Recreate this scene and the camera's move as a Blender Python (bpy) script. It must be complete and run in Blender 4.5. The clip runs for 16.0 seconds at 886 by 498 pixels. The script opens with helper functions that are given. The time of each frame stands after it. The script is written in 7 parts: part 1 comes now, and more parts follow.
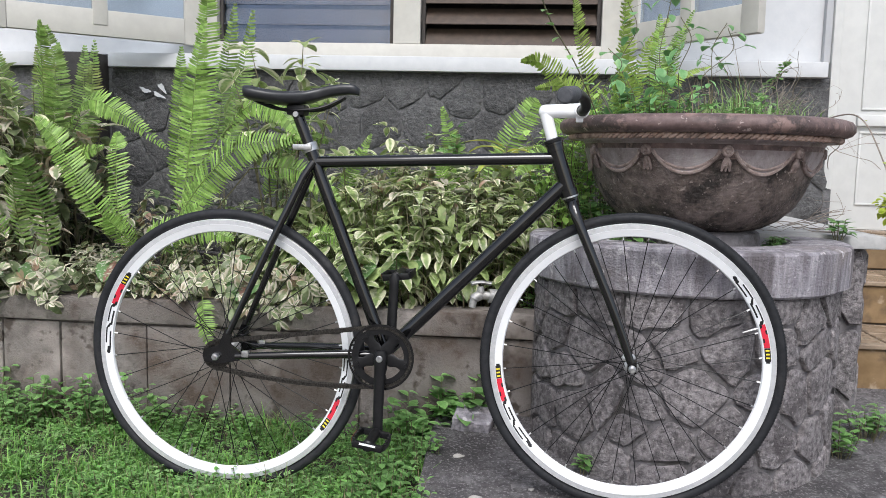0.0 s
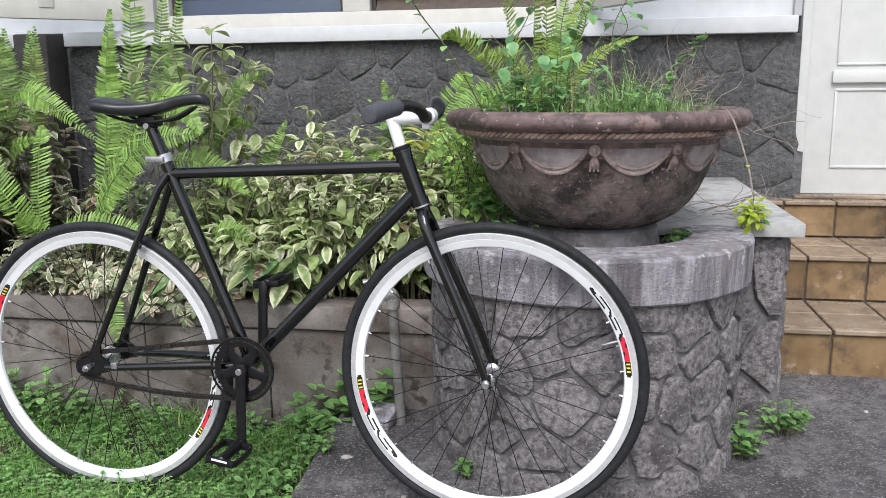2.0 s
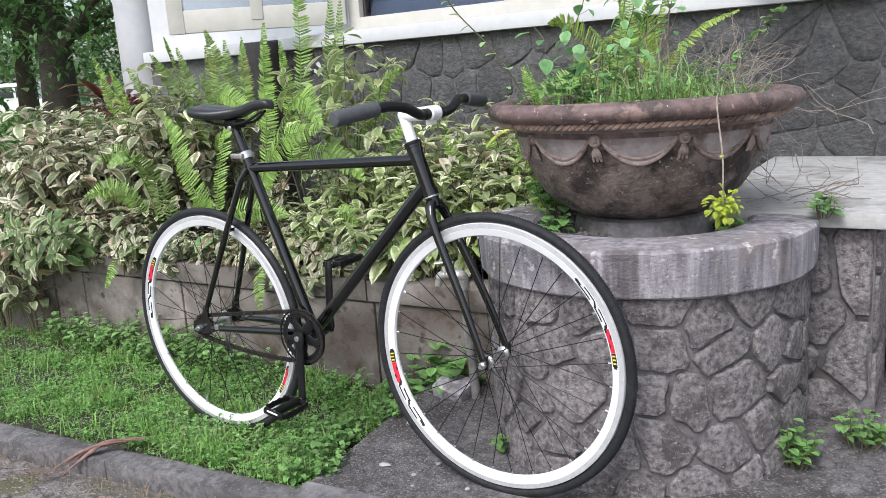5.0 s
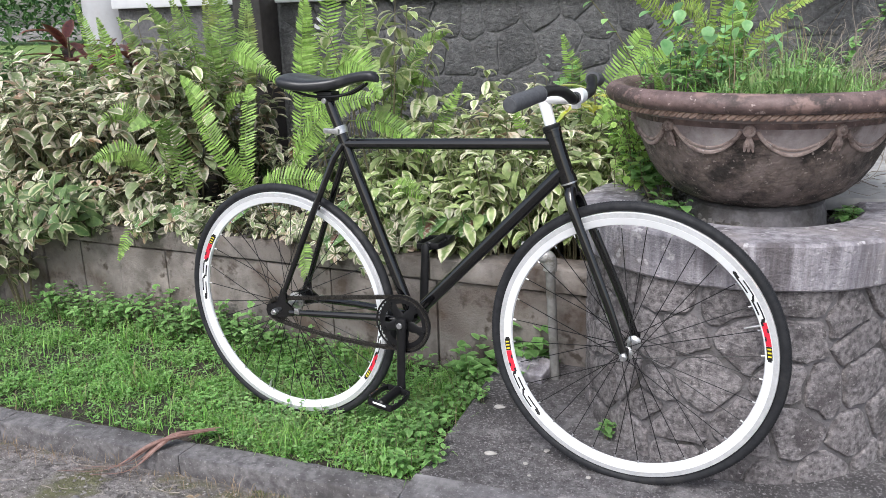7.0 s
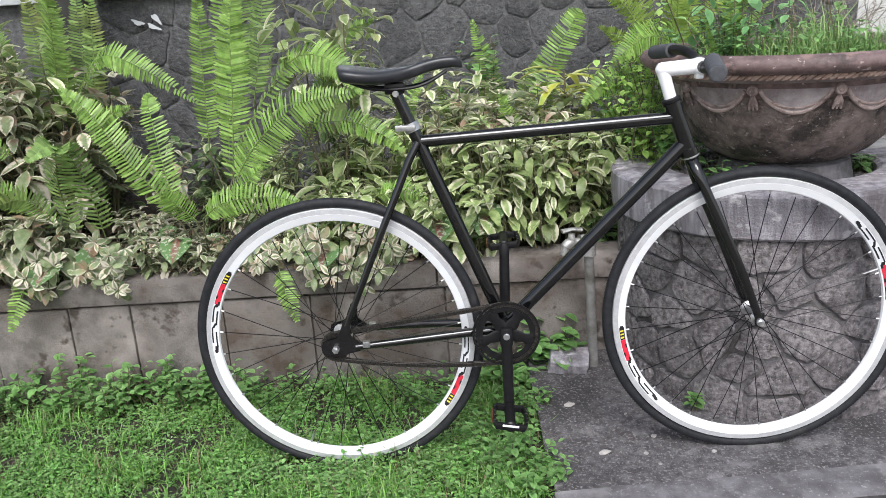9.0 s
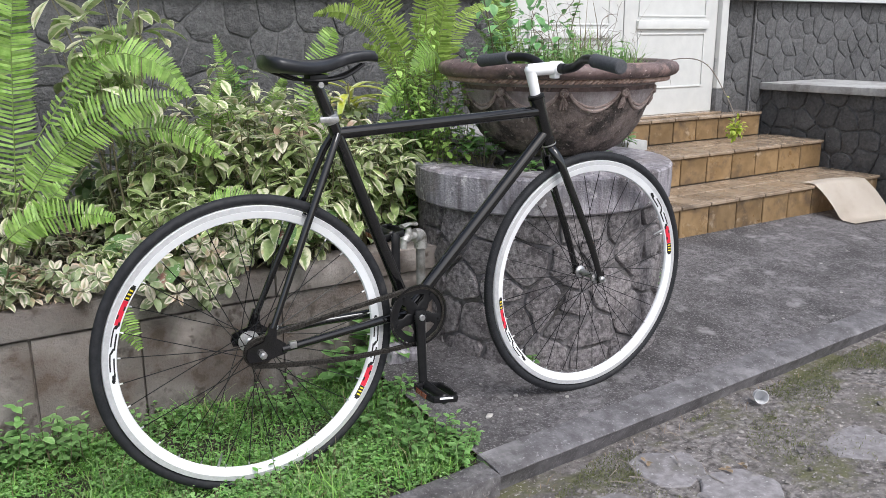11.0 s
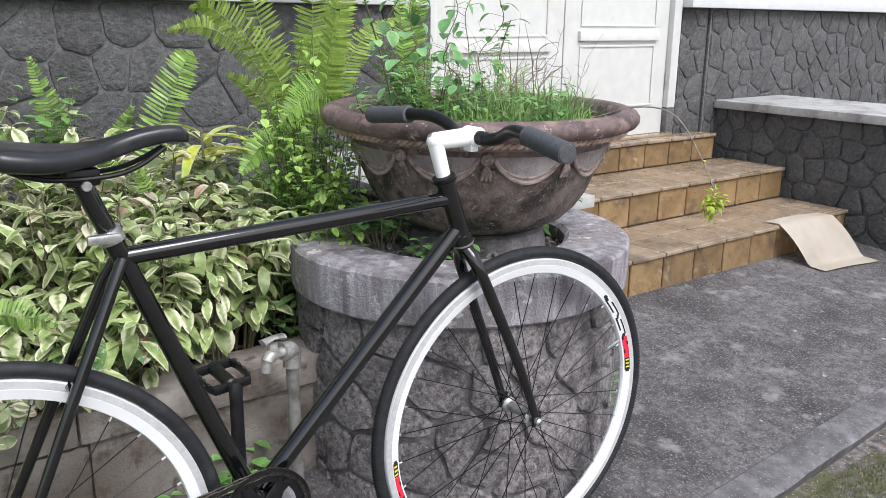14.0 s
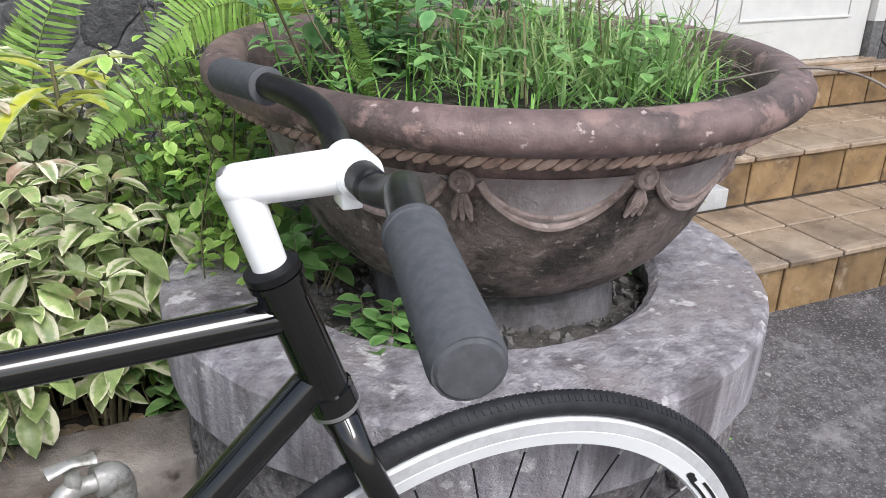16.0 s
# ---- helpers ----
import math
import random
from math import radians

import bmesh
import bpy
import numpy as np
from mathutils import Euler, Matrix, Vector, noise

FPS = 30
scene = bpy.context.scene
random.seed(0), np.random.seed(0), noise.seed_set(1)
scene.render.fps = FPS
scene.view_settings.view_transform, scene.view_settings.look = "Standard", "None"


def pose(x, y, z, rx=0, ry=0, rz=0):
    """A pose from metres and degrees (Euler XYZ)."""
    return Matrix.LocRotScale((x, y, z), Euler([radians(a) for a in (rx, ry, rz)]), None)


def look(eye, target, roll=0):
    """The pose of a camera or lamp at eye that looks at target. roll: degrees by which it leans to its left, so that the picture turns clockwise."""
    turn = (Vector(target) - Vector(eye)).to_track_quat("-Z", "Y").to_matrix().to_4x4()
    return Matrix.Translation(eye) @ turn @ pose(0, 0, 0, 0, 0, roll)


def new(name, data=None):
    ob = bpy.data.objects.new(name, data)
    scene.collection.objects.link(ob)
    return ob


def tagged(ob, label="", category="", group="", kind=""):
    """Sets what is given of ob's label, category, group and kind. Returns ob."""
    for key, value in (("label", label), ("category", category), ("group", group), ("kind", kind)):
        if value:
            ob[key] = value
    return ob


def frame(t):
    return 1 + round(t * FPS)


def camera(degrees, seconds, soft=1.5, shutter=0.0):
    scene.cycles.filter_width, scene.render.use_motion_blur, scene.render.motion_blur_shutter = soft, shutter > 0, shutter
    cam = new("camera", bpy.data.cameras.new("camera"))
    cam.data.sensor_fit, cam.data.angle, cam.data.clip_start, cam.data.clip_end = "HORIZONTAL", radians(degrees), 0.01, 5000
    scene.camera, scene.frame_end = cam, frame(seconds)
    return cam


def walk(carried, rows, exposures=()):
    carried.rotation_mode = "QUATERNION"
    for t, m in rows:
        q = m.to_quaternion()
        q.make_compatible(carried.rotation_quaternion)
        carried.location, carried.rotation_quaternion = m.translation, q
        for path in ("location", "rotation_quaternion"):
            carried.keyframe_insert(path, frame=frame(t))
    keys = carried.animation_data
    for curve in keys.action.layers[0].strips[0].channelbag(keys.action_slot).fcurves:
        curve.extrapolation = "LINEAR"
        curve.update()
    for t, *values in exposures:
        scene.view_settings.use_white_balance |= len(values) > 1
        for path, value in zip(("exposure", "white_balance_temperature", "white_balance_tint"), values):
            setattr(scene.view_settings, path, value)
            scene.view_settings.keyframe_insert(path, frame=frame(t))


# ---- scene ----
cam = camera(55.9, 16.0, soft=0.4)
PATH = [
    (0, (0.236, 0.182, 0.786), (0.065, 2.163, 0.57), 1.4),
    (0.5, (0.284, 0.256, 0.879), (0.128, 2.231, 0.603), 0.6),
    (1, (0.396, 0.27, 0.984), (0.247, 2.226, 0.598), 0.9),
    (1.5, (0.53, 0.307, 0.956), (0.294, 2.254, 0.566), 0.4),
    (2, (0.705, 0.327, 0.957), (0.364, 2.26, 0.575), -0.6),
    (2.5, (0.955, 0.401, 0.949), (0.347, 2.268, 0.57), -2.0),
    (3, (1.132, 0.447, 0.944), (0.359, 2.252, 0.562), -1.1),
    (3.2, (1.182, 0.445, 0.957), (0.381, 2.237, 0.574), -1.3),
    (5.3, (1.39, 0.459, 0.994), (0.327, 2.101, 0.579), -3.8),
    (5.5, (1.364, 0.433, 1.006), (0.297, 2.074, 0.592), -3.5),
    (6, (1.259, 0.344, 1.079), (0.213, 1.99, 0.636), -2.4),
    (6.5, (1.082, 0.332, 1.09), (0.124, 2.014, 0.584), -2.3),
    (7, (0.855, 0.291, 1.082), (0.051, 2.038, 0.533), -1.8),
    (7.5, (0.586, 0.192, 1.089), (0.09, 2.043, 0.516), -2.8),
    (8, (0.324, 0.199, 1.076), (-0.073, 2.074, 0.504), -3.8),
    (8.2, (0.221, 0.213, 1.076), (-0.115, 2.101, 0.506), -3.7),
    (10.3, (-0.718, 0.388, 1.023), (-0.031, 2.184, 0.473), -2.3),
    (10.5, (-0.808, 0.403, 1.014), (0.02, 2.141, 0.472), -1.6),
    (11, (-1.024, 0.406, 0.981), (0.021, 2.037, 0.482), -0.3),
    (11.5, (-1.097, 0.373, 0.977), (-0.027, 1.993, 0.497), -0.3),
    (12, (-1.095, 0.373, 0.965), (-0.007, 1.982, 0.491), -0.0),
    (12.5, (-1.066, 0.435, 0.963), (0.049, 2.027, 0.492), -0.2),
    (13, (-0.928, 0.567, 1.007), (0.197, 2.147, 0.519), -0.7),
    (13.5, (-0.734, 0.733, 1.054), (0.384, 2.308, 0.534), 0.1),
    (14, (-0.541, 0.927, 1.094), (0.62, 2.466, 0.561), 0.7),
    (14.5, (-0.358, 1.077, 1.11), (0.864, 2.559, 0.553), 0.4),
    (15, (-0.092, 1.217, 1.12), (1.072, 2.74, 0.55), 0.5),
    (15.5, (0.074, 1.353, 1.098), (1.056, 2.977, 0.466), 0.6),
    (16, (0.188, 1.53, 1.078), (0.99, 3.18, 0.283), 1.6),
]
EXPOSURES = ((0.0, 0.48), (1.5, 0.53), (3.0, 0.55), (5.5, 0.72), (6.5, 0.73), (8.0, 0.66), (10.5, 0.58), (12.0, 0.56), (13.0, 0.65), (14.0, 0.72), (14.5, 0.69), (15.0, 0.61), (15.5, 0.54), (16.0, 0.70))
walk(cam, [(t, look(eye, target, roll)) for t, eye, target, roll in PATH], EXPOSURES)

# ---- world, sun ----
world = bpy.data.worlds.new("world")
scene.world = world
world.use_nodes = True
wn = world.node_tree.nodes
wl = world.node_tree.links
sky = wn.new("ShaderNodeTexSky")
sky.sky_type = "NISHITA"
sky.sun_disc = False
sky.sun_elevation, sky.sun_rotation = radians(51), radians(181)
sky.air_density, sky.dust_density = 1.0, 3.0
soften = wn.new("ShaderNodeHueSaturation")
soften.inputs["Saturation"].default_value = 0.7
wl.new(sky.outputs[0], soften.inputs["Color"])
wl.new(soften.outputs[0], wn["Background"].inputs["Color"])
wn["Background"].inputs["Strength"].default_value = 0.15
sun = new("sun", bpy.data.lights.new("sun", "SUN"))
sun.data.energy, sun.data.angle, sun.data.color = 1.75, radians(30), (0.955, 0.985, 1.03)
sun.matrix_basis = look((0.2, -6.0, 10.0), (0, 2, 0))


# ---- materials ----
def node(nt, kind, **values):
    n = nt.nodes.new("ShaderNode" + kind)
    for key, value in values.items():
        n.inputs[key.replace("_", " ")].default_value = value
    return n


def rgb(c):
    return (c[0], c[1], c[2], 1.0)


def mixed(nt, fac, a, b, mode="MIX"):
    n = nt.nodes.new("ShaderNodeMix")
    n.data_type, n.blend_type = "RGBA", mode
    for slot, v in ((0, fac), (6, a), (7, b)):
        if isinstance(v, bpy.types.NodeSocket):
            nt.links.new(v, n.inputs[slot])
        else:
            n.inputs[slot].default_value = v if slot == 0 else rgb(v)
    return n.outputs[2]


def ranged(nt, value, lo, hi, to_lo=0.0, to_hi=1.0):
    n = nt.nodes.new("ShaderNodeMapRange")
    nt.links.new(value, n.inputs[0])
    for i, v in enumerate((lo, hi, to_lo, to_hi)):
        n.inputs[i + 1].default_value = v
    return n.outputs[0]


def math_node(nt, op, a, b):
    n = nt.nodes.new("ShaderNodeMath")
    n.operation = op
    for i, v in enumerate((a, b)):
        if isinstance(v, bpy.types.NodeSocket):
            nt.links.new(v, n.inputs[i])
        else:
            n.inputs[i].default_value = v
    return n.outputs[0]


def noise_tex(nt, scale, detail=5.0, rough=0.6, vector=None, stretch=None):
    n = node(nt, "TexNoise", Scale=scale, Detail=detail, Roughness=rough)
    if vector is None:
        vector = nt.nodes.new("ShaderNodeNewGeometry").outputs["Position"]
    if stretch:
        m = nt.nodes.new("ShaderNodeMapping")
        m.inputs["Scale"].default_value = stretch
        nt.links.new(vector, m.inputs[0])
        vector = m.outputs[0]
    nt.links.new(vector, n.inputs["Vector"])
    return n.outputs[0]


def surface(name, a, b, grain=60, stain=None, stain_scale=5, stain_at=(0.5, 0.65), rough=(0.6, 0.85), bump=0.4,
            bump_scale=120, depth=0.003, metal=0.0, vary=0.0, coat=0.0, speck=None, speck_at=(0.62, 0.7), speck_scale=150,
            stretch=None, stain2=None, stain2_scale=2.0, stain2_at=(0.5, 0.6), spec=0.5):
    """A worn solid surface: two mixed tones, stains on a larger scale, fine relief."""
    m = bpy.data.materials.new(name)
    m.use_nodes = True
    nt = m.node_tree
    p = nt.nodes["Principled BSDF"]
    fine = noise_tex(nt, grain, stretch=stretch)
    colour = mixed(nt, ranged(nt, fine, 0.35, 0.65), a, b)
    if stain:
        colour = mixed(nt, ranged(nt, noise_tex(nt, stain_scale, 6, 0.65, stretch=stretch), *stain_at), colour, stain)
    if stain2:
        colour = mixed(nt, ranged(nt, noise_tex(nt, stain2_scale, 5, 0.6), *stain2_at), colour, stain2)
    if speck:
        colour = mixed(nt, ranged(nt, noise_tex(nt, speck_scale, 3), *speck_at), colour, speck)
    if vary:
        rnd = nt.nodes.new("ShaderNodeObjectInfo").outputs["Random"]
        colour = mixed(nt, 1.0, colour, ranged(nt, rnd, 0, 1, 1 - vary, 1 + vary), "MULTIPLY")
    nt.links.new(colour, p.inputs["Base Color"])
    nt.links.new(ranged(nt, noise_tex(nt, grain * 0.4), 0.3, 0.7, *rough), p.inputs["Roughness"])
    p.inputs["Metallic"].default_value = metal
    p.inputs["Coat Weight"].default_value = coat
    p.inputs["Coat Roughness"].default_value = 0.08
    p.inputs["Specular IOR Level"].default_value = spec
    if bump:
        bn = node(nt, "Bump", Strength=bump, Distance=depth)
        nt.links.new(noise_tex(nt, bump_scale, 8, 0.65), bn.inputs["Height"])
        nt.links.new(bn.outputs[0], p.inputs["Normal"])
    return m


def leaf_material(name, inner, inner2, edge, edge_at=(0.35, 0.6), tint=None, tint_at=(0.6, 0.75), vary=0.3, rough=0.45,
                  through_light=0.25, patch=6.0, edge_noise=0.5, spread=0.22):
    """A leaf: u runs along it, v from the midrib (0) to the edge (1)."""
    m = bpy.data.materials.new(name)
    m.use_nodes = True
    nt = m.node_tree
    p = nt.nodes["Principled BSDF"]
    uv = nt.nodes.new("ShaderNodeUVMap")
    uv.uv_map = "leaf"
    sep = nt.nodes.new("ShaderNodeSeparateXYZ")
    nt.links.new(uv.outputs[0], sep.inputs[0])
    geo = nt.nodes.new("ShaderNodeNewGeometry")
    rnd = geo.outputs["Random Per Island"]
    colour = mixed(nt, ranged(nt, noise_tex(nt, 55, 3), 0.35, 0.65), inner, inner2)
    wobble = math_node(nt, "MULTIPLY", math_node(nt, "SUBTRACT", noise_tex(nt, 90, 4, 0.6), 0.5), edge_noise * 2)
    across = math_node(nt, "ADD", sep.outputs["Y"], wobble)
    across = math_node(nt, "ADD", across, ranged(nt, rnd, 0, 1, -spread, spread))
    colour = mixed(nt, ranged(nt, across, *edge_at), colour, edge)
    if tint:
        colour = mixed(nt, math_node(nt, "MULTIPLY", ranged(nt, noise_tex(nt, patch, 3), *tint_at), 0.8), colour, tint)
    wn_ = node(nt, "TexWhiteNoise")
    wn_.noise_dimensions = "1D"
    nt.links.new(rnd, wn_.inputs["W"])
    colour = mixed(nt, 1.0, colour, ranged(nt, wn_.outputs[0], 0, 1, 1 - vary, 1 + vary), "MULTIPLY")
    nt.links.new(colour, p.inputs["Base Color"])
    p.inputs["Roughness"].default_value = rough
    p.inputs["Specular IOR Level"].default_value = 0.35
    bn = node(nt, "Bump", Strength=0.25, Distance=0.002)
    nt.links.new(noise_tex(nt, 160, 4), bn.inputs["Height"])
    nt.links.new(bn.outputs[0], p.inputs["Normal"])
    tr = nt.nodes.new("ShaderNodeBsdfTranslucent")
    nt.links.new(colour, tr.inputs[0])
    mx = node(nt, "MixShader", Fac=through_light)
    nt.links.new(p.outputs[0], mx.inputs[1])
    nt.links.new(tr.outputs[0], mx.inputs[2])
    nt.links.new(mx.outputs[0], nt.nodes["Material Output"].inputs[0])
    return m


def glass_material(name, tint=(0.8, 0.85, 0.85), rough=0.02):
    m = bpy.data.materials.new(name)
    m.use_nodes = True
    p = m.node_tree.nodes["Principled BSDF"]
    p.inputs["Base Color"].default_value = rgb(tint)
    p.inputs["Roughness"].default_value = rough
    p.inputs["Transmission Weight"].default_value = 1.0
    p.inputs["IOR"].default_value = 1.5
    return m


M_BLACK = surface("gloss_black_paint", (0.0035, 0.0035, 0.004), (0.006, 0.006, 0.0065), 30, rough=(0.045, 0.08), bump=0.05,
                  bump_scale=40, depth=0.0005, coat=0.5, spec=0.45)
M_BLACK_MATT = surface("black_anodised", (0.005, 0.005, 0.006), (0.010, 0.010, 0.011), 90, rough=(0.3, 0.5), bump=0.1,
                       bump_scale=200, depth=0.0005, spec=0.3)
M_RUBBER = surface("tyre_rubber", (0.011, 0.0115, 0.014), (0.021, 0.022, 0.025), 70, (0.055, 0.052, 0.05), 9, (0.58, 0.8),
                   (0.55, 0.75), 0.25, 300, 0.0006, spec=0.3)
M_FOAM = surface("grip_foam", (0.055, 0.058, 0.066), (0.078, 0.081, 0.09), 160, (0.075, 0.075, 0.08), 14, (0.55, 0.8),
                 (0.75, 0.9), 0.35, 500, 0.0008)
M_SADDLE = surface("saddle_vinyl", (0.014, 0.015, 0.018), (0.022, 0.023, 0.026), 50, (0.05, 0.05, 0.055), 8, (0.55, 0.8),
                   (0.28, 0.45), 0.25, 420, 0.0005)
M_RIM = surface("white_rim_paint", (0.77, 0.78, 0.80), (0.80, 0.81, 0.83), 30, (0.74, 0.74, 0.75), 11, (0.6, 0.9),
                (0.25, 0.4), 0.05, 60, 0.0004, coat=0.3)
M_TRACK = surface("worn_brake_track", (0.47, 0.475, 0.49), (0.56, 0.565, 0.58), 120, (0.62, 0.62, 0.64), 10, (0.5, 0.8),
                  (0.3, 0.45), 0.1, 300, 0.0004, metal=0.3)
M_STEM = surface("white_stem_paint", (0.82, 0.83, 0.85), (0.87, 0.88, 0.89), 25, (0.6, 0.58, 0.55), 18, (0.66, 0.8),
                 (0.2, 0.35), 0.05, 60, 0.0004, coat=0.4)
M_STEEL = surface("dull_steel", (0.42, 0.42, 0.43), (0.6, 0.6, 0.6), 120, (0.25, 0.22, 0.2), 30, (0.58, 0.75), (0.25, 0.45),
                  0.15, 250, 0.0005, metal=0.9)
M_CHAIN = surface("oily_chain_steel", (0.012, 0.011, 0.010), (0.06, 0.054, 0.048), 220, rough=(0.3, 0.55), bump=0.2,
                  bump_scale=300, depth=0.0005, metal=0.6)
M_RED = surface("red_decal", (0.62, 0.02, 0.045), (0.7, 0.03, 0.06), 40, rough=(0.3, 0.4), bump=0)
M_INK = surface("black_decal", (0.01, 0.01, 0.012), (0.015, 0.015, 0.016), 40, rough=(0.3, 0.4), bump=0)
M_AMBER = surface("amber_reflector", (0.13, 0.04, 0.02), (0.18, 0.06, 0.03), 60, rough=(0.2, 0.35), bump=0.1)
M_YELLOW = surface("yellow_decal", (0.75, 0.6, 0.04), (0.8, 0.66, 0.06), 40, rough=(0.3, 0.4), bump=0)
M_CONCRETE = surface("weathered_concrete", (0.066, 0.060, 0.062), (0.172, 0.161, 0.167), 44, (0.05, 0.046, 0.047), 3.4, (0.46, 0.62),
                     (0.75, 0.92), 1.0, 150, 0.010, speck=(0.31, 0.295, 0.30), speck_at=(0.53, 0.73), speck_scale=140,
                     stain2=(0.27, 0.256, 0.26), stain2_scale=9, stain2_at=(0.57, 0.70))
M_KERB = surface("kerb_concrete", (0.08, 0.075, 0.078), (0.19, 0.18, 0.184), 40, (0.055, 0.05, 0.05), 4, (0.46, 0.66), (0.75, 0.9),
                 0.8, 150, 0.005, speck=(0.27, 0.26, 0.26), speck_at=(0.60, 0.72), speck_scale=130)
M_EDGE = surface("smooth_edge_concrete", (0.085, 0.08, 0.085), (0.165, 0.157, 0.166), 26, (0.06, 0.056, 0.057), 4.2, (0.46, 0.66), (0.7, 0.9), 0.7, 150, 0.004,
                 speck=(0.26, 0.25, 0.26), speck_at=(0.58, 0.74), speck_scale=120, stain2=(0.27, 0.26, 0.268), stain2_scale=4.1, stain2_at=(0.55, 0.70))
M_CAP = surface("planter_cap_cement", (0.235, 0.219, 0.245), (0.49, 0.462, 0.50), 45, (0.135, 0.12, 0.128), 15, (0.48, 0.66),
                (0.78, 0.94), 1.0, 100, 0.011, stretch=(1, 1, 0.14), stain2=(0.285, 0.25, 0.245), stain2_scale=6, stain2_at=(0.54, 0.7), speck=(0.60, 0.575, 0.595), speck_at=(0.61, 0.67), speck_scale=24)
M_SLAB = surface("pale_slab", (0.33, 0.328, 0.325), (0.43, 0.427, 0.42), 30, (0.19, 0.18, 0.17), 6, (0.48, 0.66), (0.7, 0.9), 0.4, 120, 0.004)
M_STONE = surface("grey_brown_stone", (0.10, 0.09, 0.094), (0.34, 0.312, 0.317), 75, (0.085, 0.075, 0.078), 10, (0.52, 0.66),
                  (0.78, 0.94), 1.0, 150, 0.012, vary=0.18, speck=(0.36, 0.335, 0.33), speck_at=(0.60, 0.68), speck_scale=120)
M_MORTAR = surface("drum_mortar", (0.135, 0.126, 0.132), (0.205, 0.193, 0.20), 60, (0.07, 0.065, 0.06), 8, rough=(0.8, 0.95), bump=0.8,
                   bump_scale=110, depth=0.008)
M_WALLSTONE = surface("dark_painted_stone", (0.060, 0.060, 0.061), (0.118, 0.117, 0.119), 60, (0.058, 0.057, 0.058), 6, (0.5, 0.7),
                      (0.5, 0.75), 1.0, 55, 0.016, vary=0.16, speck=(0.24, 0.24, 0.245), speck_at=(0.70, 0.74), speck_scale=45)
M_WALLMORTAR = surface("dark_painted_joint", (0.075, 0.074, 0.076), (0.15, 0.149, 0.152), 60, rough=(0.6, 0.85), bump=0.9,
                       bump_scale=80, depth=0.008)
M_WHITE = surface("white_wall_paint", (0.52, 0.532, 0.55), (0.565, 0.574, 0.588), 20, (0.55, 0.55, 0.54), 4, (0.6, 0.8), (0.6, 0.8), 0.2, 60, 0.003)
M_CREAM = surface("cream_wood_paint", (0.48, 0.466, 0.43), (0.53, 0.516, 0.475), 18, (0.53, 0.5, 0.44), 5, (0.6, 0.8), (0.4, 0.6), 0.15, 70,
                  0.002)
M_DOOR = surface("off_white_door_paint", (0.55, 0.555, 0.545), (0.60, 0.605, 0.59), 15, (0.56, 0.545, 0.51), 4, (0.62, 0.8), (0.35, 0.55), 0.12, 60, 0.002)
# dark brown paint of post and rails; on the room walls it paints shade
M_DARKWOOD_UNLIT = surface("dark_paint_and_unlit_room", (0.035, 0.03, 0.028), (0.05, 0.043, 0.04), 30, rough=(0.5, 0.7), bump=0.4, bump_scale=80, depth=0.003)
M_SLAT = surface("brown_window_slat", (0.05, 0.035, 0.027), (0.075, 0.053, 0.04), 40, rough=(0.35, 0.55), bump=0.1)
M_TERRA = surface("weathered_terracotta", (0.205, 0.165, 0.165), (0.31, 0.262, 0.262), 20, (0.105, 0.078, 0.07), 7, (0.52, 0.62), (0.38, 0.6),
                  0.9, 75, 0.007, stain2=(0.40, 0.36, 0.362), stain2_scale=8, stain2_at=(0.5, 0.66), speck=(0.36, 0.31, 0.285), speck_at=(0.64, 0.70), speck_scale=110)
M_TERRADARK = surface("dark_brown_terracotta", (0.075, 0.056, 0.048), (0.20, 0.155, 0.135), 46, (0.028, 0.021, 0.018), 12, (0.46, 0.58), (0.5, 0.75),
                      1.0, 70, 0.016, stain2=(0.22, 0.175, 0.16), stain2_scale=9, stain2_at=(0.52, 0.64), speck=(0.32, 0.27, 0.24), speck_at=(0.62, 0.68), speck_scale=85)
M_SWAG = surface("worn_relief_clay", (0.24, 0.18, 0.162), (0.36, 0.285, 0.262), 60, (0.12, 0.088, 0.078), 20, (0.48, 0.62), (0.6, 0.85), 0.5, 120, 0.003,
                 speck=(0.4, 0.35, 0.33), speck_at=(0.62, 0.68), speck_scale=140)
M_RIMCLAY = surface("worn_rim_clay", (0.10, 0.066, 0.062), (0.185, 0.125, 0.12), 34, (0.052, 0.038, 0.036), 11, (0.48, 0.62), (0.42, 0.7), 0.6, 80,
                    0.005, stain2=(0.225, 0.15, 0.135), stain2_scale=22, stain2_at=(0.55, 0.64), speck=(0.40, 0.32, 0.30), speck_at=(0.65, 0.70), speck_scale=70)
M_ROPE = surface("pale_worn_clay", (0.36, 0.235, 0.19), (0.50, 0.37, 0.31), 60, (0.13, 0.09, 0.075), 16, (0.5, 0.66), (0.7, 0.9), 0.3, 140, 0.002)
M_TILE = surface("ochre_glazed_tile", (0.165, 0.105, 0.05), (0.245, 0.163, 0.085), 16, (0.09, 0.06, 0.038), 9, (0.5, 0.66), (0.22, 0.5), 0.25, 60,
                 0.002, vary=0.22, stain2=(0.36, 0.285, 0.205), stain2_scale=15, stain2_at=(0.61, 0.72))
M_TREAD = surface("worn_tread_tile", (0.235, 0.175, 0.122), (0.32, 0.25, 0.185), 18, (0.14, 0.105, 0.076), 5, (0.50, 0.68), (0.12, 0.36), 0.25, 60,
                  0.002, vary=0.14)
M_GROUT = surface("dirty_grout", (0.09, 0.073, 0.058), (0.15, 0.122, 0.098), 60, rough=(0.8, 0.95), bump=0.4)
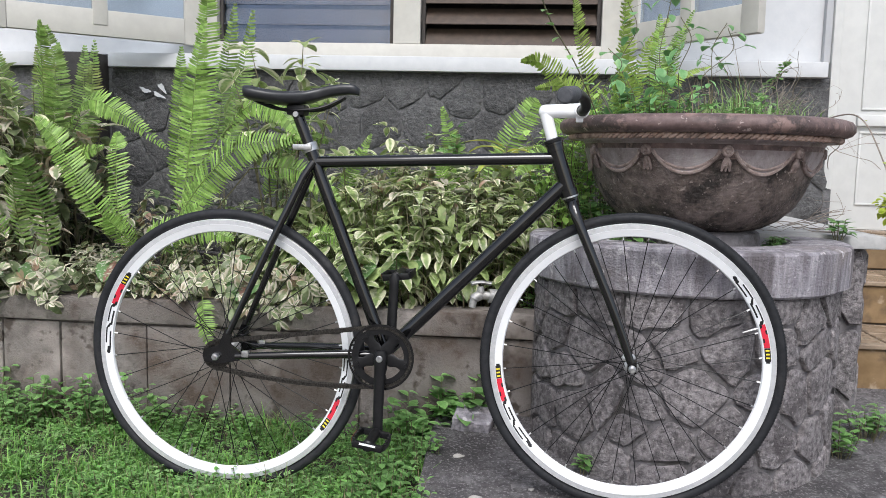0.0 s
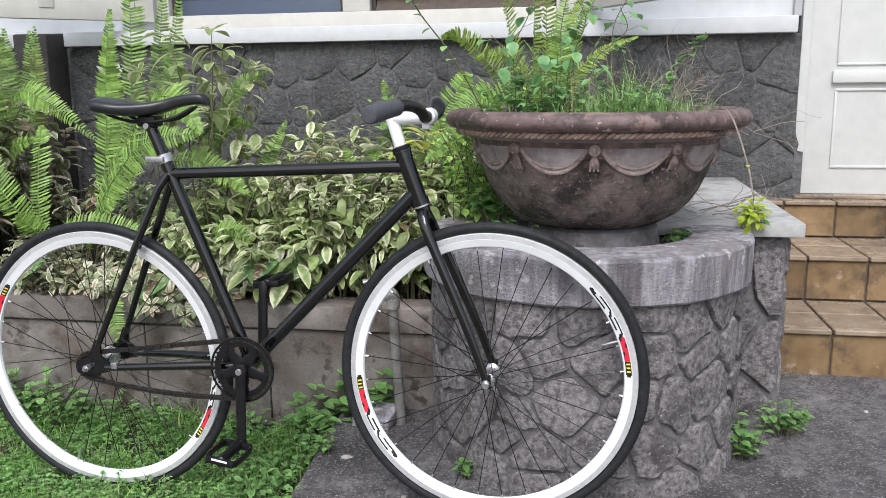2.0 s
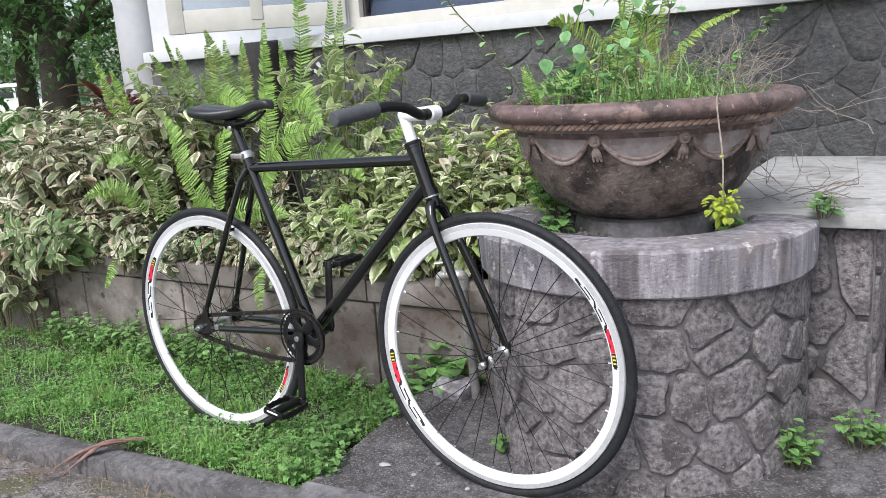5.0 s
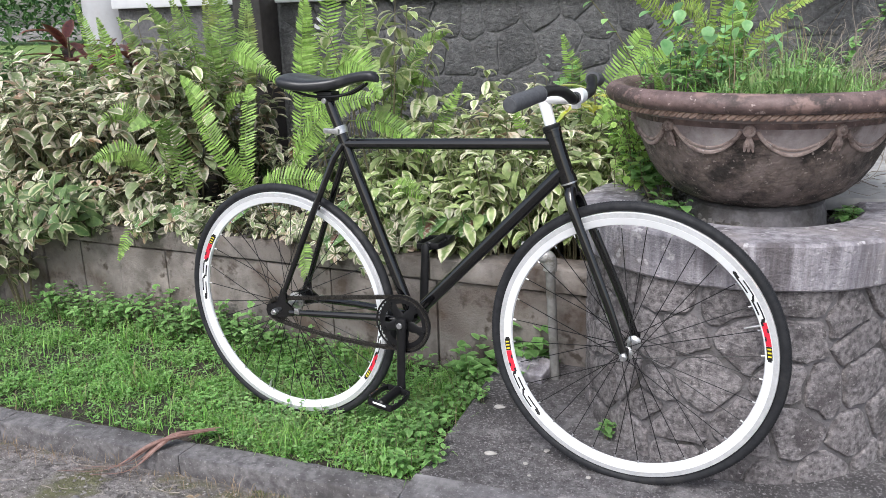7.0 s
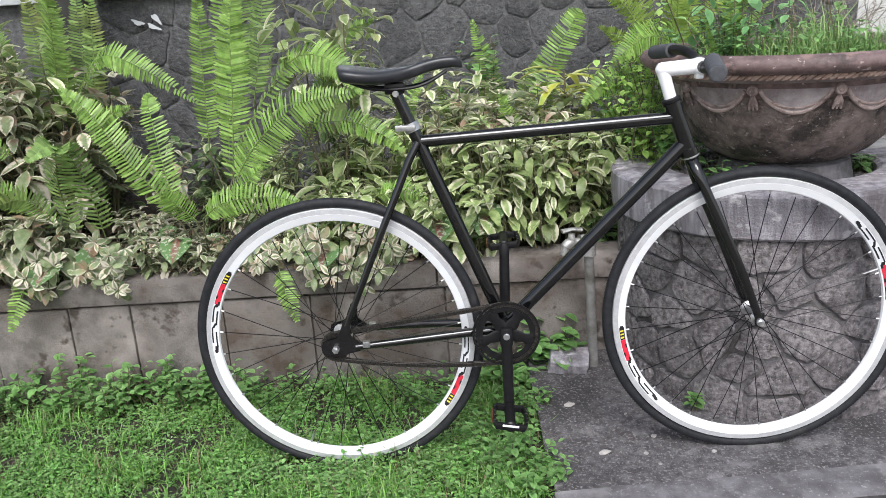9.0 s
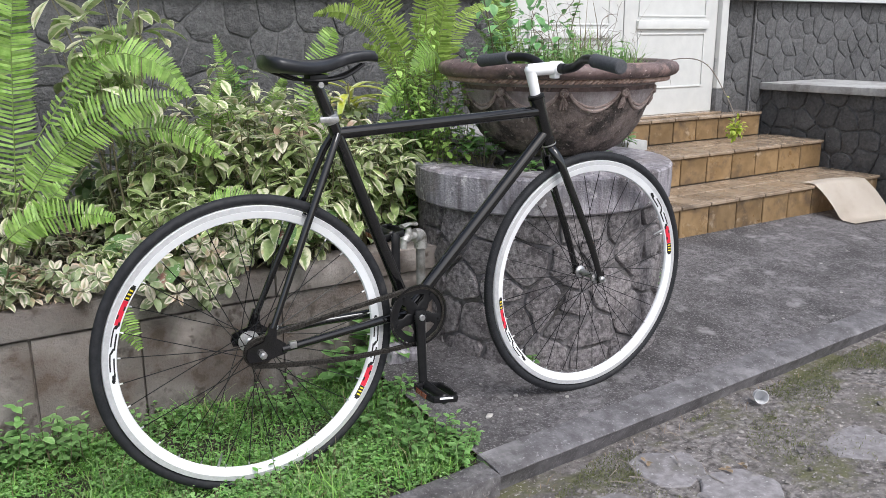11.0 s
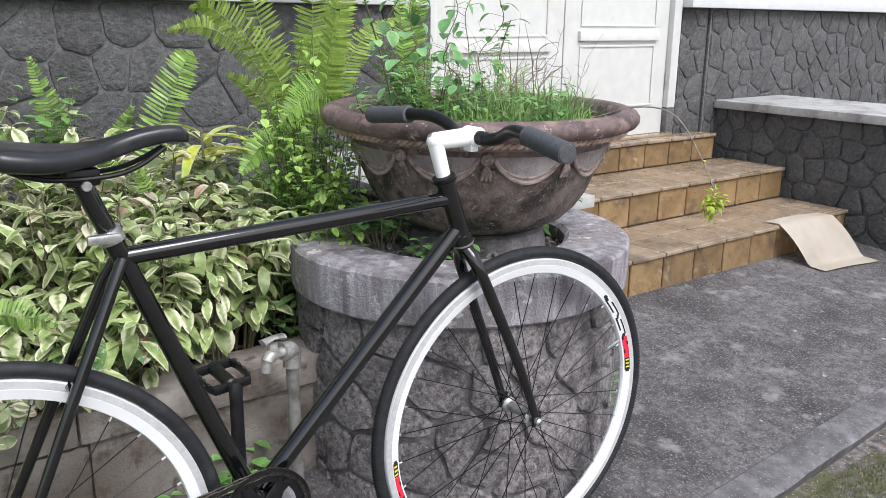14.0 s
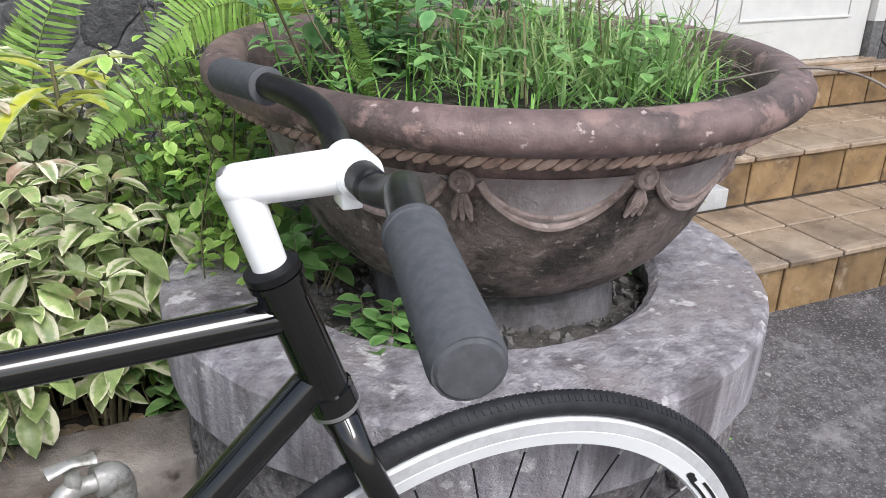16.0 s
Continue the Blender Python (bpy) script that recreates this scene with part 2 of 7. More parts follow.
M_BLOCK = surface("cement_block", (0.14, 0.122, 0.112), (0.25, 0.225, 0.21), 20, (0.088, 0.065, 0.052), 5.0, (0.47, 0.62), (0.8, 0.95), 0.9, 140,
                  0.006, vary=0.12, stain2=(0.345, 0.305, 0.28), stain2_scale=3.4, stain2_at=(0.54, 0.68), speck=(0.075, 0.06, 0.05), speck_at=(0.60, 0.69), speck_scale=16)
M_SOIL = surface("dark_soil", (0.035, 0.028, 0.022), (0.065, 0.052, 0.04), 50, (0.025, 0.022, 0.018), 7, rough=(0.85, 1.0), bump=1.0, bump_scale=50,
                 depth=0.02)
M_FILL = surface("dry_grey_earth", (0.075, 0.066, 0.058), (0.15, 0.135, 0.12), 70, (0.05, 0.045, 0.04), 16, (0.45, 0.6), (0.85, 1.0), 1.0, 90, 0.012,
                 speck=(0.3, 0.28, 0.26), speck_at=(0.62, 0.68), speck_scale=160)
M_DIRT = surface("sandy_dirt", (0.082, 0.071, 0.068), (0.325, 0.298, 0.288), 42, (0.15, 0.136, 0.122), 6, (0.46, 0.64), (0.85, 1.0), 1.0, 45, 0.022,
                 speck=(0.45, 0.42, 0.40), speck_at=(0.60, 0.67), speck_scale=100, stain2=(0.135, 0.132, 0.068), stain2_scale=5.2, stain2_at=(0.52, 0.63))
M_FLAG = surface("flat_grey_stone", (0.155, 0.145, 0.15), (0.27, 0.255, 0.262), 40, (0.13, 0.12, 0.112), 9, (0.5, 0.66), (0.8, 0.95), 0.6, 110, 0.004, vary=0.08,
                 speck=(0.38, 0.365, 0.37), speck_at=(0.62, 0.70), speck_scale=90)
M_RUBBLE = surface("rubble_chips", (0.10, 0.092, 0.086), (0.26, 0.245, 0.235), 40, rough=(0.8, 0.95), bump=0.6, vary=0.3)
M_GRIT = surface("mixed_grit", (0.08, 0.072, 0.065), (0.30, 0.275, 0.26), 34, rough=(0.8, 0.95), bump=0)
M_PIPE = surface("weathered_pvc_pipe", (0.17, 0.165, 0.16), (0.25, 0.245, 0.235), 40, (0.10, 0.092, 0.08), 14, (0.5, 0.68), (0.5, 0.7), 0.2)
M_BRASS = surface("chalky_tap_metal", (0.36, 0.355, 0.35), (0.5, 0.495, 0.48), 60, (0.2, 0.19, 0.16), 40, (0.5, 0.65), (0.35, 0.55), 0.3, 200, 0.001,
                  metal=0.5)
M_CARD = surface("plain_cardboard", (0.66, 0.595, 0.52), (0.72, 0.66, 0.585), 12, (0.58, 0.51, 0.43), 3, rough=(0.8, 0.95), bump=0.15, bump_scale=60)
M_PLASTIC = surface("clouded_plastic_cup", (0.55, 0.55, 0.57), (0.66, 0.66, 0.67), 40, rough=(0.25, 0.4), bump=0.1)
M_GUTTER = surface("grey_column_paint", (0.42, 0.43, 0.45), (0.47, 0.48, 0.5), 12, (0.36, 0.36, 0.37), 3, rough=(0.6, 0.8), bump=0.2)
M_STALK = surface("brown_green_stalk", (0.09, 0.085, 0.045), (0.15, 0.13, 0.075), 60, rough=(0.6, 0.8), bump=0.2)
M_TWIG = surface("dry_twig", (0.19, 0.16, 0.135), (0.31, 0.265, 0.225), 80, rough=(0.7, 0.9), bump=0.2)
M_REDSTALK = surface("dry_red_leaf", (0.15, 0.075, 0.062), (0.26, 0.16, 0.135), 60, rough=(0.5, 0.8), bump=0.2)
M_BARK = surface("tree_bark", (0.05, 0.04, 0.032), (0.085, 0.07, 0.055), 14, rough=(0.8, 0.95), bump=0.8, bump_scale=20, depth=0.03)
M_GLASS = glass_material("louvre_glass", (0.55, 0.62, 0.7))
M_VAN = surface("white_van_paint", (0.7, 0.71, 0.72), (0.74, 0.75, 0.76), 5, rough=(0.2, 0.35), bump=0, coat=0.4)
M_VANGLASS = surface("dark_van_glass", (0.03, 0.035, 0.04), (0.05, 0.055, 0.06), 5, rough=(0.05, 0.1), bump=0)

L_SHRUB = leaf_material("variegated_leaf", (0.155, 0.215, 0.095), (0.285, 0.325, 0.18), (0.64, 0.585, 0.475), (0.5, 0.88), (0.44, 0.26, 0.19),
                        (0.55, 0.67), 0.42, 0.4, 0.3, 13.0, 0.6, 0.55)
L_SHRUBMID = leaf_material("green_grey_leaf", (0.21, 0.30, 0.105), (0.39, 0.47, 0.205), (0.70, 0.69, 0.50), (0.56, 0.94), (0.47, 0.36, 0.22), (0.64, 0.75), 0.4, 0.36, 0.32, 18.0, 0.6, 0.5)
L_SHRUBDARK = leaf_material("green_variegated_leaf", (0.075, 0.14, 0.05), (0.15, 0.225, 0.085), (0.42, 0.44, 0.25), (0.6, 1.0), None, vary=0.35, rough=0.38, spread=0.4)
L_FERN = leaf_material("fern_leaf", (0.15, 0.28, 0.05), (0.255, 0.40, 0.10), (0.31, 0.435, 0.13), (0.5, 1.0), None, vary=0.5, rough=0.42,
                       through_light=0.32)
L_FERNDARK = leaf_material("old_fern_leaf", (0.13, 0.235, 0.055), (0.225, 0.34, 0.10), (0.29, 0.385, 0.135), (0.5, 1.0), (0.2, 0.16, 0.06), (0.55, 0.75),
                           0.45, 0.55, 0.32, 4.0)
L_FERNOLD = leaf_material("olive_fern_leaf", (0.22, 0.34, 0.06), (0.34, 0.46, 0.11), (0.40, 0.50, 0.16), (0.5, 1.0), (0.24, 0.2, 0.07), (0.6, 0.8),
                          0.42, 0.5, 0.42, 4.0)
L_GRASS = leaf_material("grass_blade", (0.085, 0.245, 0.04), (0.20, 0.405, 0.085), (0.29, 0.47, 0.125), (0.5, 1.0), (0.3, 0.28, 0.12), (0.6, 0.76), 0.5, 0.5,
                        0.3, 3.0)
L_TUFT = leaf_material("pale_grass_blade", (0.19, 0.35, 0.11), (0.30, 0.47, 0.18), (0.34, 0.49, 0.2), (0.5, 1.0), (0.33, 0.31, 0.14), (0.55, 0.7), 0.35, 0.5,
                       0.3, 4.0)
L_WEED = leaf_material("weed_leaf", (0.12, 0.27, 0.07), (0.2, 0.37, 0.12), (0.25, 0.42, 0.16), (0.5, 1.0), None, vary=0.3, rough=0.5, through_light=0.3)
L_YELLOW = leaf_material("yellow_striped_leaf", (0.5, 0.52, 0.05), (0.58, 0.58, 0.14), (0.5, 0.54, 0.3), (0.5, 0.9), (0.2, 0.33, 0.06), (0.5, 0.62), 0.15,
                         0.4, 0.3, 12.0)
L_LAWNWEED = leaf_material("lawn_weed_leaf", (0.08, 0.235, 0.05), (0.19, 0.385, 0.10), (0.28, 0.47, 0.165), (0.5, 1.0), None, vary=0.5, rough=0.42)
L_LIMEWEED = leaf_material("bright_weed_leaf", (0.16, 0.33, 0.095), (0.27, 0.45, 0.165), (0.33, 0.5, 0.22), (0.5, 1.0), None, vary=0.35, rough=0.45, through_light=0.35)
L_LIME = leaf_material("lime_vine_leaf", (0.3, 0.42, 0.03), (0.42, 0.5, 0.06), (0.5, 0.52, 0.12), (0.5, 1.0), None, vary=0.2, rough=0.5, through_light=0.35)
L_VINE = leaf_material("yellow_green_vine_leaf", (0.26, 0.45, 0.09), (0.38, 0.56, 0.15), (0.45, 0.6, 0.2), (0.5, 1.0), None, vary=0.4, rough=0.45, through_light=0.4)
L_ROUND = leaf_material("blue_green_round_leaf", (0.12, 0.285, 0.105), (0.2, 0.375, 0.16), (0.25, 0.42, 0.19), (0.5, 1.0), None, vary=0.45, rough=0.4, through_light=0.35)
L_CALAD = leaf_material("speckled_caladium_leaf", (0.24, 0.10, 0.085), (0.26, 0.2, 0.14), (0.12, 0.22, 0.08), (0.02, 0.2), (0.45, 0.48, 0.38), (0.56, 0.6), 0.15,
                        0.45, 0.3, 110.0, 0.35)
L_RED = leaf_material("dark_red_leaf", (0.05, 0.016, 0.016), (0.12, 0.032, 0.026), (0.2, 0.09, 0.065), (0.5, 1.0), None, vary=0.4, rough=0.35)
L_DRY = leaf_material("dry_leaf", (0.2, 0.145, 0.09), (0.3, 0.225, 0.15), (0.33, 0.26, 0.18), (0.5, 1.0), None, vary=0.4, rough=0.7)
L_MOSS = leaf_material("olive_moss", (0.085, 0.10, 0.035), (0.14, 0.15, 0.06), (0.17, 0.18, 0.08), (0.5, 1.0), None, vary=0.4, rough=0.8)
L_TREE = leaf_material("tree_leaf", (0.06, 0.15, 0.05), (0.11, 0.22, 0.075), (0.15, 0.26, 0.1), (0.5, 1.0), None, vary=0.45, rough=0.5, through_light=0.3)
# paler copy of tree_leaf: daylight on the far foliage is put into the colour
L_TREELIGHT = leaf_material("pale_sunlit_far_leaf", (0.2, 0.34, 0.12), (0.32, 0.46, 0.2), (0.42, 0.54, 0.3), (0.5, 1.0), None, vary=0.35, rough=0.5)


# ---- building helpers ----
def finish(bm, angle=35):
    me = bpy.data.meshes.new("mesh")
    bm.normal_update()
    bm.to_mesh(me)
    bm.free()
    me.shade_smooth()
    me.set_sharp_from_angle(angle=radians(angle))
    return me


def part(name, bm, material, parent=None, label="", angle=35):
    """Links a bmesh as one mesh object under a thing or a part."""
    me = finish(bm, angle) if isinstance(bm, bmesh.types.BMesh) else bm
    if not me.materials:
        me.materials.append(material)
    ob = new(name, me)
    ob.parent = parent
    return tagged(ob, label)


def thing(name, label, category, group="", kind="", at=None):
    ob = new(name)
    ob.empty_display_size = 0.05
    if at is not None:
        ob.matrix_basis = at if isinstance(at, Matrix) else Matrix.Translation(at)
    return tagged(ob, label, category, group, kind)


def merge(bm, other):
    me = bpy.data.meshes.new("piece")
    other.to_mesh(me)
    other.free()
    bm.from_mesh(me)
    bpy.data.meshes.remove(me)
    return bm


def box(bm, lo, hi, bevel=0.0, seg=2, m=None):
    b = bmesh.new()
    bmesh.ops.create_cube(b, size=1.0)
    for v in b.verts:
        v.co = Vector([lo[i] + (v.co[i] + 0.5) * (hi[i] - lo[i]) for i in range(3)])
    if bevel:
        bmesh.ops.bevel(b, geom=b.edges[:], offset=bevel, segments=seg, affect="EDGES", profile=0.6)
    if m:
        b.transform(m)
    return merge(bm, b)


def boxed(lo, hi, bevel=0.0, seg=2, m=None):
    return box(bmesh.new(), lo, hi, bevel, seg, m)


def smooth_path(points, per=6):
    """A Catmull-Rom curve through the points."""
    p = [Vector(q) for q in points]
    p = [2 * p[0] - p[1]] + p + [2 * p[-1] - p[-2]]
    out = []
    for i in range(1, len(p) - 2):
        for k in range(per):
            t = k / per
            out.append(0.5 * (2 * p[i] + (p[i + 1] - p[i - 1]) * t + (2 * p[i - 1] - 5 * p[i] + 4 * p[i + 1] - p[i + 2]) * t * t
                              + (3 * p[i] - p[i - 1] - 3 * p[i + 1] + p[i + 2]) * t ** 3))
    out.append(p[-2].copy())
    return out


def tube(bm, points, radius, seg=12, cap=True, squash=None):
    """A tube along the points; radius: one number or one for each point; squash: (across, factor) flattens it along a direction."""
    pts = [Vector(p) for p in points]
    n = len(pts)
    rad = radius if hasattr(radius, "__len__") else [radius] * n
    rings = []
    side = None
    for i, p in enumerate(pts):
        d = (pts[min(i + 1, n - 1)] - pts[max(i - 1, 0)]).normalized()
        if side is None:
            side = d.cross(Vector((0, 0, 1)) if abs(d.z) < 0.9 else Vector((0, 1, 0))).normalized()
        else:
            side = (side - d * side.dot(d)).normalized()
        up = d.cross(side)
        ring = []
        for k in range(seg):
            a = 2 * math.pi * k / seg
            o = (side * math.cos(a) + up * math.sin(a)) * rad[i]
            if squash:
                s = Vector(squash[0]).normalized()
                o = o - s * o.dot(s) * (1 - squash[1])
            ring.append(bm.verts.new(p + o))
        rings.append(ring)
    for a, b in zip(rings, rings[1:]):
        for k in range(seg):
            bm.faces.new((a[k], a[(k + 1) % seg], b[(k + 1) % seg], b[k]))
    if cap:
        bm.faces.new(rings[0][::-1])
        bm.faces.new(rings[-1])
    return bm


def tubed(points, radius, seg=12, cap=True, squash=None):
    return tube(bmesh.new(), points, radius, seg, cap, squash)


def revolve(bm, profile, seg=64, axis="z", closed=False, centre=(0, 0, 0), wobble=None):
    """Turns a profile of (radius, height) round an axis."""
    c = Vector(centre)
    rings = []
    for k in range(seg):
        a = 2 * math.pi * k / seg
        ring = []
        for i, (r, h) in enumerate(profile):
            if wobble:
                r = r + wobble(a, h)
            if axis == "z":
                v = (r * math.cos(a), r * math.sin(a), h)
            elif axis == "y":
                v = (r * math.cos(a), h, r * math.sin(a))
            else:
                v = (h, r * math.cos(a), r * math.sin(a))
            ring.append(bm.verts.new(c + Vector(v)))
        rings.append(ring)
    m = len(profile)
    for k in range(seg):
        a, b = rings[k], rings[(k + 1) % seg]
        for i in range(m if closed else m - 1):
            j = (i + 1) % m
            bm.faces.new((a[i], b[i], b[j], a[j]) if axis != "y" else (a[i], a[j], b[j], b[i]))
    bmesh.ops.recalc_face_normals(bm, faces=bm.faces[:])
    return bm


def revolved(profile, seg=64, axis="z", closed=False, centre=(0, 0, 0), wobble=None):
    return revolve(bmesh.new(), profile, seg, axis, closed, centre, wobble)


def disc(radius, y0, y1, seg=32, bevel=0.0):
    """A closed disc or short cylinder along y."""
    return revolved([(1e-4, y0), (radius - bevel, y0), (radius, y0 + bevel), (radius, y1 - bevel), (radius - bevel, y1), (1e-4, y1)], seg, "y")


class Bag:
    """Collects many small faces with leaf coordinates, and links them as one mesh."""

    def __init__(self):
        self.v, self.f, self.uv = [], [], []

    def add(self, verts, faces, uvs):
        n = len(self.v)
        self.v.extend(verts)
        self.uv.extend(uvs)
        self.f.extend(tuple(n + i for i in f) for f in faces)

    def mesh(self, material):
        me = bpy.data.meshes.new("foliage")
        me.from_pydata([tuple(v) for v in self.v], [], self.f)
        layer = me.uv_layers.new(name="leaf")
        index = np.empty(len(me.loops), dtype=np.int32)
        me.loops.foreach_get("vertex_index", index)
        layer.data.foreach_set("uv", np.asarray(self.uv, dtype=np.float32)[index].ravel())
        me.shade_smooth()
        me.materials.append(material)
        return me


def leaf(bag, base, way, up, length, width, droop=0.3, fold=0.15, n=4, peak=0.45, curl=0.0):
    """One leaf from its base, bending down towards the tip, folded along the midrib."""
    base, way = Vector(base), Vector(way).normalized()
    side = way.cross(Vector(up))
    if side.length < 1e-4:
        side = way.cross(Vector((1, 0, 0)))
    side.normalize()
    top = side.cross(way).normalized()
    verts, uvs, faces = [], [], []
    p, ang = base.copy(), 0.0
    for i in range(n + 1):
        s = i / n
        ang = -droop * s
        d = way * math.cos(ang) + top * math.sin(ang)
        if i:
            p = p + d * (length / n)
        e = s / peak if s < peak else (1 - s) / (1 - peak)
        w = width * 0.5 * (math.sin(e * math.pi / 2) ** 0.8 if e > 0 else 0.0)
        w = max(w, width * 0.012)
        nrm = side.cross(d).normalized()
        lift = nrm * (w * fold) 
        verts += [p - side * w + lift, p.copy(), p + side * w + lift + nrm * curl * w]
        uvs += [(s, 1.0), (s, 0.0), (s, 1.0)]
    for i in range(n):
        a = 3 * i
        faces += [(a, a + 1, a + 4, a + 3), (a + 1, a + 2, a + 5, a + 4)]
    bag.add(verts, faces, uvs)


def frond_mesh(rng, length, width, arch, pairs, material, droopy=0.25, gaps=0.03, curve=None, face=(0, -1, 0.35)):
    """A fern frond that rises from the origin and arches towards +x, or one that follows a given curve."""
    bag = Bag()
    steps = 40
    if curve:
        per = steps // (len(curve) - 1)
        steps = per * (len(curve) - 1)
        pts = smooth_path(curve, per)
        ways = [(pts[min(i + 1, steps)] - pts[max(i - 1, 0)]).normalized() for i in range(steps + 1)]
        length = sum((b - a).length for a, b in zip(pts, pts[1:]))
    else:
        pts, ways = [], []
        p = Vector((0, 0, 0))
        bend = rng.uniform(-0.12, 0.12)
        for i in range(steps + 1):
            s = i / steps
            a = arch * s ** 1.5
            d = Vector((math.sin(a), bend * s, math.cos(a))).normalized()
            pts.append(p.copy())
            ways.append(d)
            p = p + d * (length / steps)
    across = Vector((0, 1, 0))
    if curve:
        lean = rng.uniform(-0.5, 0.5)
        across = ways[20].cross(Vector(face) + Vector((0.35 * lean, 0, 0))).normalized()
    ring = []
    for i in range(0, steps + 1, 4):
        r = 0.0022 * (1 - 0.8 * i / steps)
        d = ways[i]
        u = across
        w = d.cross(u).normalized()
        ring.append([pts[i] + u * r, pts[i] - u * r * 0.5 + w * r, pts[i] - u * r * 0.5 - w * r])
    verts = [v for r in ring for v in r]
    faces = []
    for i in range(len(ring) - 1):
        for k in range(3):
            faces.append((3 * i + k, 3 * i + (k + 1) % 3, 3 * i + 3 + (k + 1) % 3, 3 * i + 3 + k))
    bag.add(verts, faces, [(0.5, 0.9)] * len(verts))
    for k in range(pairs):
        s = 0.08 + 0.92 * k / pairs
        i = min(int(s * steps), steps - 1)
        f = s * steps - i
        q = pts[i].lerp(pts[i + 1], f)
        d = ways[i]
        y = across
        y = (y - d * y.dot(d)).normalized()
        nrm = d.cross(y)
        w = width * 0.5 * min(1.0, 0.45 + s * 2.6) * min(1.0, (1.03 - s) * 2.2) ** 0.8
        for sgn in (-1, 1):
            if rng.random() < gaps:
                continue
            tip = (y * sgn + d * rng.uniform(0.16, 0.32) + nrm * rng.uniform(0.05, droopy)).normalized()
            ln = w * rng.uniform(0.88, 1.08)
            half = length / pairs * rng.uniform(0.46, 0.56)
            twist = nrm * rng.uniform(-0.3, 0.3) * half
            b0 = q - d * half * 0.45
            b1 = q + d * half * 0.7
            m0 = q + tip * ln * 0.7 - d * half * 0.62 + nrm * ln * 0.04 - twist
            m1 = q + tip * ln * 0.7 + d * half * 0.85 + nrm * ln * 0.04 + twist
            e = q + tip * ln + d * half * 0.5 + nrm * ln * rng.uniform(0.0, 0.2)
            bag.add([b0, b1, m1, e, m0], [(0, 1, 2, 4), (4, 2, 3)], [(s, 0.2), (s, 0.5), (s, 0.6), (s, 1.0), (s, 0.3)])
    return bag.mesh(material)


def clip(poly, px, py, nx, ny):
    """The part of a polygon on the side of a line away from (nx, ny)."""
    out = []
    for i in range(len(poly)):
        a, b = poly[i], poly[(i + 1) % len(poly)]
        da = (a[0] - px) * nx + (a[1] - py) * ny
        db = (b[0] - px) * nx + (b[1] - py) * ny
        if da <= 0:
            out.append(a)
        if da * db < 0:
            t = da / (da - db)
            out.append((a[0] + (b[0] - a[0]) * t, a[1] + (b[1] - a[1]) * t))
    return out


def cells(width, height, size, seed, jitter=0.42, wrap=False, aspect=1.0):
    """Irregular stones that fill a rectangle: polygons in its own coordinates."""
    rng = random.Random(seed)
    nx, ny = max(1, round(width / (size * aspect))), max(1, round(height / size))
    sx, sy = width / nx, height / ny
    seeds = [((i + 0.5 + (0.25 if j % 2 else -0.25) + rng.uniform(-jitter, jitter)) * sx, (j + 0.5 + rng.uniform(-jitter, jitter)) * sy)
             for j in range(ny) for i in range(nx)]
    polys = []
    for k, s in enumerate(seeds):
        poly = [(0, 0), (width, 0), (width, height), (0, height)]
        for o in sorted(seeds, key=lambda q: (q[0] - s[0]) ** 2 + (q[1] - s[1]) ** 2)[1:20]:
            poly = clip(poly, (s[0] + o[0]) / 2, (s[1] + o[1]) / 2, o[0] - s[0], o[1] - s[1])
            if len(poly) < 3:
                break
        if len(poly) >= 3:
            polys.append(poly)
    return polys


def stone_mesh(poly, gap, depth, place, rng, rough=0.25, back=0.0):
    """One stone: its outline in the joint, a rounded shoulder and an uneven face. place(u, v, out) lays it on its wall."""
    cx = sum(p[0] for p in poly) / len(poly)
    cy = sum(p[1] for p in poly) / len(poly)
    pts = []
    n = len(poly)
    for i in range(n):
        a, b = poly[i], poly[(i + 1) % n]
        for t in (0.14, 0.5, 0.86):
            pts.append((a[0] + (b[0] - a[0]) * t + rng.uniform(-1, 1) * gap * 0.35, a[1] + (b[1] - a[1]) * t + rng.uniform(-1, 1) * gap * 0.35))
    size = sum(math.hypot(p[0] - cx, p[1] - cy) for p in pts) / len(pts)
    if size < gap * 2:
        return None
    bm = bmesh.new()
    rings = []
    tilt = (rng.uniform(-1, 1) * rough, rng.uniform(-1, 1) * rough)
    for inset, out in ((gap * 0.5, back), (gap * 0.5 + 0.1 * gap, depth * 0.62), (gap * 0.5 + size * 0.07, depth * 0.95), (size * 0.45, depth * 1.02)):
        ring = []
        for q in pts:
            r = math.hypot(q[0] - cx, q[1] - cy)
            f = max(0.1, 1 - inset / r)
            u, v = cx + (q[0] - cx) * f, cy + (q[1] - cy) * f
            o = out
            if out > back:
                o += depth * (tilt[0] * (u - cx) / size + tilt[1] * (v - cy) / size) + rng.uniform(-1, 1) * depth * rough * 0.5
            ring.append(bm.verts.new(place(u, v, max(o, back))))
        rings.append(ring)
    mid = bm.verts.new(place(cx, cy, depth * 1.08))
    m = len(pts)
    for a, b in zip(rings, rings[1:]):
        for k in range(m):
            bm.faces.new((a[k], a[(k + 1) % m], b[(k + 1) % m], b[k]))
    for k in range(m):
        bm.faces.new((rings[-1][k], rings[-1][(k + 1) % m], mid))
    bmesh.ops.recalc_face_normals(bm, faces=bm.faces[:])
    return finish(bm, 38)


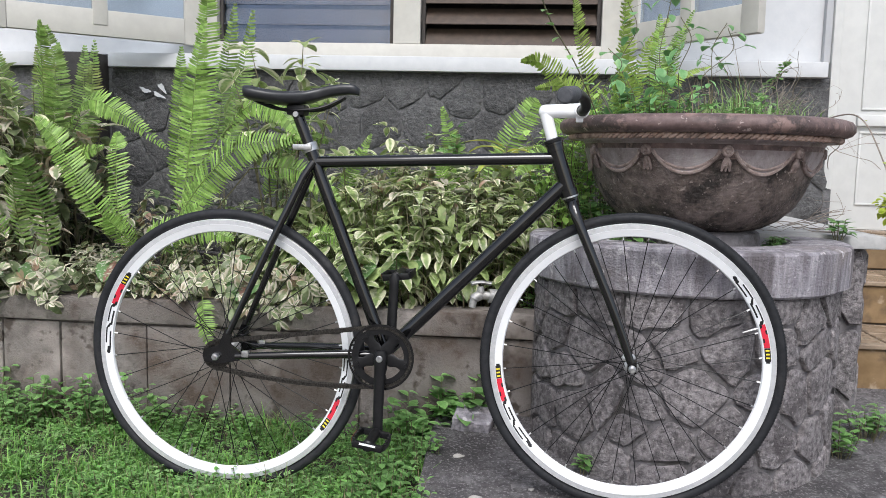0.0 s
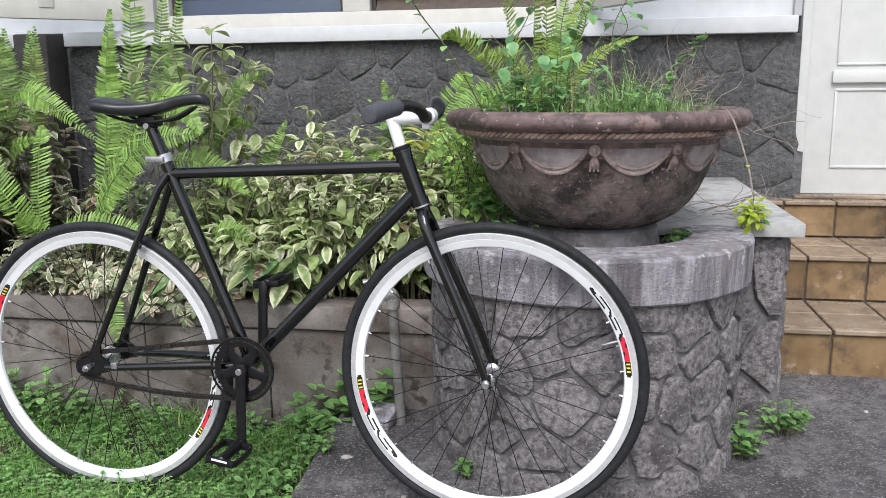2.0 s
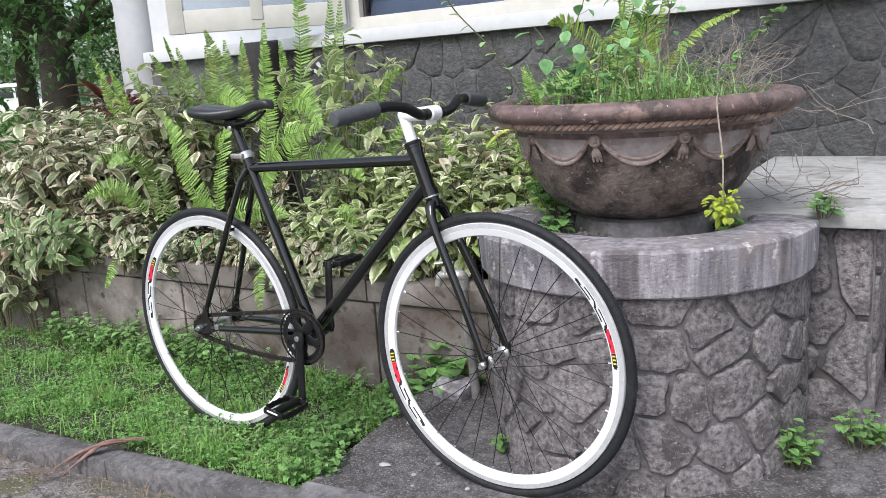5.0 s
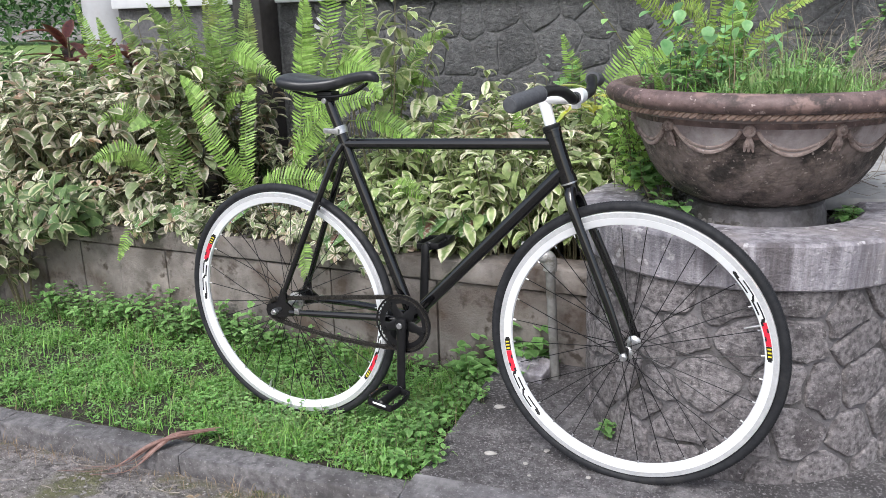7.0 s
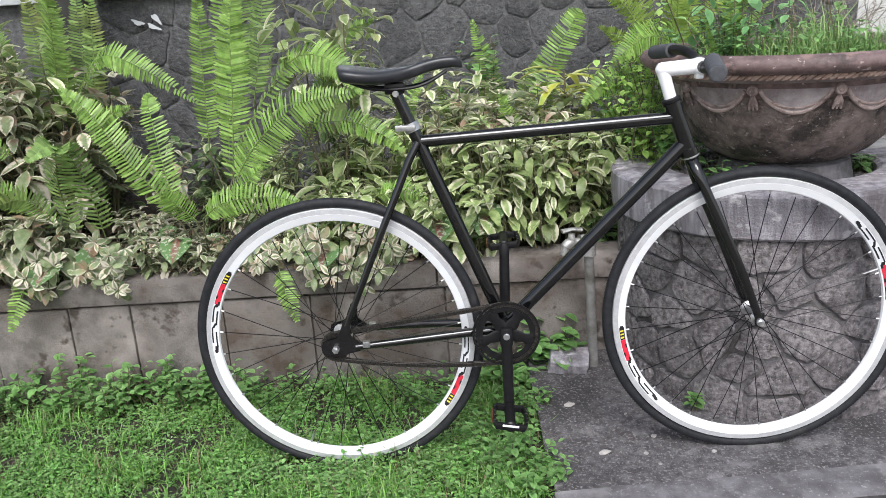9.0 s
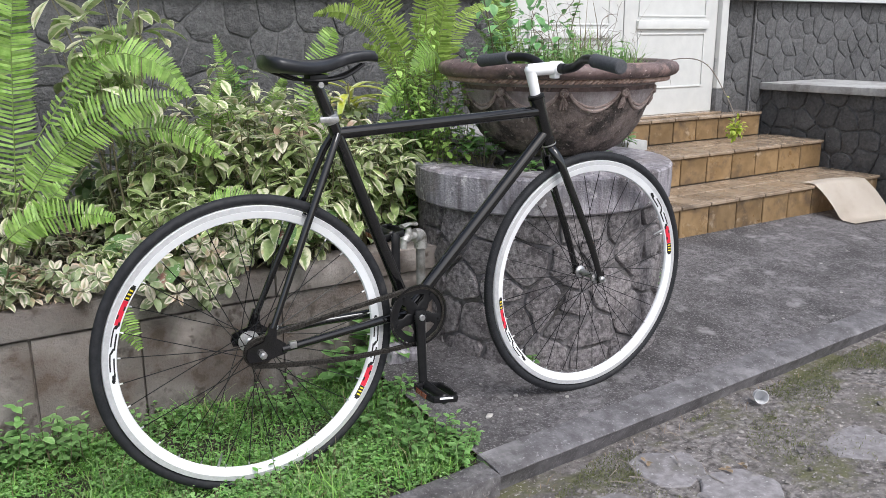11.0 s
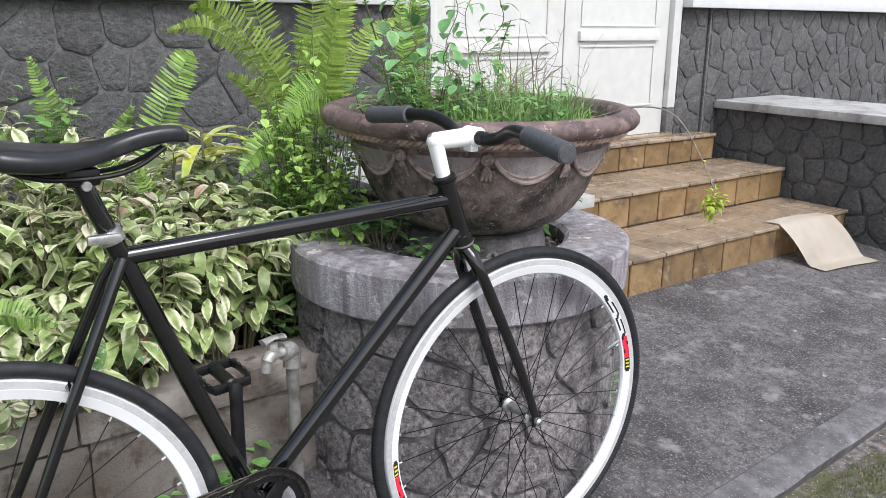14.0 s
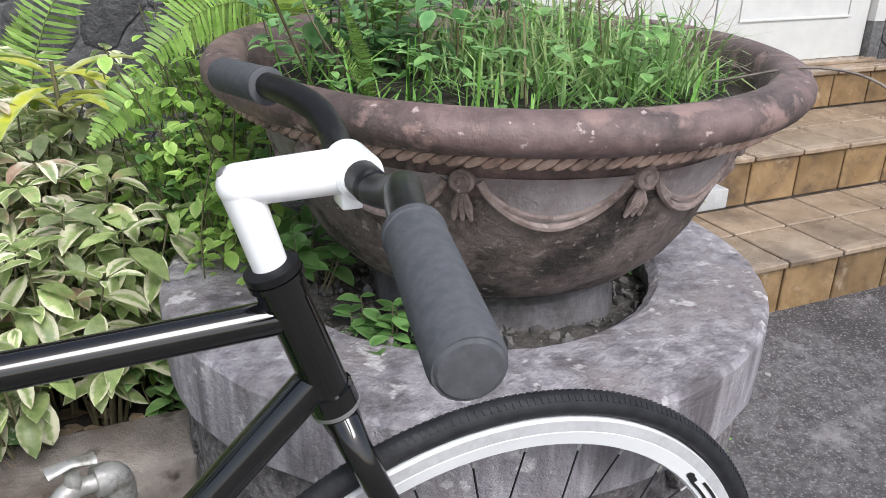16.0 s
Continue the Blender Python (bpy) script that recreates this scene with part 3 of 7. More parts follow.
def stone_facing(parent, width, height, size, seed, gap, depth, place, material, name="stone", jitter=0.42, rough=0.25, aspect=1.0, keep=None):
    rng = random.Random(seed + 1)
    for poly in cells(width, height, size, seed, jitter, aspect=aspect):
        if keep and not keep(sum(p[0] for p in poly) / len(poly), sum(p[1] for p in poly) / len(poly)):
            continue
        me = stone_mesh(poly, gap, depth, place, rng, rough)
        if me:
            part(name, me, material, parent)


# ---- the setting ----
def structure(name, bm, material, label, category, angle=35):
    return tagged(part(name, bm, material, None, label, angle), "", category, "", "structure")


def rise(y):
    """Height of the sloping forecourt."""
    return max(0.0, (y - 1.98) * 0.098)


def kerb_y(x):
    return 1.868 + 0.060 * x


# one ground sheet: uneven near the walk, flat to the horizon
bm = bmesh.new()
xs = [-400, -120, -40, -15, -7] + [-4 + 0.08 * i for i in range(101)] + [5, 8, 15, 40, 120, 400]
ys = [-400, -120, -40, -15, -6, -2] + [-0.6 + 0.08 * i for i in range(31)] + [2.6, 4, 6, 9, 15, 40, 120, 400]
grid = []
for y in ys:
    row = []
    for x in xs:
        z = -0.05
        if -4 <= x <= 4.1 and -0.6 <= y <= 1.9:
            z += 0.010 * noise.noise(Vector((x * 3.1, y * 3.1, 0))) + 0.006 * noise.noise(Vector((x * 11, y * 11, 3)))
            z -= 0.018 * max(0.0, 1 - abs(y - kerb_y(x) + 0.05) / 0.15)
        else:
            z = -0.055
        row.append(bm.verts.new((x, y, z)))
    grid.append(row)
for a, b in zip(grid, grid[1:]):
    for i in range(len(xs) - 1):
        bm.faces.new((a[i], a[i + 1], b[i + 1], b[i]))
structure("ground", bm, M_DIRT, "sandy trodden dirt with patches of moss", "ground")


# concrete forecourt, rising gently to the steps, with a worn front edge
bm = bmesh.new()
cols = [0.03 + 0.06 * i for i in range(85)]
prof = [0.029, 0.035, 0.07, 0.12, 0.2, 0.32, 0.5, 0.7, 0.9, 1.1, 1.4, 1.9]
rows = []
for x in cols:
    line = [bm.verts.new((x, kerb_y(x) + 0.027, -0.09))]
    for k, d in enumerate(prof):
        y = kerb_y(x) + d
        z = (-0.004 if k == 0 else 0.0) + rise(y) + 0.0035 * noise.noise(Vector((x * 2.2, y * 2.2, 1)))
        line.append(bm.verts.new((x + (0.015 * noise.noise(Vector((y * 9, 1, 2))) if x < 0.04 else 0), y, z)))
    rows.append(line)
for a, b in zip(rows, rows[1:]):
    for i in range(len(prof)):
        bm.faces.new((a[i], b[i], b[i + 1], a[i + 1]))
structure("pavement", bm, M_CONCRETE, "weathered grey concrete forecourt with dark stains", "pavement")

# kerb strip along the lawn
kerb = thing("kerb", "low grey concrete kerb along the lawn edge", "kerb", kind="structure")
for i in range(7):
    x0 = 0.025 - 0.62 * (i + 1)
    bm = bmesh.new()
    box(bm, (x0 + 0.0006, -0.064, -0.1), (x0 + 0.6194, 0.012, -0.005), 0.006, 2)
    long = [e for e in bm.edges if abs(e.verts[0].co.x - e.verts[1].co.x) > 0.3]
    bmesh.ops.subdivide_edges(bm, edges=long, cuts=26, use_grid_fill=True)
    for v in bm.verts:
        v.co.y += kerb_y(v.co.x) - 0.01 + 0.006 * noise.noise(Vector((v.co.x * 6, 1, v.co.z * 9))) + 0.004 * noise.noise(Vector((v.co.x * 28, 2, v.co.z * 40)))
        v.co.z += 0.004 * noise.noise(Vector((v.co.x * 4, v.co.y * 6, 1))) + 0.0025 * noise.noise(Vector((v.co.x * 25, v.co.y * 25, 3)))
    part("kerb_stone", bm, M_KERB, kerb)

FRONT = 0.070
for i in range(4):
    x0 = 0.026 + 1.27 * i
    bm = bmesh.new()
    n = 22
    rows = []
    for k in range(n + 1):
        x = x0 + 1.27 * k / n
        chip = 0.005 * noise.noise(Vector((x * 9, 3, 0))) + 0.004 * noise.noise(Vector((x * 31, 5, 0)))
        lift = 0.002 * noise.noise(Vector((x * 3, 1, 4)))
        f = kerb_y(x)
        rows.append([bm.verts.new(v) for v in ((x, f - 0.035, -0.11), (x, f - FRONT + 0.004 + chip, -0.019 + lift), (x, f - FRONT + chip, -0.0135 + lift), (x, f - FRONT + 0.006 + chip, -0.0075 + lift), (x, f - 0.035 + chip * 0.5, -0.002 + lift), (x, f + 0.024, 0.0025 + lift), (x, f + 0.03, -0.002), (x, f + 0.03, -0.11))])
    for p, q in zip(rows, rows[1:]):
        for j in range(7):
            bm.faces.new((p[j], q[j], q[j + 1], p[j + 1]))
    bm.faces.new(rows[0])
    bm.faces.new(rows[-1][::-1])
    bmesh.ops.recalc_face_normals(bm, faces=bm.faces[:])
    part("kerb_stone", bm, M_EDGE, kerb, "smooth grey concrete edging of the forecourt")

# lawn soil
bm = bmesh.new()
gx = [-3.6 + 0.1 * i for i in range(38)]
gy = [0.0, 0.06, 0.15, 0.3, 0.45, 0.55, 0.65, 0.73]
rows = []
for x in gx:
    rows.append([bm.verts.new((x if x < 0.09 else 0.1, kerb_y(x) + d, -0.022 + 0.012 * noise.noise(Vector((x * 3, d * 5, 0))))) for d in gy])
for a, b in zip(rows, rows[1:]):
    for i in range(len(gy) - 1):
        bm.faces.new((a[i], b[i], b[i + 1], a[i + 1]))
structure("lawn_soil", bm, M_SOIL, "dark earth under the lawn", "soil")

# raised bed: block wall and soil
BED_Y, BED_X0, BED_X1 = 2.53, -2.35, 0.33
bed = thing("bed_wall", "low cement block wall of the raised flower bed", "wall", kind="structure")
part("core", boxed((BED_X0, BED_Y + 0.012, -0.1), (BED_X1, BED_Y + 0.10, 0.335)), M_BLOCK, bed)
rng = random.Random(4)
x = BED_X0
while x < BED_X1 - 0.05:
    w = min(rng.choice((0.93, 1.1, 1.2)), BED_X1 - x)
    part("coping", boxed((x + 0.002, BED_Y - 0.012, 0.280), (x + w - 0.002, BED_Y + 0.115, 0.352 + rng.uniform(-0.003, 0.004)), 0.006), M_BLOCK, bed)
    x += w
for row, (z0, z1) in enumerate(((-0.1, 0.273),)):
    x = BED_X0 - 0.2 * row
    while x < BED_X1 - 0.05:
        BLK = rng.uniform(0.16, 0.27) if x < -0.72 else rng.uniform(0.34, 0.52)
        a, b = max(x, BED_X0), min(x + BLK, BED_X1)
        part("block", boxed((a + 0.0012, BED_Y + rng.uniform(-0.003, 0.004), z0), (b - 0.0012, BED_Y + 0.06, z1 + rng.uniform(-0.003, 0.002)), 0.004, 2), M_BLOCK, bed)
        x += BLK + 0.002
part("end_block", boxed((BED_X0, BED_Y + 0.13, -0.1), (BED_X0 + 0.10, 3.68, 0.34), 0.006), M_BLOCK, bed)

bm = bmesh.new()
rows = []
for i in range(36):
    x = BED_X0 + 0.08 + i * 0.092
    rows.append([bm.verts.new((x, BED_Y + 0.09 + 0.083 * j, 0.30 + 0.03 * noise.noise(Vector((x * 4, j * 0.4, 0))) + 0.004 * j)) for j in range(15)])
for a, b in zip(rows, rows[1:]):
    for j in range(14):
        if a[j].co.x < 0.25 or a[j].co.y > 2.86:
            bm.faces.new((a[j], b[j], b[j + 1], a[j + 1]))
structure("bed_soil", bm, M_SOIL, "dark soil of the raised flower bed", "soil")

# house wall: stone plinth, sill, painted wall with the window and the door
WALL_Y = 3.70


def wall_place(x0, z0, y=WALL_Y):
    return lambda u, v, out: (x0 + u, y - out, z0 + v)


wall_main = thing("wall_main", "dark grey painted stone plinth wall of the house", "wall", kind="structure")
part("backing", boxed((-2.52, WALL_Y, -0.1), (1.5, WALL_Y + 0.22, 1.139)), M_WALLMORTAR, wall_main)
stone_facing(wall_main, 3.02, 0.92, 0.145, 11, 0.008, 0.008, wall_place(-1.52, 0.215), M_WALLSTONE, jitter=0.4, rough=0.35)
sill = thing("window_sill", "white painted concrete sill along the house wall", "sill", kind="structure")
part("sill", boxed((-1.515, 3.655, 1.1395), (1.447, WALL_Y + 0.10, 1.2), 0.006), M_WHITE, sill)
part("sill", boxed((-2.52, 3.655, 1.1395), (-1.70, WALL_Y + 0.10, 1.2), 0.006), M_WHITE, sill)
bm = bmesh.new()
for lo, hi in (((-2.52, 3.735, 1.2005), (-1.13, 3.90, 2.7)), ((0.665, 3.735, 1.2005), (1.44, 3.90, 2.7)), ((-1.13, 3.735, 2.35), (0.665, 3.90, 2.7))):
    box(bm, lo, hi)
structure("wall_upper", bm, M_WHITE, "smooth white painted house wall", "wall")
structure("wall_pier", boxed((1.4405, 3.705, 1.2005), (1.468, 3.90, 2.7), 0.004), M_GUTTER, "narrow grey painted wall return beside the door", "wall")
structure("corner_post", boxed((-1.685, 3.56, -0.05), (-1.53, 3.70, 1.19), 0.01), M_DARKWOOD_UNLIT, "dark brown post against the house wall", "post")
bm = bmesh.new()
revolve(bm, [(0.001, -0.1), (0.13, -0.1), (0.13, 2.9), (0.001, 2.9)], 28, centre=(-2.69, 3.80, 0))
structure("column", bm, M_GUTTER, "round grey painted porch column", "column")
# unseen room: its walls carry the gloom of the interior in their colour
structure("wall_room", boxed((-2.4, 5.2, -0.1), (1.6, 5.3, 2.7)), M_DARKWOOD_UNLIT, "added rear wall inside the room, coloured dark as unlit", "wall")
structure("ceiling", boxed((-2.44, 3.905, 2.45), (3.2, 5.2, 2.5)), M_WHITE, "plain ceiling inside the room", "ceiling")
structure("floor", boxed((-2.44, 3.925, 0.4), (3.2, 5.2, 0.45)), M_GROUT, "plain floor inside the room", "floor")
structure("wall_west", boxed((-2.44, 3.925, 0.45), (-2.34, 5.2, 2.45)), M_DARKWOOD_UNLIT, "added inner side wall of the room, coloured dark as unlit", "wall")
structure("wall_east", boxed((3.1, 3.925, 0.45), (3.2, 5.2, 2.45)), M_DARKWOOD_UNLIT, "added inner side wall of the room, coloured dark as unlit", "wall")

# louvred window with its open sashes
window = thing("window_1", "cream timber window with horizontal glass louvres", "window", kind="structure")
fr = bmesh.new()
for lo, hi in (((-1.13, 3.745, 1.2005), (-1.068, 3.83, 2.35)), ((-0.305, 3.745, 1.2625), (-0.19, 3.83, 2.35)), ((0.563, 3.745, 1.2005), (0.665, 3.83, 2.35)),
               ((-1.068, 3.742, 1.2005), (0.563, 3.832, 1.262))):
    box(fr, lo, hi, 0.004)
part("window_frame", fr, M_CREAM, window)
for k, (a, b) in enumerate(((-1.066, -0.307), (-0.188, 0.561))):
    for lo, hi in (((a, 3.775, 1.263), (a + 0.016, 3.815, 2.34)), ((b - 0.016, 3.775, 1.263), (b, 3.815, 2.34))):
        part("louvre_rail", boxed(lo, hi, 0.002), M_DARKWOOD_UNLIT, window, "dark metal louvre rail")
    for i in range(12):
        z = 1.30 + 0.085 * i
        m = Matrix.Translation(((a + b) / 2, 3.795, z)) @ Matrix.Rotation(radians(-14 if k == 0 else -38), 4, "X")
        ob = part("louvre", boxed((-(b - a) / 2 + 0.017, -0.0025, -0.047), ((b - a) / 2 - 0.017, 0.0025, 0.047), 0.001, 1, m), M_GLASS if k == 0 else M_SLAT,
                  window, "glass louvre blade" if k == 0 else "brown louvre blade")
# added blue sheet: its colour stands in for sky reflected in the glass
part("sky_tint_sheet", boxed((-1.12, 3.872, 1.2), (-0.30, 3.876, 2.34)), surface("blue_sky_reflection", (0.16, 0.22, 0.34), (0.2, 0.27, 0.4), 8, rough=(0.7, 0.9), bump=0.05),
     window, "added blue sheet behind the louvres, coloured as reflected sky")


def open_sash(name, hinge, end, label):
    """A panelled casement sash, hinged at one side and standing open."""
    w = math.hypot(end[0] - hinge[0], end[1] - hinge[1])
    at = Matrix.Translation((hinge[0], hinge[1], 0)) @ Matrix.Rotation(math.atan2(end[1] - hinge[1], end[0] - hinge[0]), 4, "Z")
    s = thing(name, label, "window sash", "open window sashes", "structure", at)
    z0, z1 = 1.236, 2.32
    for nm, lo, hi in (("stile", (0, -0.018, z0), (0.075, 0.018, z1)), ("stile", (w - 0.075, -0.018, z0), (w, 0.018, z1)),
                       ("rail", (0.0755, -0.0175, z0 + 0.002), (w - 0.0755, 0.0175, z0 + 0.105)), ("rail", (0.0755, -0.0175, z1 - 0.1), (w - 0.0755, 0.0175, z1)),
                       ("muntin", (w * 0.5 - 0.028, -0.022, z0 + 0.045), (w * 0.5 + 0.028, 0.022, z1 - 0.1005))):
        part(nm, boxed(lo, hi, 0.004), M_CREAM, s)
    for a, b in ((0.0755, w * 0.5 - 0.0285), (w * 0.5 + 0.0285, w - 0.0755)):
        part("pane", boxed((a, -0.003, z0 + 0.1055), (b, 0.003, z1 - 0.1005)), M_GLASS, s, "glass pane").visible_shadow = False
    return s


open_sash("window_sash", (-1.125, 3.715), (-1.77, 3.21), "cream panelled window sash standing open")
open_sash("window_sash", (0.665, 3.715), (1.045, 3.165), "cream panelled window sash standing open")

# double door
door = thing("door_1", "closed off-white panelled double door", "door", kind="structure")
D0, D1, DZ = 1.505, 2.968, 0.538
for nm, lo, hi in (("jamb", (1.4685, 3.69, 0.70), (D0 - 0.003, 3.80, 2.75)), ("jamb", (D1 + 0.003, 3.69, 0.665), (3.03, 3.80, 2.75)), ("head", (1.4685, 3.69, 2.7505), (3.03, 3.80, 2.85))):
    part(nm, boxed(lo, hi, 0.005), M_DOOR, door)
part("jamb_foot", boxed((1.4685, 3.69, 0.525), (D0 - 0.003, 3.80, 0.6995), 0.004), M_WALLMORTAR, door, "dark painted jamb foot")
part("jamb_foot", boxed((D1 + 0.003, 3.69, 0.525), (3.03, 3.80, 0.6645), 0.004), M_WALLMORTAR, door, "dark painted jamb foot")
mid = (D0 + D1) / 2
for a, b in ((D0, mid - 0.003), (mid + 0.003, D1)):
    lf = part("door_leaf", boxed((a, 3.72, DZ), (b, 3.76, 2.745), 0.004), M_DOOR, door)
    w = b - a
    up = 0.0 if a == D0 else 0.045
    for z0, z1 in ((DZ + 0.10 + up, 0.935 + up), (1.02 + up, 1.55), (1.64, 2.6)):
        for nm, lo, hi in (("moulding", (a + 0.10, 3.7135, z0), (b - 0.10, 3.7195, z0 + 0.009)), ("moulding", (a + 0.10, 3.7135, z1 - 0.009), (b - 0.10, 3.7195, z1)),
                           ("moulding", (a + 0.10, 3.7135, z0 + 0.0095), (a + 0.109, 3.7195, z1 - 0.0095)), ("moulding", (b - 0.109, 3.7135, z0 + 0.0095), (b - 0.10, 3.7195, z1 - 0.0095))):
            part(nm, boxed(lo, hi, 0.002), M_DOOR, lf)
    part("rail_bar", boxed((a + 0.085, 3.70, 0.955 + up), (b - 0.085, 3.7195, 1.0 + up), 0.005), M_DOOR, lf, "raised horizontal rail")
part("threshold", boxed((D0 - 0.03, 3.665, 0.5255), (D1 + 0.03, 3.758, 0.5375), 0.003), M_TREAD, door, "worn tiled threshold under the door")
for z in (0.8, 1.5, 2.3):
    part("hinge", tubed([(D1 + 0.002, 3.712, z - 0.04), (D1 + 0.002, 3.712, z + 0.04)], 0.006, 8), M_STEEL, door, "steel butt hinge")

# tiled steps
steps = thing("steps", "three ochre tiled entrance steps", "steps", kind="structure")
SX0, SX1 = 1.24, 3.36
STEP = ((2.885, 0.234), (3.235, 0.388), (3.595, 0.525))
part("core", boxed((SX0, 2.90, -0.05), (SX1, 3.69, 0.222)), M_GROUT, steps)
part("core", boxed((SX0, 3.25, 0.2225), (SX1, 3.69, 0.376)), M_GROUT, steps)
part("core", boxed((SX0, 3.61, 0.3765), (3.27, 3.719, 0.513)), M_GROUT, steps)
tile_cache = {}


def tile(w, d, h, material, parent, at):
    key = (round(w, 4), round(d, 4), round(h, 4), material.name)
    if key not in tile_cache:
        tile_cache[key] = finish(boxed((0, 0, 0), (w, d, h), 0.003, 1))
        tile_cache[key].materials.append(material)
    ob = part("tile", tile_cache[key], material, parent)
    ob.location = at


for k, (y, z) in enumerate(STEP):
    x1 = SX1 if k < 2 else 3.27
    below = rise(y) - 0.01 if k == 0 else STEP[k - 1][1]
    n = 11
    w = (x1 - SX0) / n
    for i in range(n):
        tile(w - 0.007, 0.012, z - below - 0.022, M_TILE, steps, (SX0 + i * w + 0.0025, y + 0.004 + 0.0006 * ((i * 7) % 3), below + 0.004))
    back = STEP[k + 1][0] if k < 2 else 3.692
    depth = back - y
    m = 2 if k < 2 else 1
    for i in range(n):
        tile(w - 0.007, 0.026, 0.016, M_TREAD, steps, (SX0 + i * w + 0.002, y - 0.008, z - 0.016 + 0.0004 * ((i * 5) % 3)))
        for j in range(m):
            d = (depth - 0.010) / m
            tile(w - 0.008, d - 0.007, 0.012, M_TREAD, steps, (SX0 + i * w + 0.002, y + 0.0195 + j * d, z - 0.012 + 0.0005 * ((i * 3 + j) % 3)))

# flank wall of the steps, with its pale slab
flank = thing("flank_wall", "stone flank wall beside the entrance steps", "wall", kind="structure")
part("backing", boxed((0.93, 2.625, -0.05), (1.225, 3.695, 0.563)), M_MORTAR, flank)
stone_facing(flank, 0.295, 0.56, 0.14, 21, 0.013, 0.018, lambda u, v, o: (0.93 + u, 2.625 - o, 0.0 + v), M_STONE)
stone_facing(flank, 0.27, 0.56, 0.14, 22, 0.013, 0.012, lambda u, v, o: (1.225 + o, 2.625 + u, 0.0 + v), M_STONE)
part("slab", boxed((0.80, 2.575, 0.5635), (1.258, 3.695, 0.6), 0.004), M_SLAB, flank, "pale cement slab on top")

# porch side: plinth beyond the door, side wall and its ledge
PX = 3.96
wall_porch = thing("wall_porch", "dark grey painted stone porch wall beside the door", "wall", kind="structure")
part("backing", boxed((3.0305, WALL_Y, -0.1), (6.6, WALL_Y + 0.2, 1.16)), M_WALLMORTAR, wall_porch)
stone_facing(wall_porch, 0.215, 0.66, 0.115, 31, 0.008, 0.007, wall_place(3.035, 0.5), M_WALLSTONE, jitter=0.36, rough=0.35)
stone_facing(wall_porch, 3.3, 0.66, 0.115, 32, 0.008, 0.007, wall_place(3.262, 0.5, 3.682), M_WALLSTONE, jitter=0.36, rough=0.35)
part("pilaster", boxed((3.255, 3.682, -0.1), (6.6, 3.6995, 1.16), 0.003), M_WALLMORTAR, wall_porch)
part("sill", boxed((3.0305, 3.63, 1.1605), (6.6, 3.91, 1.22), 0.005), M_WHITE, wall_porch, "white painted sill")
part("upper_wall", boxed((3.0305, 3.72, 1.2205), (6.6, 3.90, 2.7)), M_WHITE, wall_porch, "white painted upper wall")
wall_side = thing("wall_side", "low dark grey painted stone wall with a cement ledge", "wall", kind="structure")
part("ledge_backing", boxed((3.385, 1.9, -0.1), (PX, 3.6995, 0.648)), M_WALLMORTAR, wall_side)
stone_facing(wall_side, 1.76, 0.66, 0.12, 34, 0.009, 0.012, lambda u, v, o: (3.385 - o, 1.92 + u, 0.0 + v), M_WALLSTONE, jitter=0.34, rough=0.2,
             keep=lambda u, v: not (u > 1.0 and v < 0.2) and not (u > 1.33 and v < 0.34))
part("ledge", boxed((3.335, 1.9, 0.6485), (PX - 0.001, 3.672, 0.69), 0.005), M_SLAB, wall_side, "grey cement ledge")


# ---- planter: stone drum, cement cap, terracotta bowl ----
PC = Vector((0.696, 2.503, 0.0))
DR = 0.388
drum = thing("planter_drum", "round stone-faced planter base with a cement cap", "planter base")
part("core", revolved([(0.001, -0.06), (DR, -0.06), (DR, 0.487), (0.001, 0.487)], 64, centre=PC, wobble=lambda a, h: -0.008 * max(0.0, -math.sin(a)) ** 2), M_MORTAR, drum)


def drum_place(u, v, out):
    a = math.pi * 0.86 + u / DR
    r = DR - 0.008 * max(0.0, -math.sin(a)) ** 2 - 0.001 + out
    return (PC.x + r * math.cos(a), PC.y + r * math.sin(a), -0.02 + v)


stone_facing(drum, DR * math.pi * 1.22, 0.508, 0.112, 41, 0.011, 0.013, drum_place, M_STONE, jitter=0.38, rough=0.2, aspect=1.15)


def cap_wobble(a, h):
    return -0.014 * max(0.0, math.sin(a)) ** 2 - 0.008 * max(0.0, -math.sin(a)) ** 2 + 0.006 * noise.noise(Vector((math.cos(a) * 2.5, math.sin(a) * 2.5, h * 8))) + 0.0022 * noise.noise(Vector((math.cos(a) * 14, math.sin(a) * 14, h * 60)))


cap = part("cap", revolved([(0.262, 0.482), (0.408, 0.482), (0.415, 0.488), (0.418, 0.53), (0.418, 0.584), (0.412, 0.590), (0.35, 0.594), (0.274, 0.591), (0.262, 0.582)], 180,
                           closed=True, centre=PC, wobble=cap_wobble), M_CAP, drum, "thick weathered cement ring cap", 28)
bm = revolved([(0.001, 0.552), (0.12, 0.55), (0.17, 0.55), (0.21, 0.55), (0.24, 0.55), (0.278, 0.55)], 64, centre=PC)
for v in bm.verts:
    a = math.atan2(v.co.y - PC.y, v.co.x - PC.x)
    v.co.z += 0.030 * (1 - max(0.0, math.cos(a - 0.25)) ** 0.7) + 0.008 * noise.noise(v.co * 14) + 0.004 * noise.noise(v.co * 45) - 0.004
part("fill", bm, M_FILL, drum, "soil and rubble inside the cap")
rng = random.Random(8)
bm = bmesh.new()
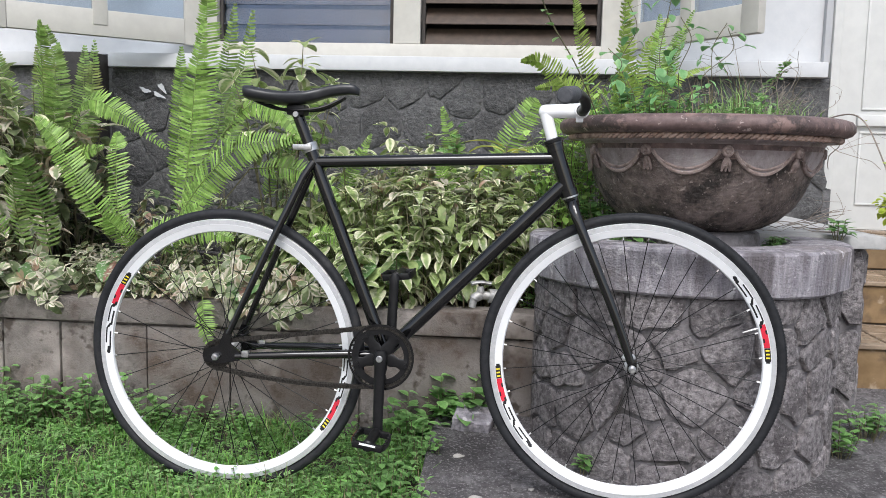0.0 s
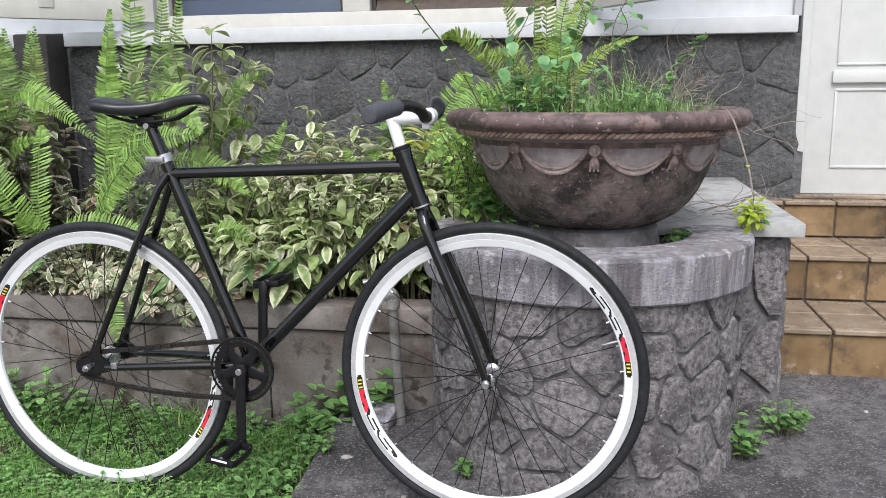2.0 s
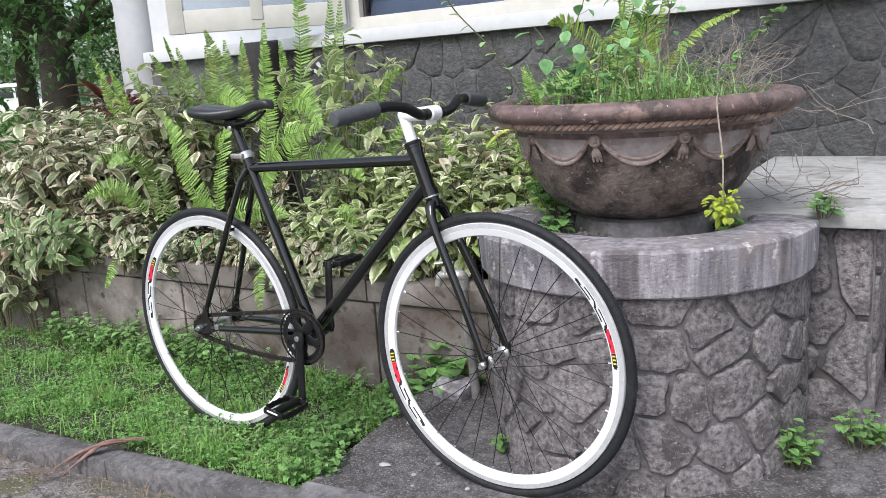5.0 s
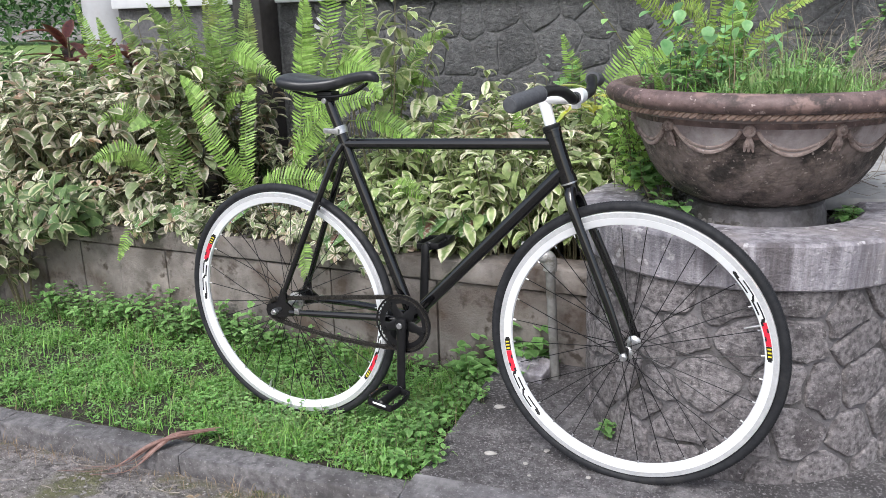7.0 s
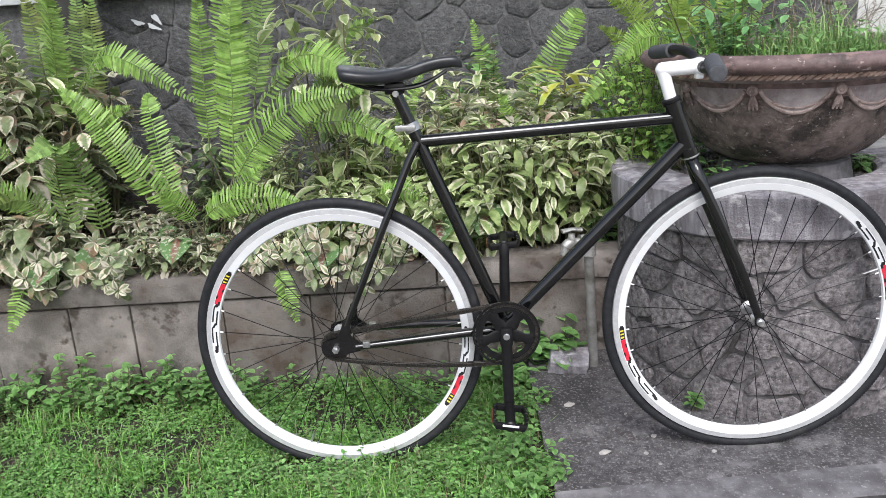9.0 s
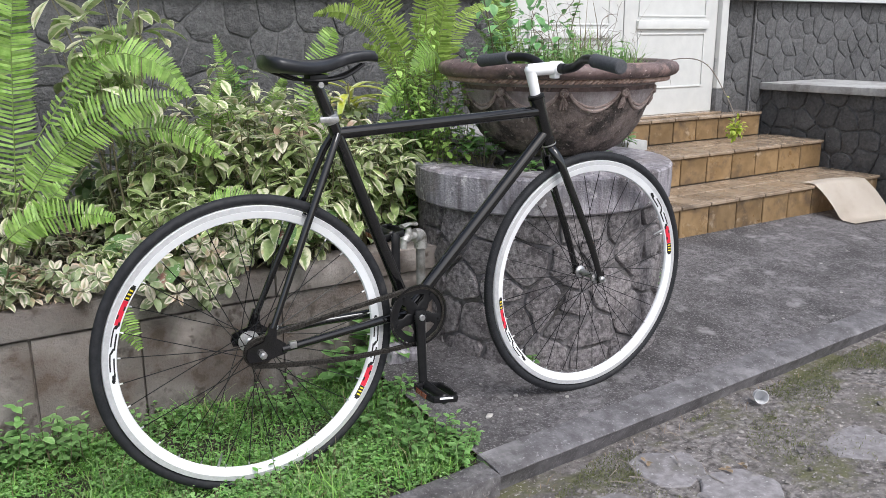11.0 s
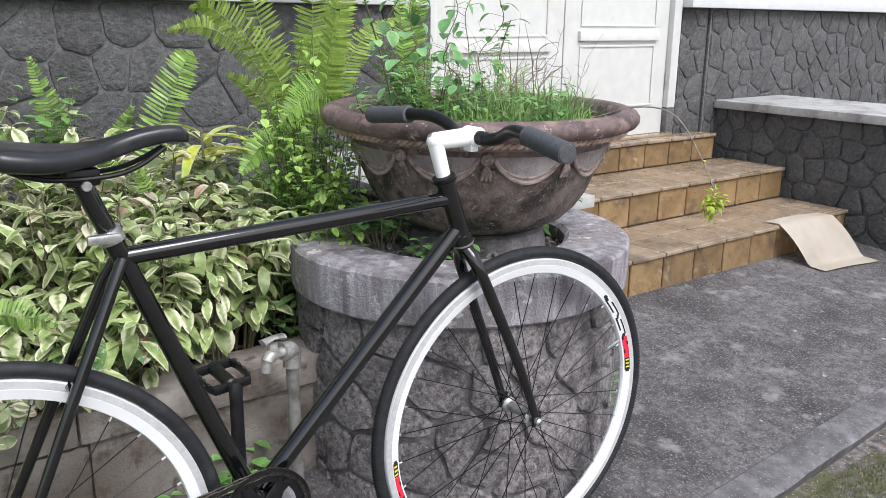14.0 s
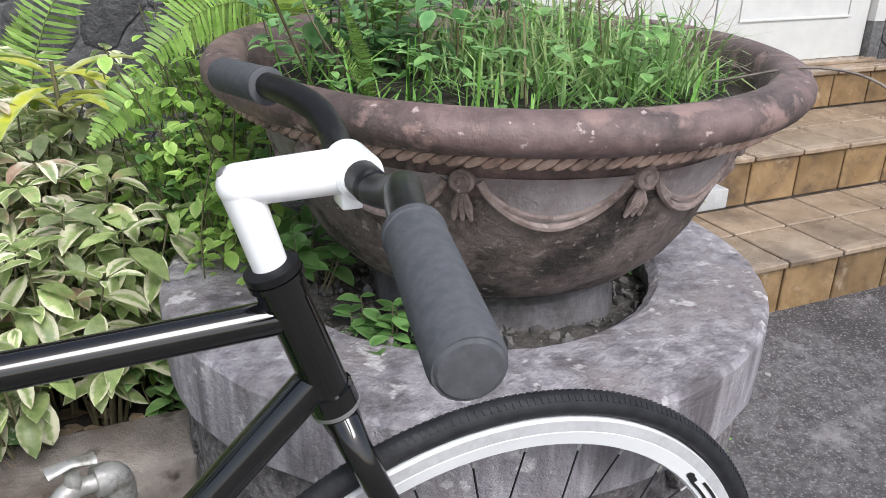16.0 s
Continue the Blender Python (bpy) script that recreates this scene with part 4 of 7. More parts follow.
for i in range(900):
    a, r = rng.uniform(0, 2 * math.pi), math.sqrt(rng.uniform(0.13 ** 2, 0.262 ** 2))
    s = rng.uniform(0.002, 0.005) + 0.010 * rng.random() ** 6
    m = Matrix.Translation((PC.x + r * math.cos(a), PC.y + r * math.sin(a), 0.547 + s * 0.35 + 0.030 * (1 - max(0.0, math.cos(a - 0.25)) ** 0.7))) @ Euler([rng.uniform(0, 6) for _ in range(3)]).to_matrix().to_4x4()
    b = bmesh.new()
    bmesh.ops.create_icosphere(b, subdivisions=1, radius=s)
    for v in b.verts:
        v.co *= rng.uniform(0.6, 1.2)
    b.transform(m @ Matrix.Diagonal((1, 0.8, 0.55, 1)))
    merge(bm, b)
tagged(part("rubble", bm, M_RUBBLE, drum, "loose stone chips and gravel"), kind="stuff")

BC = Vector((0.715, 2.457, 0.0))
bowl = thing("planter_bowl", "large weathered terracotta bowl with swag relief", "planter bowl")


def bowl_wobble(a, h):
    return 0.0012 * noise.noise(Vector((math.cos(a) * 3, math.sin(a) * 3, h * 14)))


part("pedestal", revolved([(0.001, 0.552), (0.172, 0.535), (0.168, 0.575), (0.160, 0.612), (0.150, 0.618), (0.001, 0.618)], 56, centre=BC, wobble=bowl_wobble), M_MORTAR, bowl, "dirty cement foot ring")
# the basin is coloured darker and browner than the band above it
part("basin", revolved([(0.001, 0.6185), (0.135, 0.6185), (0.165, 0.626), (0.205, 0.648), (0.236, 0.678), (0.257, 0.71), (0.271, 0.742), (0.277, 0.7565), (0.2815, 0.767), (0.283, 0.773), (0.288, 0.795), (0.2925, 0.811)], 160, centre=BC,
                       wobble=bowl_wobble), M_TERRADARK, bowl, "dark brown mottled lower bowl", 80)
part("band", revolved([(0.2925, 0.811), (0.2945, 0.818), (0.300, 0.832), (0.3055, 0.841), (0.330, 0.8455), (0.334, 0.850), (0.334, 0.858)], 160,
                      centre=BC, wobble=bowl_wobble), M_TERRA, bowl, "pale worn relief band", 60)
part("rim", revolved([(0.334, 0.858), (0.350, 0.858), (0.362, 0.863), (0.369, 0.873), (0.369, 0.885), (0.361, 0.896), (0.346, 0.901), (0.328, 0.898), (0.318, 0.888),
                      (0.312, 0.868), (0.300, 0.83), (0.292, 0.80)], 220, centre=BC, wobble=bowl_wobble), M_RIMCLAY, bowl, "rounded brown rim", 80)
bm = bmesh.new()
for k in range(132):
    a = 2 * math.pi * k / 132
    m = Matrix.Translation((BC.x + 0.338 * math.cos(a), BC.y + 0.338 * math.sin(a), 0.8515)) @ Matrix.Rotation(a, 4, "Z") @ Matrix.Rotation(radians(-62), 4, "X")
    b = bmesh.new()
    bmesh.ops.create_uvsphere(b, u_segments=8, v_segments=5, radius=1.0)
    b.transform(m @ Matrix.Diagonal((0.0074, 0.0056, 0.0142, 1)))
    merge(bm, b)
part("rope_moulding", bm, M_ROPE, bowl, "twisted rope moulding below the rim")


def band_r(z):
    return 0.284 + max(0.0, z - 0.772) * 0.31 if z > 0.7545 else 0.276 - (0.7545 - z) * 0.42


N_SWAG = 10
for k in range(N_SWAG):
    a0 = radians(270 + 36 * k)
    on = lambda a, z, o=0.0: BC + Vector(((band_r(z) + o) * math.cos(a), (band_r(z) + o) * math.sin(a), z))
    for drop, top, rad in ((0.052, 0.818, 0.0048), (0.039, 0.816, 0.0036)):
        pts = []
        for i in range(21):
            s = i / 20
            a = a0 + radians(3.2) + s * radians(29.6)
            z = top - drop * (1 - (2 * s - 1) ** 2) ** 0.8
            pts.append(on(a, z, 0.001))
        part("swag", tubed(pts, rad, 7), M_SWAG, bowl)
    bm = bmesh.new()
    strip = []
    for i in range(25):
        s = i / 24
        a = a0 + radians(2.6) + s * radians(30.8)
        low_z = 0.818 - 0.050 * (1 - (2 * s - 1) ** 2) ** 0.8
        strip.append([bm.verts.new(on(a, 0.822 + (low_z - 0.822) * t, 0.0012)) for t in (0, 0.5, 1)])
    for p, q in zip(strip, strip[1:]):
        bm.faces.new((p[0], p[1], q[1], q[0]))
        bm.faces.new((p[1], p[2], q[2], q[1]))
    part("panel", bm, M_TERRA, bowl, "pale smooth clay above the swag", 60)
    bm = bmesh.new()
    c = on(a0, 0.818, 0.003)
    m = Matrix.Translation(c) @ Matrix.Rotation(a0, 4, "Z") @ Matrix.Rotation(radians(90), 4, "Y")
    b = revolved([(0.0001, 0.006), (0.004, 0.0055), (0.0055, 0.003), (0.0075, 0.003), (0.010, 0.006), (0.0125, 0.004), (0.0135, 0.0), (0.0135, -0.006)], 18)
    b.transform(m)
    merge(bm, b)
    part("rosette", bm, M_SWAG, bowl)
    bm = bmesh.new()
    for da in (-0.016, 0.0, 0.016):
        tube(bm, [on(a0 + da * 0.4, 0.806, 0.001), on(a0 + da * 1.2, 0.79, 0.004), on(a0 + da * 2.0, 0.772, 0.002)], [0.002, 0.0055, 0.0022], 7)
    part("tassel", bm, M_SWAG, bowl)
part("bowl_soil", revolved([(0.001, 0.862), (0.15, 0.858), (0.311, 0.85)], 40, centre=BC), M_SOIL, bowl, "dark soil in the bowl")


# ---- bicycle ----
bike = thing("bicycle", "black fixed-gear bicycle with white rims leaning on the planter", "bicycle", at=Matrix.Translation((-0.443, 2.09, 0)) @ Matrix.Rotation(radians(-2.43), 4, "Z"))
RA, FA = Vector((0, 0, 0.317)), Vector((0.946, 0, 0.3385))
BB = Vector((0.387, 0, 0.333))
ST = Vector((0.207, 0, 0.792))
HT, HB = Vector((0.7595, 0, 0.819)), Vector((0.7965, 0, 0.713))


def wheel(name, centre, decals, spokes, hub_half, flange, label):
    """Rim, tyre, hub, spokes and decals round a centre; angles count from ahead, upwards."""
    c = Vector(centre)
    fr = 0.0165 if name == "front_wheel" else 0.024
    rim = part(name, revolved([(0.3115, -0.0065), (0.3115, 0.0065), (0.3105, 0.0098), (0.2995, 0.0100), (0.2990, 0.0108), (0.2835, 0.0055), (0.2815, 0.0), (0.2835, -0.0055),
                               (0.2990, -0.0108), (0.2995, -0.0100), (0.3105, -0.0098)], 128, "y", True), M_RIM, bike, label)
    rim.location = c
    rim.scale = (1.012, 1.0, 1.012)
    for s in (-1, 1):
        part("brake_track", revolved([(0.2997, 0.0101 * s), (0.3103, 0.0099 * s), (0.3103, 0.0104 * s), (0.2997, 0.0106 * s)], 128, "y", True), M_TRACK, rim, "grey worn brake track")
    sect = [(0.3230 + 0.0112 * math.cos(2 * math.pi * k / 18), 0.0112 * math.sin(2 * math.pi * k / 18)) for k in range(18)]
    tyre = part("tyre", revolved(sect, 160, "y", True), M_RUBBER, rim, "dark grey road tyre")
    bm = bmesh.new()
    for k in range(300):
        a = 2 * math.pi * k / 300
        for s in (-1, 1):
            b0 = Matrix.Rotation(-a, 4, "Y") @ Matrix.Translation((0.3230, 0, 0)) @ Matrix.Rotation(radians(38) * s, 4, "Z") @ Matrix.Translation((0.0111, 0, 0))
            box(bm, (-0.0008, -0.0028, -0.0014), (0.0006, 0.0028, 0.0014), 0, 1, b0) if name == "front_wheel" else None
    if bm.verts:
        part("tread_ribs", bm, M_RUBBER, tyre, "fine moulded tread ribs")
    else:
        bm.free()
    part("hub", revolved([(0.0001, -hub_half), (0.0045, -hub_half), (0.0045, -hub_half + 0.012), (0.0095, -hub_half + 0.013), (0.0095, -flange - 0.006), (0.012, -flange - 0.005),
                                (fr, -flange - 0.002), (fr, -flange + 0.002), (0.0095, -flange + 0.006), (0.0085, 0), (0.0095, flange - 0.006), (fr, flange - 0.002),
                                (fr, flange + 0.002), (0.012, flange + 0.005), (0.0095, flange + 0.006), (0.0095, hub_half - 0.013), (0.0045, hub_half - 0.012),
                                (0.0045, hub_half), (0.0001, hub_half)], 28, "y"), M_STEEL, rim, "alloy hub")
    for k in range(spokes):
        a = 2 * math.pi * (k + 0.5) / spokes
        s = 1 if k % 2 else -1
        lead = 1 if (k // 2) % 2 else -1
        h = a + lead * radians(62)
        p0 = Vector(((fr - 0.0025) * math.cos(h), s * (flange + (0.003 if lead > 0 else -0.001)), (fr - 0.0025) * math.sin(h)))
        p1 = Vector((0.2825 * math.cos(a), s * 0.0012, 0.2825 * math.sin(a)))
        part("spoke", tubed([p0, p1], 0.00105, 5), M_BLACK_MATT, rim)
        d = (p0 - p1).normalized()
        part("nipple", tubed([p1 - d * 0.002, p1 + d * 0.008], 0.0019, 6), M_STEEL, rim)
    va = radians(19 if name == "front_wheel" else 250)
    d = Vector((math.cos(va), 0, math.sin(va)))
    part("valve", tubed([d * 0.2825, d * 0.262, d * 0.2615, d * 0.25], [0.003, 0.003, 0.0022, 0.0022], 8), M_STEEL, rim, "metal tyre valve")

    def arc(a0, a1, r0, r1, material, nm, lift=0.0):
        bm = bmesh.new()
        n = max(2, int(abs(a1 - a0) / 1.5))
        rows = []
        for i in range(n + 1):
            a = radians(a0 + (a1 - a0) * i / n)
            rows.append([bm.verts.new((r * math.cos(a), -0.0115 - lift if r > 0.2985 else -(0.0055 + 0.0053 * (r - 0.2835) / 0.0155) - 0.0007 - lift, r * math.sin(a))) for r in (r0, (r0 + r1) / 2, r1)])
        for p, q in zip(rows, rows[1:]):
            bm.faces.new((p[0], q[0], q[1], p[1]))
            bm.faces.new((p[1], q[1], q[2], p[2]))
        part(nm, bm, material, rim)

    def slant(a0, a1, r0, r1, wide, material, lift=0.0):
        bm = bmesh.new()
        rows = []
        for i in range(5):
            a = radians(a0 + (a1 - a0) * i / 4)
            low_r = r0 + (r1 - r0) * i / 4
            rows.append([bm.verts.new((r * math.cos(a), -(0.0055 + 0.0053 * (r - 0.2835) / 0.0155) - 0.0007 - lift, r * math.sin(a))) for r in (low_r, low_r + wide)])
        for p, q in zip(rows, rows[1:]):
            bm.faces.new((p[0], q[0], q[1], p[1]))
        part("decal_bar", bm, material, rim)

    for start, sgn in decals:
        at = lambda k: start + sgn * k
        arc(at(0), at(1.0), 0.2885, 0.296, M_INK, "decal_tip")
        arc(at(0.8), at(6.6), 0.2865, 0.2980, M_INK, "decal_tip")
        for k in (2.0, 3.6, 5.2):
            arc(at(k), at(k + 0.7), 0.2885, 0.2965, M_YELLOW, "decal_bar", 0.0005)
        arc(at(6.7), at(17.0), 0.2865, 0.2980, M_RED, "decal_red")
        for k, r0, r1 in ((9.0, 0.2865, 0.2900), (12.6, 0.2945, 0.2980), (15.6, 0.2865, 0.2910)):
            slant(at(k), at(k + 1.8), r0, r0, r1 - r0, M_INK, 0.0005)
        slant(at(16.8), at(18.6), 0.2866, 0.2905, 0.0075, M_INK)
        slant(at(18.2), at(25.8), 0.2950, 0.2946, 0.0030, M_INK)
        slant(at(20.4), at(27.4), 0.2866, 0.2864, 0.0034, M_INK)
        slant(at(26.4), at(28.8), 0.2868, 0.2926, 0.0050, M_INK)
        slant(at(28.6), at(36.0), 0.2948, 0.2946, 0.0031, M_INK)
        slant(at(30.6), at(38.4), 0.2866, 0.2864, 0.0031, M_INK)
        slant(at(37.6), at(39.6), 0.2866, 0.2876, 0.0068, M_INK)
        arc(at(39.4), at(40.6), 0.2882, 0.2955, M_INK, "decal_tip")
        arc(at(40.5), at(41.1), 0.2896, 0.2942, M_INK, "decal_tip")
    return rim


wheel("rear_wheel", RA, ((143.0, 1), (-37, 1)), 32, 0.062, 0.032, "white deep-section rear wheel rim with decals")
wheel("front_wheel", FA, ((3.5, 1), (183.0, 1)), 32, 0.056, 0.034, "white deep-section front wheel rim with decals")

# frame
along = lambda a, b, t: a + (b - a) * t
frame_label = "gloss black steel tube"
part("top_tube", tubed([along(Vector((0.217, 0, 0.770)), Vector((0.768, 0, 0.792)), t) for t in (0, 1)], 0.0133, 24), M_BLACK, bike, frame_label)
part("down_tube", tubed([BB, (0.788, 0, 0.738)], 0.0155, 24), M_BLACK, bike, frame_label)
part("seat_tube", tubed([BB, ST + (ST - BB).normalized() * 0.006], 0.0143, 24), M_BLACK, bike, frame_label)
axis = (HT - HB).normalized()
part("head_tube", tubed([HB - axis * 0.004, HB + axis * 0.012, HB + axis * 0.0125, HT - axis * 0.0125, HT - axis * 0.012, HT + axis * 0.002], [0.0196, 0.0196, 0.0172, 0.0172, 0.0188, 0.0188], 24), M_BLACK, bike)
part("headset_cup", tubed([HT + axis * 0.002, HT + axis * 0.0025, HT + axis * 0.007, HT + axis * 0.0075], [0.0180, 0.0212, 0.0212, 0.0190], 28), M_BLACK, bike)
part("lock_nut", tubed([HT + axis * 0.0075, HT + axis * 0.008, HT + axis * 0.014, HT + axis * 0.0165], [0.0180, 0.0205, 0.0205, 0.0160], 28), M_BLACK_MATT, bike, "black headset lock nut")
part("crown_race", tubed([HB - axis * 0.0075, HB - axis * 0.004], 0.0200, 24), M_STEEL, bike, "thin steel crown race")
part("bottom_bracket", disc(0.0205, -0.036, 0.036, 28, 0.002), M_BLACK, bike).location = BB
for s in (-1, 1):
    y = 0.057 * s
    part("seat_stay", tubed([(0.214, 0.012 * s, 0.770), (0.195, 0.024 * s, 0.737), (0.12, 0.040 * s, 0.575), (0.028, y, 0.370)], [0.0085, 0.0088, 0.0085, 0.007], 14), M_BLACK, bike)
    part("chain_stay", tubed([BB + Vector((-0.01, 0.018 * s, -0.003)), (0.30, 0.030 * s, 0.331), (0.19, 0.046 * s, 0.327), (0.045, y, 0.318)], [0.011, 0.0105, 0.0098, 0.008], 14), M_BLACK, bike)
    b = bmesh.new()
    outline = [(0.055, 0.318 - 0.009), (0.01, 0.300), (-0.03, 0.302), (-0.034, 0.316), (-0.030, 0.332), (0.005, 0.343), (0.022, 0.383), (0.036, 0.378), (0.034, 0.346), (0.055, 0.330)]
    f = [b.verts.new((px, y - 0.003, pz)) for px, pz in outline]
    g = [b.verts.new((px, y + 0.003, pz)) for px, pz in outline]
    b.faces.new(f)
    b.faces.new(g[::-1])
    for i in range(len(outline)):
        b.faces.new((f[i], g[i], g[(i + 1) % len(outline)], f[(i + 1) % len(outline)]))
    bmesh.ops.recalc_face_normals(b, faces=b.faces[:])
    part("dropout", b, M_BLACK, bike, "black plate dropout")
    part("axle_nut", disc(0.0085, min(y, y + 0.016 * s), max(y, y + 0.016 * s), 6, 0.001), M_STEEL, bike, "steel axle nut").location = RA
    part("axle_end", disc(0.0045, min(y, y + 0.021 * s), max(y, y + 0.021 * s), 12), M_STEEL, bike).location = RA
    part("chain_tensioner", boxed((0.062, y - 0.008, 0.318), (0.078, y + 0.004, 0.333), 0.002), M_STEEL, bike, "small steel chain tensioner")
part("bridge", tubed([(0.128, -0.036, 0.60), (0.128, 0.036, 0.60)], 0.005, 10), M_BLACK, bike)

# fork
CR = HB - axis * 0.026
part("fork_crown", tubed([HB - axis * 0.008, HB - axis * 0.016, CR - axis * 0.004], [0.0165, 0.016, 0.0145], 20), M_BLACK, bike)
for s in (-1, 1):
    pts = smooth_path([CR + axis * 0.006 + Vector((0, 0.008 * s, 0)), CR + Vector((0.004, 0.024 * s, -0.012)), CR + Vector((0.022, 0.034 * s, -0.055)), (0.900, 0.047 * s, 0.465), (0.943, 0.052 * s, 0.351)], 5)
    n = len(pts)
    part("fork_blade", tubed(pts, [0.0135 - 0.005 * i / (n - 1) for i in range(n)], 16, True, ((0, 1, 0), 0.82)), M_BLACK, bike, "tapered black fork blade")
    y = 0.052 * s
    part("fork_end", boxed((-0.010, y - 0.003, -0.011), (0.010, y + 0.003, 0.020), 0.002), M_BLACK, bike).location = FA
    part("axle_nut", disc(0.0085, min(y, y + 0.013 * s), max(y, y + 0.013 * s), 18, 0.003), M_STEEL, bike, "steel axle nut").location = FA
    part("axle_end", disc(0.0048, min(y, y + 0.019 * s), max(y, y + 0.019 * s), 12), M_STEEL, bike).location = FA

# stem and bars
q0 = HT + axis * 0.014
elbow = Vector((0.737, 0, 0.894))
clamp = Vector((0.816, 0, 0.897))
bm = bmesh.new()
tube(bm, [q0, along(q0, elbow, 0.5), elbow], [0.0128, 0.0132, 0.0142], 28)
tube(bm, [elbow, along(elbow, clamp, 0.4), along(elbow, clamp, 0.85), clamp], [0.0148, 0.0156, 0.0162, 0.0162], 28)
ball = bmesh.new()
bmesh.ops.create_uvsphere(ball, u_segments=28, v_segments=16, radius=0.0148)
ball.transform(Matrix.Translation(elbow))
merge(bm, ball)
stem = part("stem", bm, M_STEM, bike, "white painted quill stem", 50)
part("clamp_collar", disc(0.0172, -0.019, 0.019, 28, 0.003), M_STEM, stem).location = clamp
part("clamp_bolt", boxed((-0.012, -0.012, -0.026), (0.004, 0.012, -0.012), 0.003), M_STEM, stem, "chipped clamp bolt lug").location = clamp
part("stem_bolt", tubed([elbow + Vector((-0.008, 0, 0.008)), elbow + Vector((-0.0108, 0, 0.0108))], 0.0042, 12), M_STEEL, stem, "recessed stem bolt")
half = [(0.816, 0, 0.897), (0.817, 0.03, 0.896), (0.818, 0.045, 0.896), (0.822, 0.068, 0.902), (0.818, 0.095, 0.914), (0.807, 0.125, 0.921), (0.795, 0.17, 0.920), (0.777, 0.279, 0.9085)]
for s in (-1, 1):
    pts = smooth_path([(x, y * s, z) for x, y, z in half], 5)
    part("handlebar", tubed(pts, [0.0127] * 8 + [0.0112] * (len(pts) - 8), 18), M_BLACK_MATT, bike, "black riser handlebar half")
    g0, g1 = Vector((0.7945, 0.172 * s, 0.9193)), Vector((0.775, 0.284 * s, 0.9081))
    part("grip", tubed([g0, along(g0, g1, 0.01), along(g0, g1, 0.05), along(g0, g1, 0.055), along(g0, g1, 0.96), g1], [0.0140, 0.0166, 0.0168, 0.0160, 0.0167, 0.0155], 24), M_FOAM, bike, "grey foam handlebar grip")
    part("bar_plug", tubed([along(g0, g1, 1.0), along(g0, g1, 1.012), along(g0, g1, 1.016)], [0.0146, 0.0132, 0.0100], 24), M_FOAM, bike, "worn foam grip end")

# saddle and post
d = (ST - BB).normalized()
part("seat_clamp", tubed([ST + d * 0.002, ST + d * 0.021], 0.0182, 24), M_STEEL, bike, "silver seat clamp collar")
part("clamp_lever", boxed((-0.034, -0.026, -0.006), (0.010, -0.017, 0.007), 0.003, 2, Matrix.Translation(ST + d * 0.012)), M_STEEL, bike, "silver quick release lever")
part("clamp_nut", boxed((-0.012, 0.016, -0.006), (0.006, 0.026, 0.007), 0.003, 2, Matrix.Translation(ST + d * 0.012)), M_STEEL, bike)
top = ST + d * 0.098
part("seat_post", tubed([ST + d * 0.0, top], 0.0132, 24), M_BLACK, bike)
part("post_clamp", boxed((-0.022, -0.020, -0.012), (0.022, 0.020, 0.012), 0.006, 2, Matrix.Translation(top + Vector((0.002, 0, 0.004)))), M_BLACK_MATT, bike)
part("clamp_bolt", disc(0.007, -0.025, 0.025, 10, 0.001), M_STEEL, bike).location = top + Vector((0.004, 0, -0.006))
bm = bmesh.new()
rows = []
NS, NR = 26, 16
for i in range(NS + 1):
    s = i / NS
    x = 0.056 + 0.262 * s
    wide = 0.0725 * (1 - max(0.0, (s - 0.16) / 0.55) ** 1.6 * 0.72 if s < 0.71 else 0.28 - (s - 0.71) * 0.22)
    if s > 0.16 and s < 0.71:
        wide = 0.0725 * (1 - 0.72 * (3 * ((s - 0.16) / 0.55) ** 2 - 2 * ((s - 0.16) / 0.55) ** 3))
    end = min(1.0, s / 0.06 + 0.25, (1 - s) / 0.05 + 0.35)
    wide *= end ** 0.6
    z = 0.937 + 0.004 * max(0.0, 0.3 - s) / 0.3 - 0.009 * math.sin(math.pi * min(1, s / 0.75)) ** 1.2 + (0.010 * (s - 0.55) / 0.3 if 0.55 < s < 0.85 else 0.010 if s >= 0.85 else 0)
    thick = (0.035 - 0.012 * s) * (0.55 + 0.45 * end)
    if s > 0.94:
        z -= 0.010 * ((s - 0.94) / 0.06) ** 2
    row = []
    for k in range(NR):
        a = 2 * math.pi * k / NR
        cy, cz = math.cos(a), math.sin(a)
        yy = wide * (abs(cy) ** 0.75) * (1 if cy >= 0 else -1)
        zz = z - thick * 0.35 + (thick * 0.38 * max(cz, 0) ** 0.6 if cz >= 0 else -thick * 0.62 * (-cz) ** 0.55)
        if cz > 0.5 and abs(cy) < 0.3 and 0.2 < s < 0.75:
            zz -= 0.0035
        row.append(bm.verts.new((x, yy, zz)))
    rows.append(row)
for a, b in zip(rows, rows[1:]):
    for k in range(NR):
        bm.faces.new((a[k], b[k], b[(k + 1) % NR], a[(k + 1) % NR]))
bm.faces.new(rows[0])
bm.faces.new(rows[-1][::-1])
bmesh.ops.recalc_face_normals(bm, faces=bm.faces[:])
saddle = part("saddle", bm, M_SADDLE, bike, "smooth black vinyl saddle", 60)
for s in (-1, 1):
    part("saddle_rail", tubed(smooth_path([(0.285, 0.006 * s, 0.918), (0.245, 0.016 * s, 0.897), (0.205, 0.022 * s, 0.888), (0.14, 0.022 * s, 0.888), (0.10, 0.030 * s, 0.899), (0.075, 0.038 * s, 0.912)], 5), 0.0036, 8), M_BLACK_MATT, saddle)

# drivetrain on the near side
CY = -0.047
ring = part("chainring", revolved([(0.0525, CY - 0.0015), (0.0685, CY - 0.0015), (0.0685, CY + 0.0015), (0.055, CY + 0.0015)], 72, "y", True), M_BLACK_MATT, bike, "black toothed chainring")
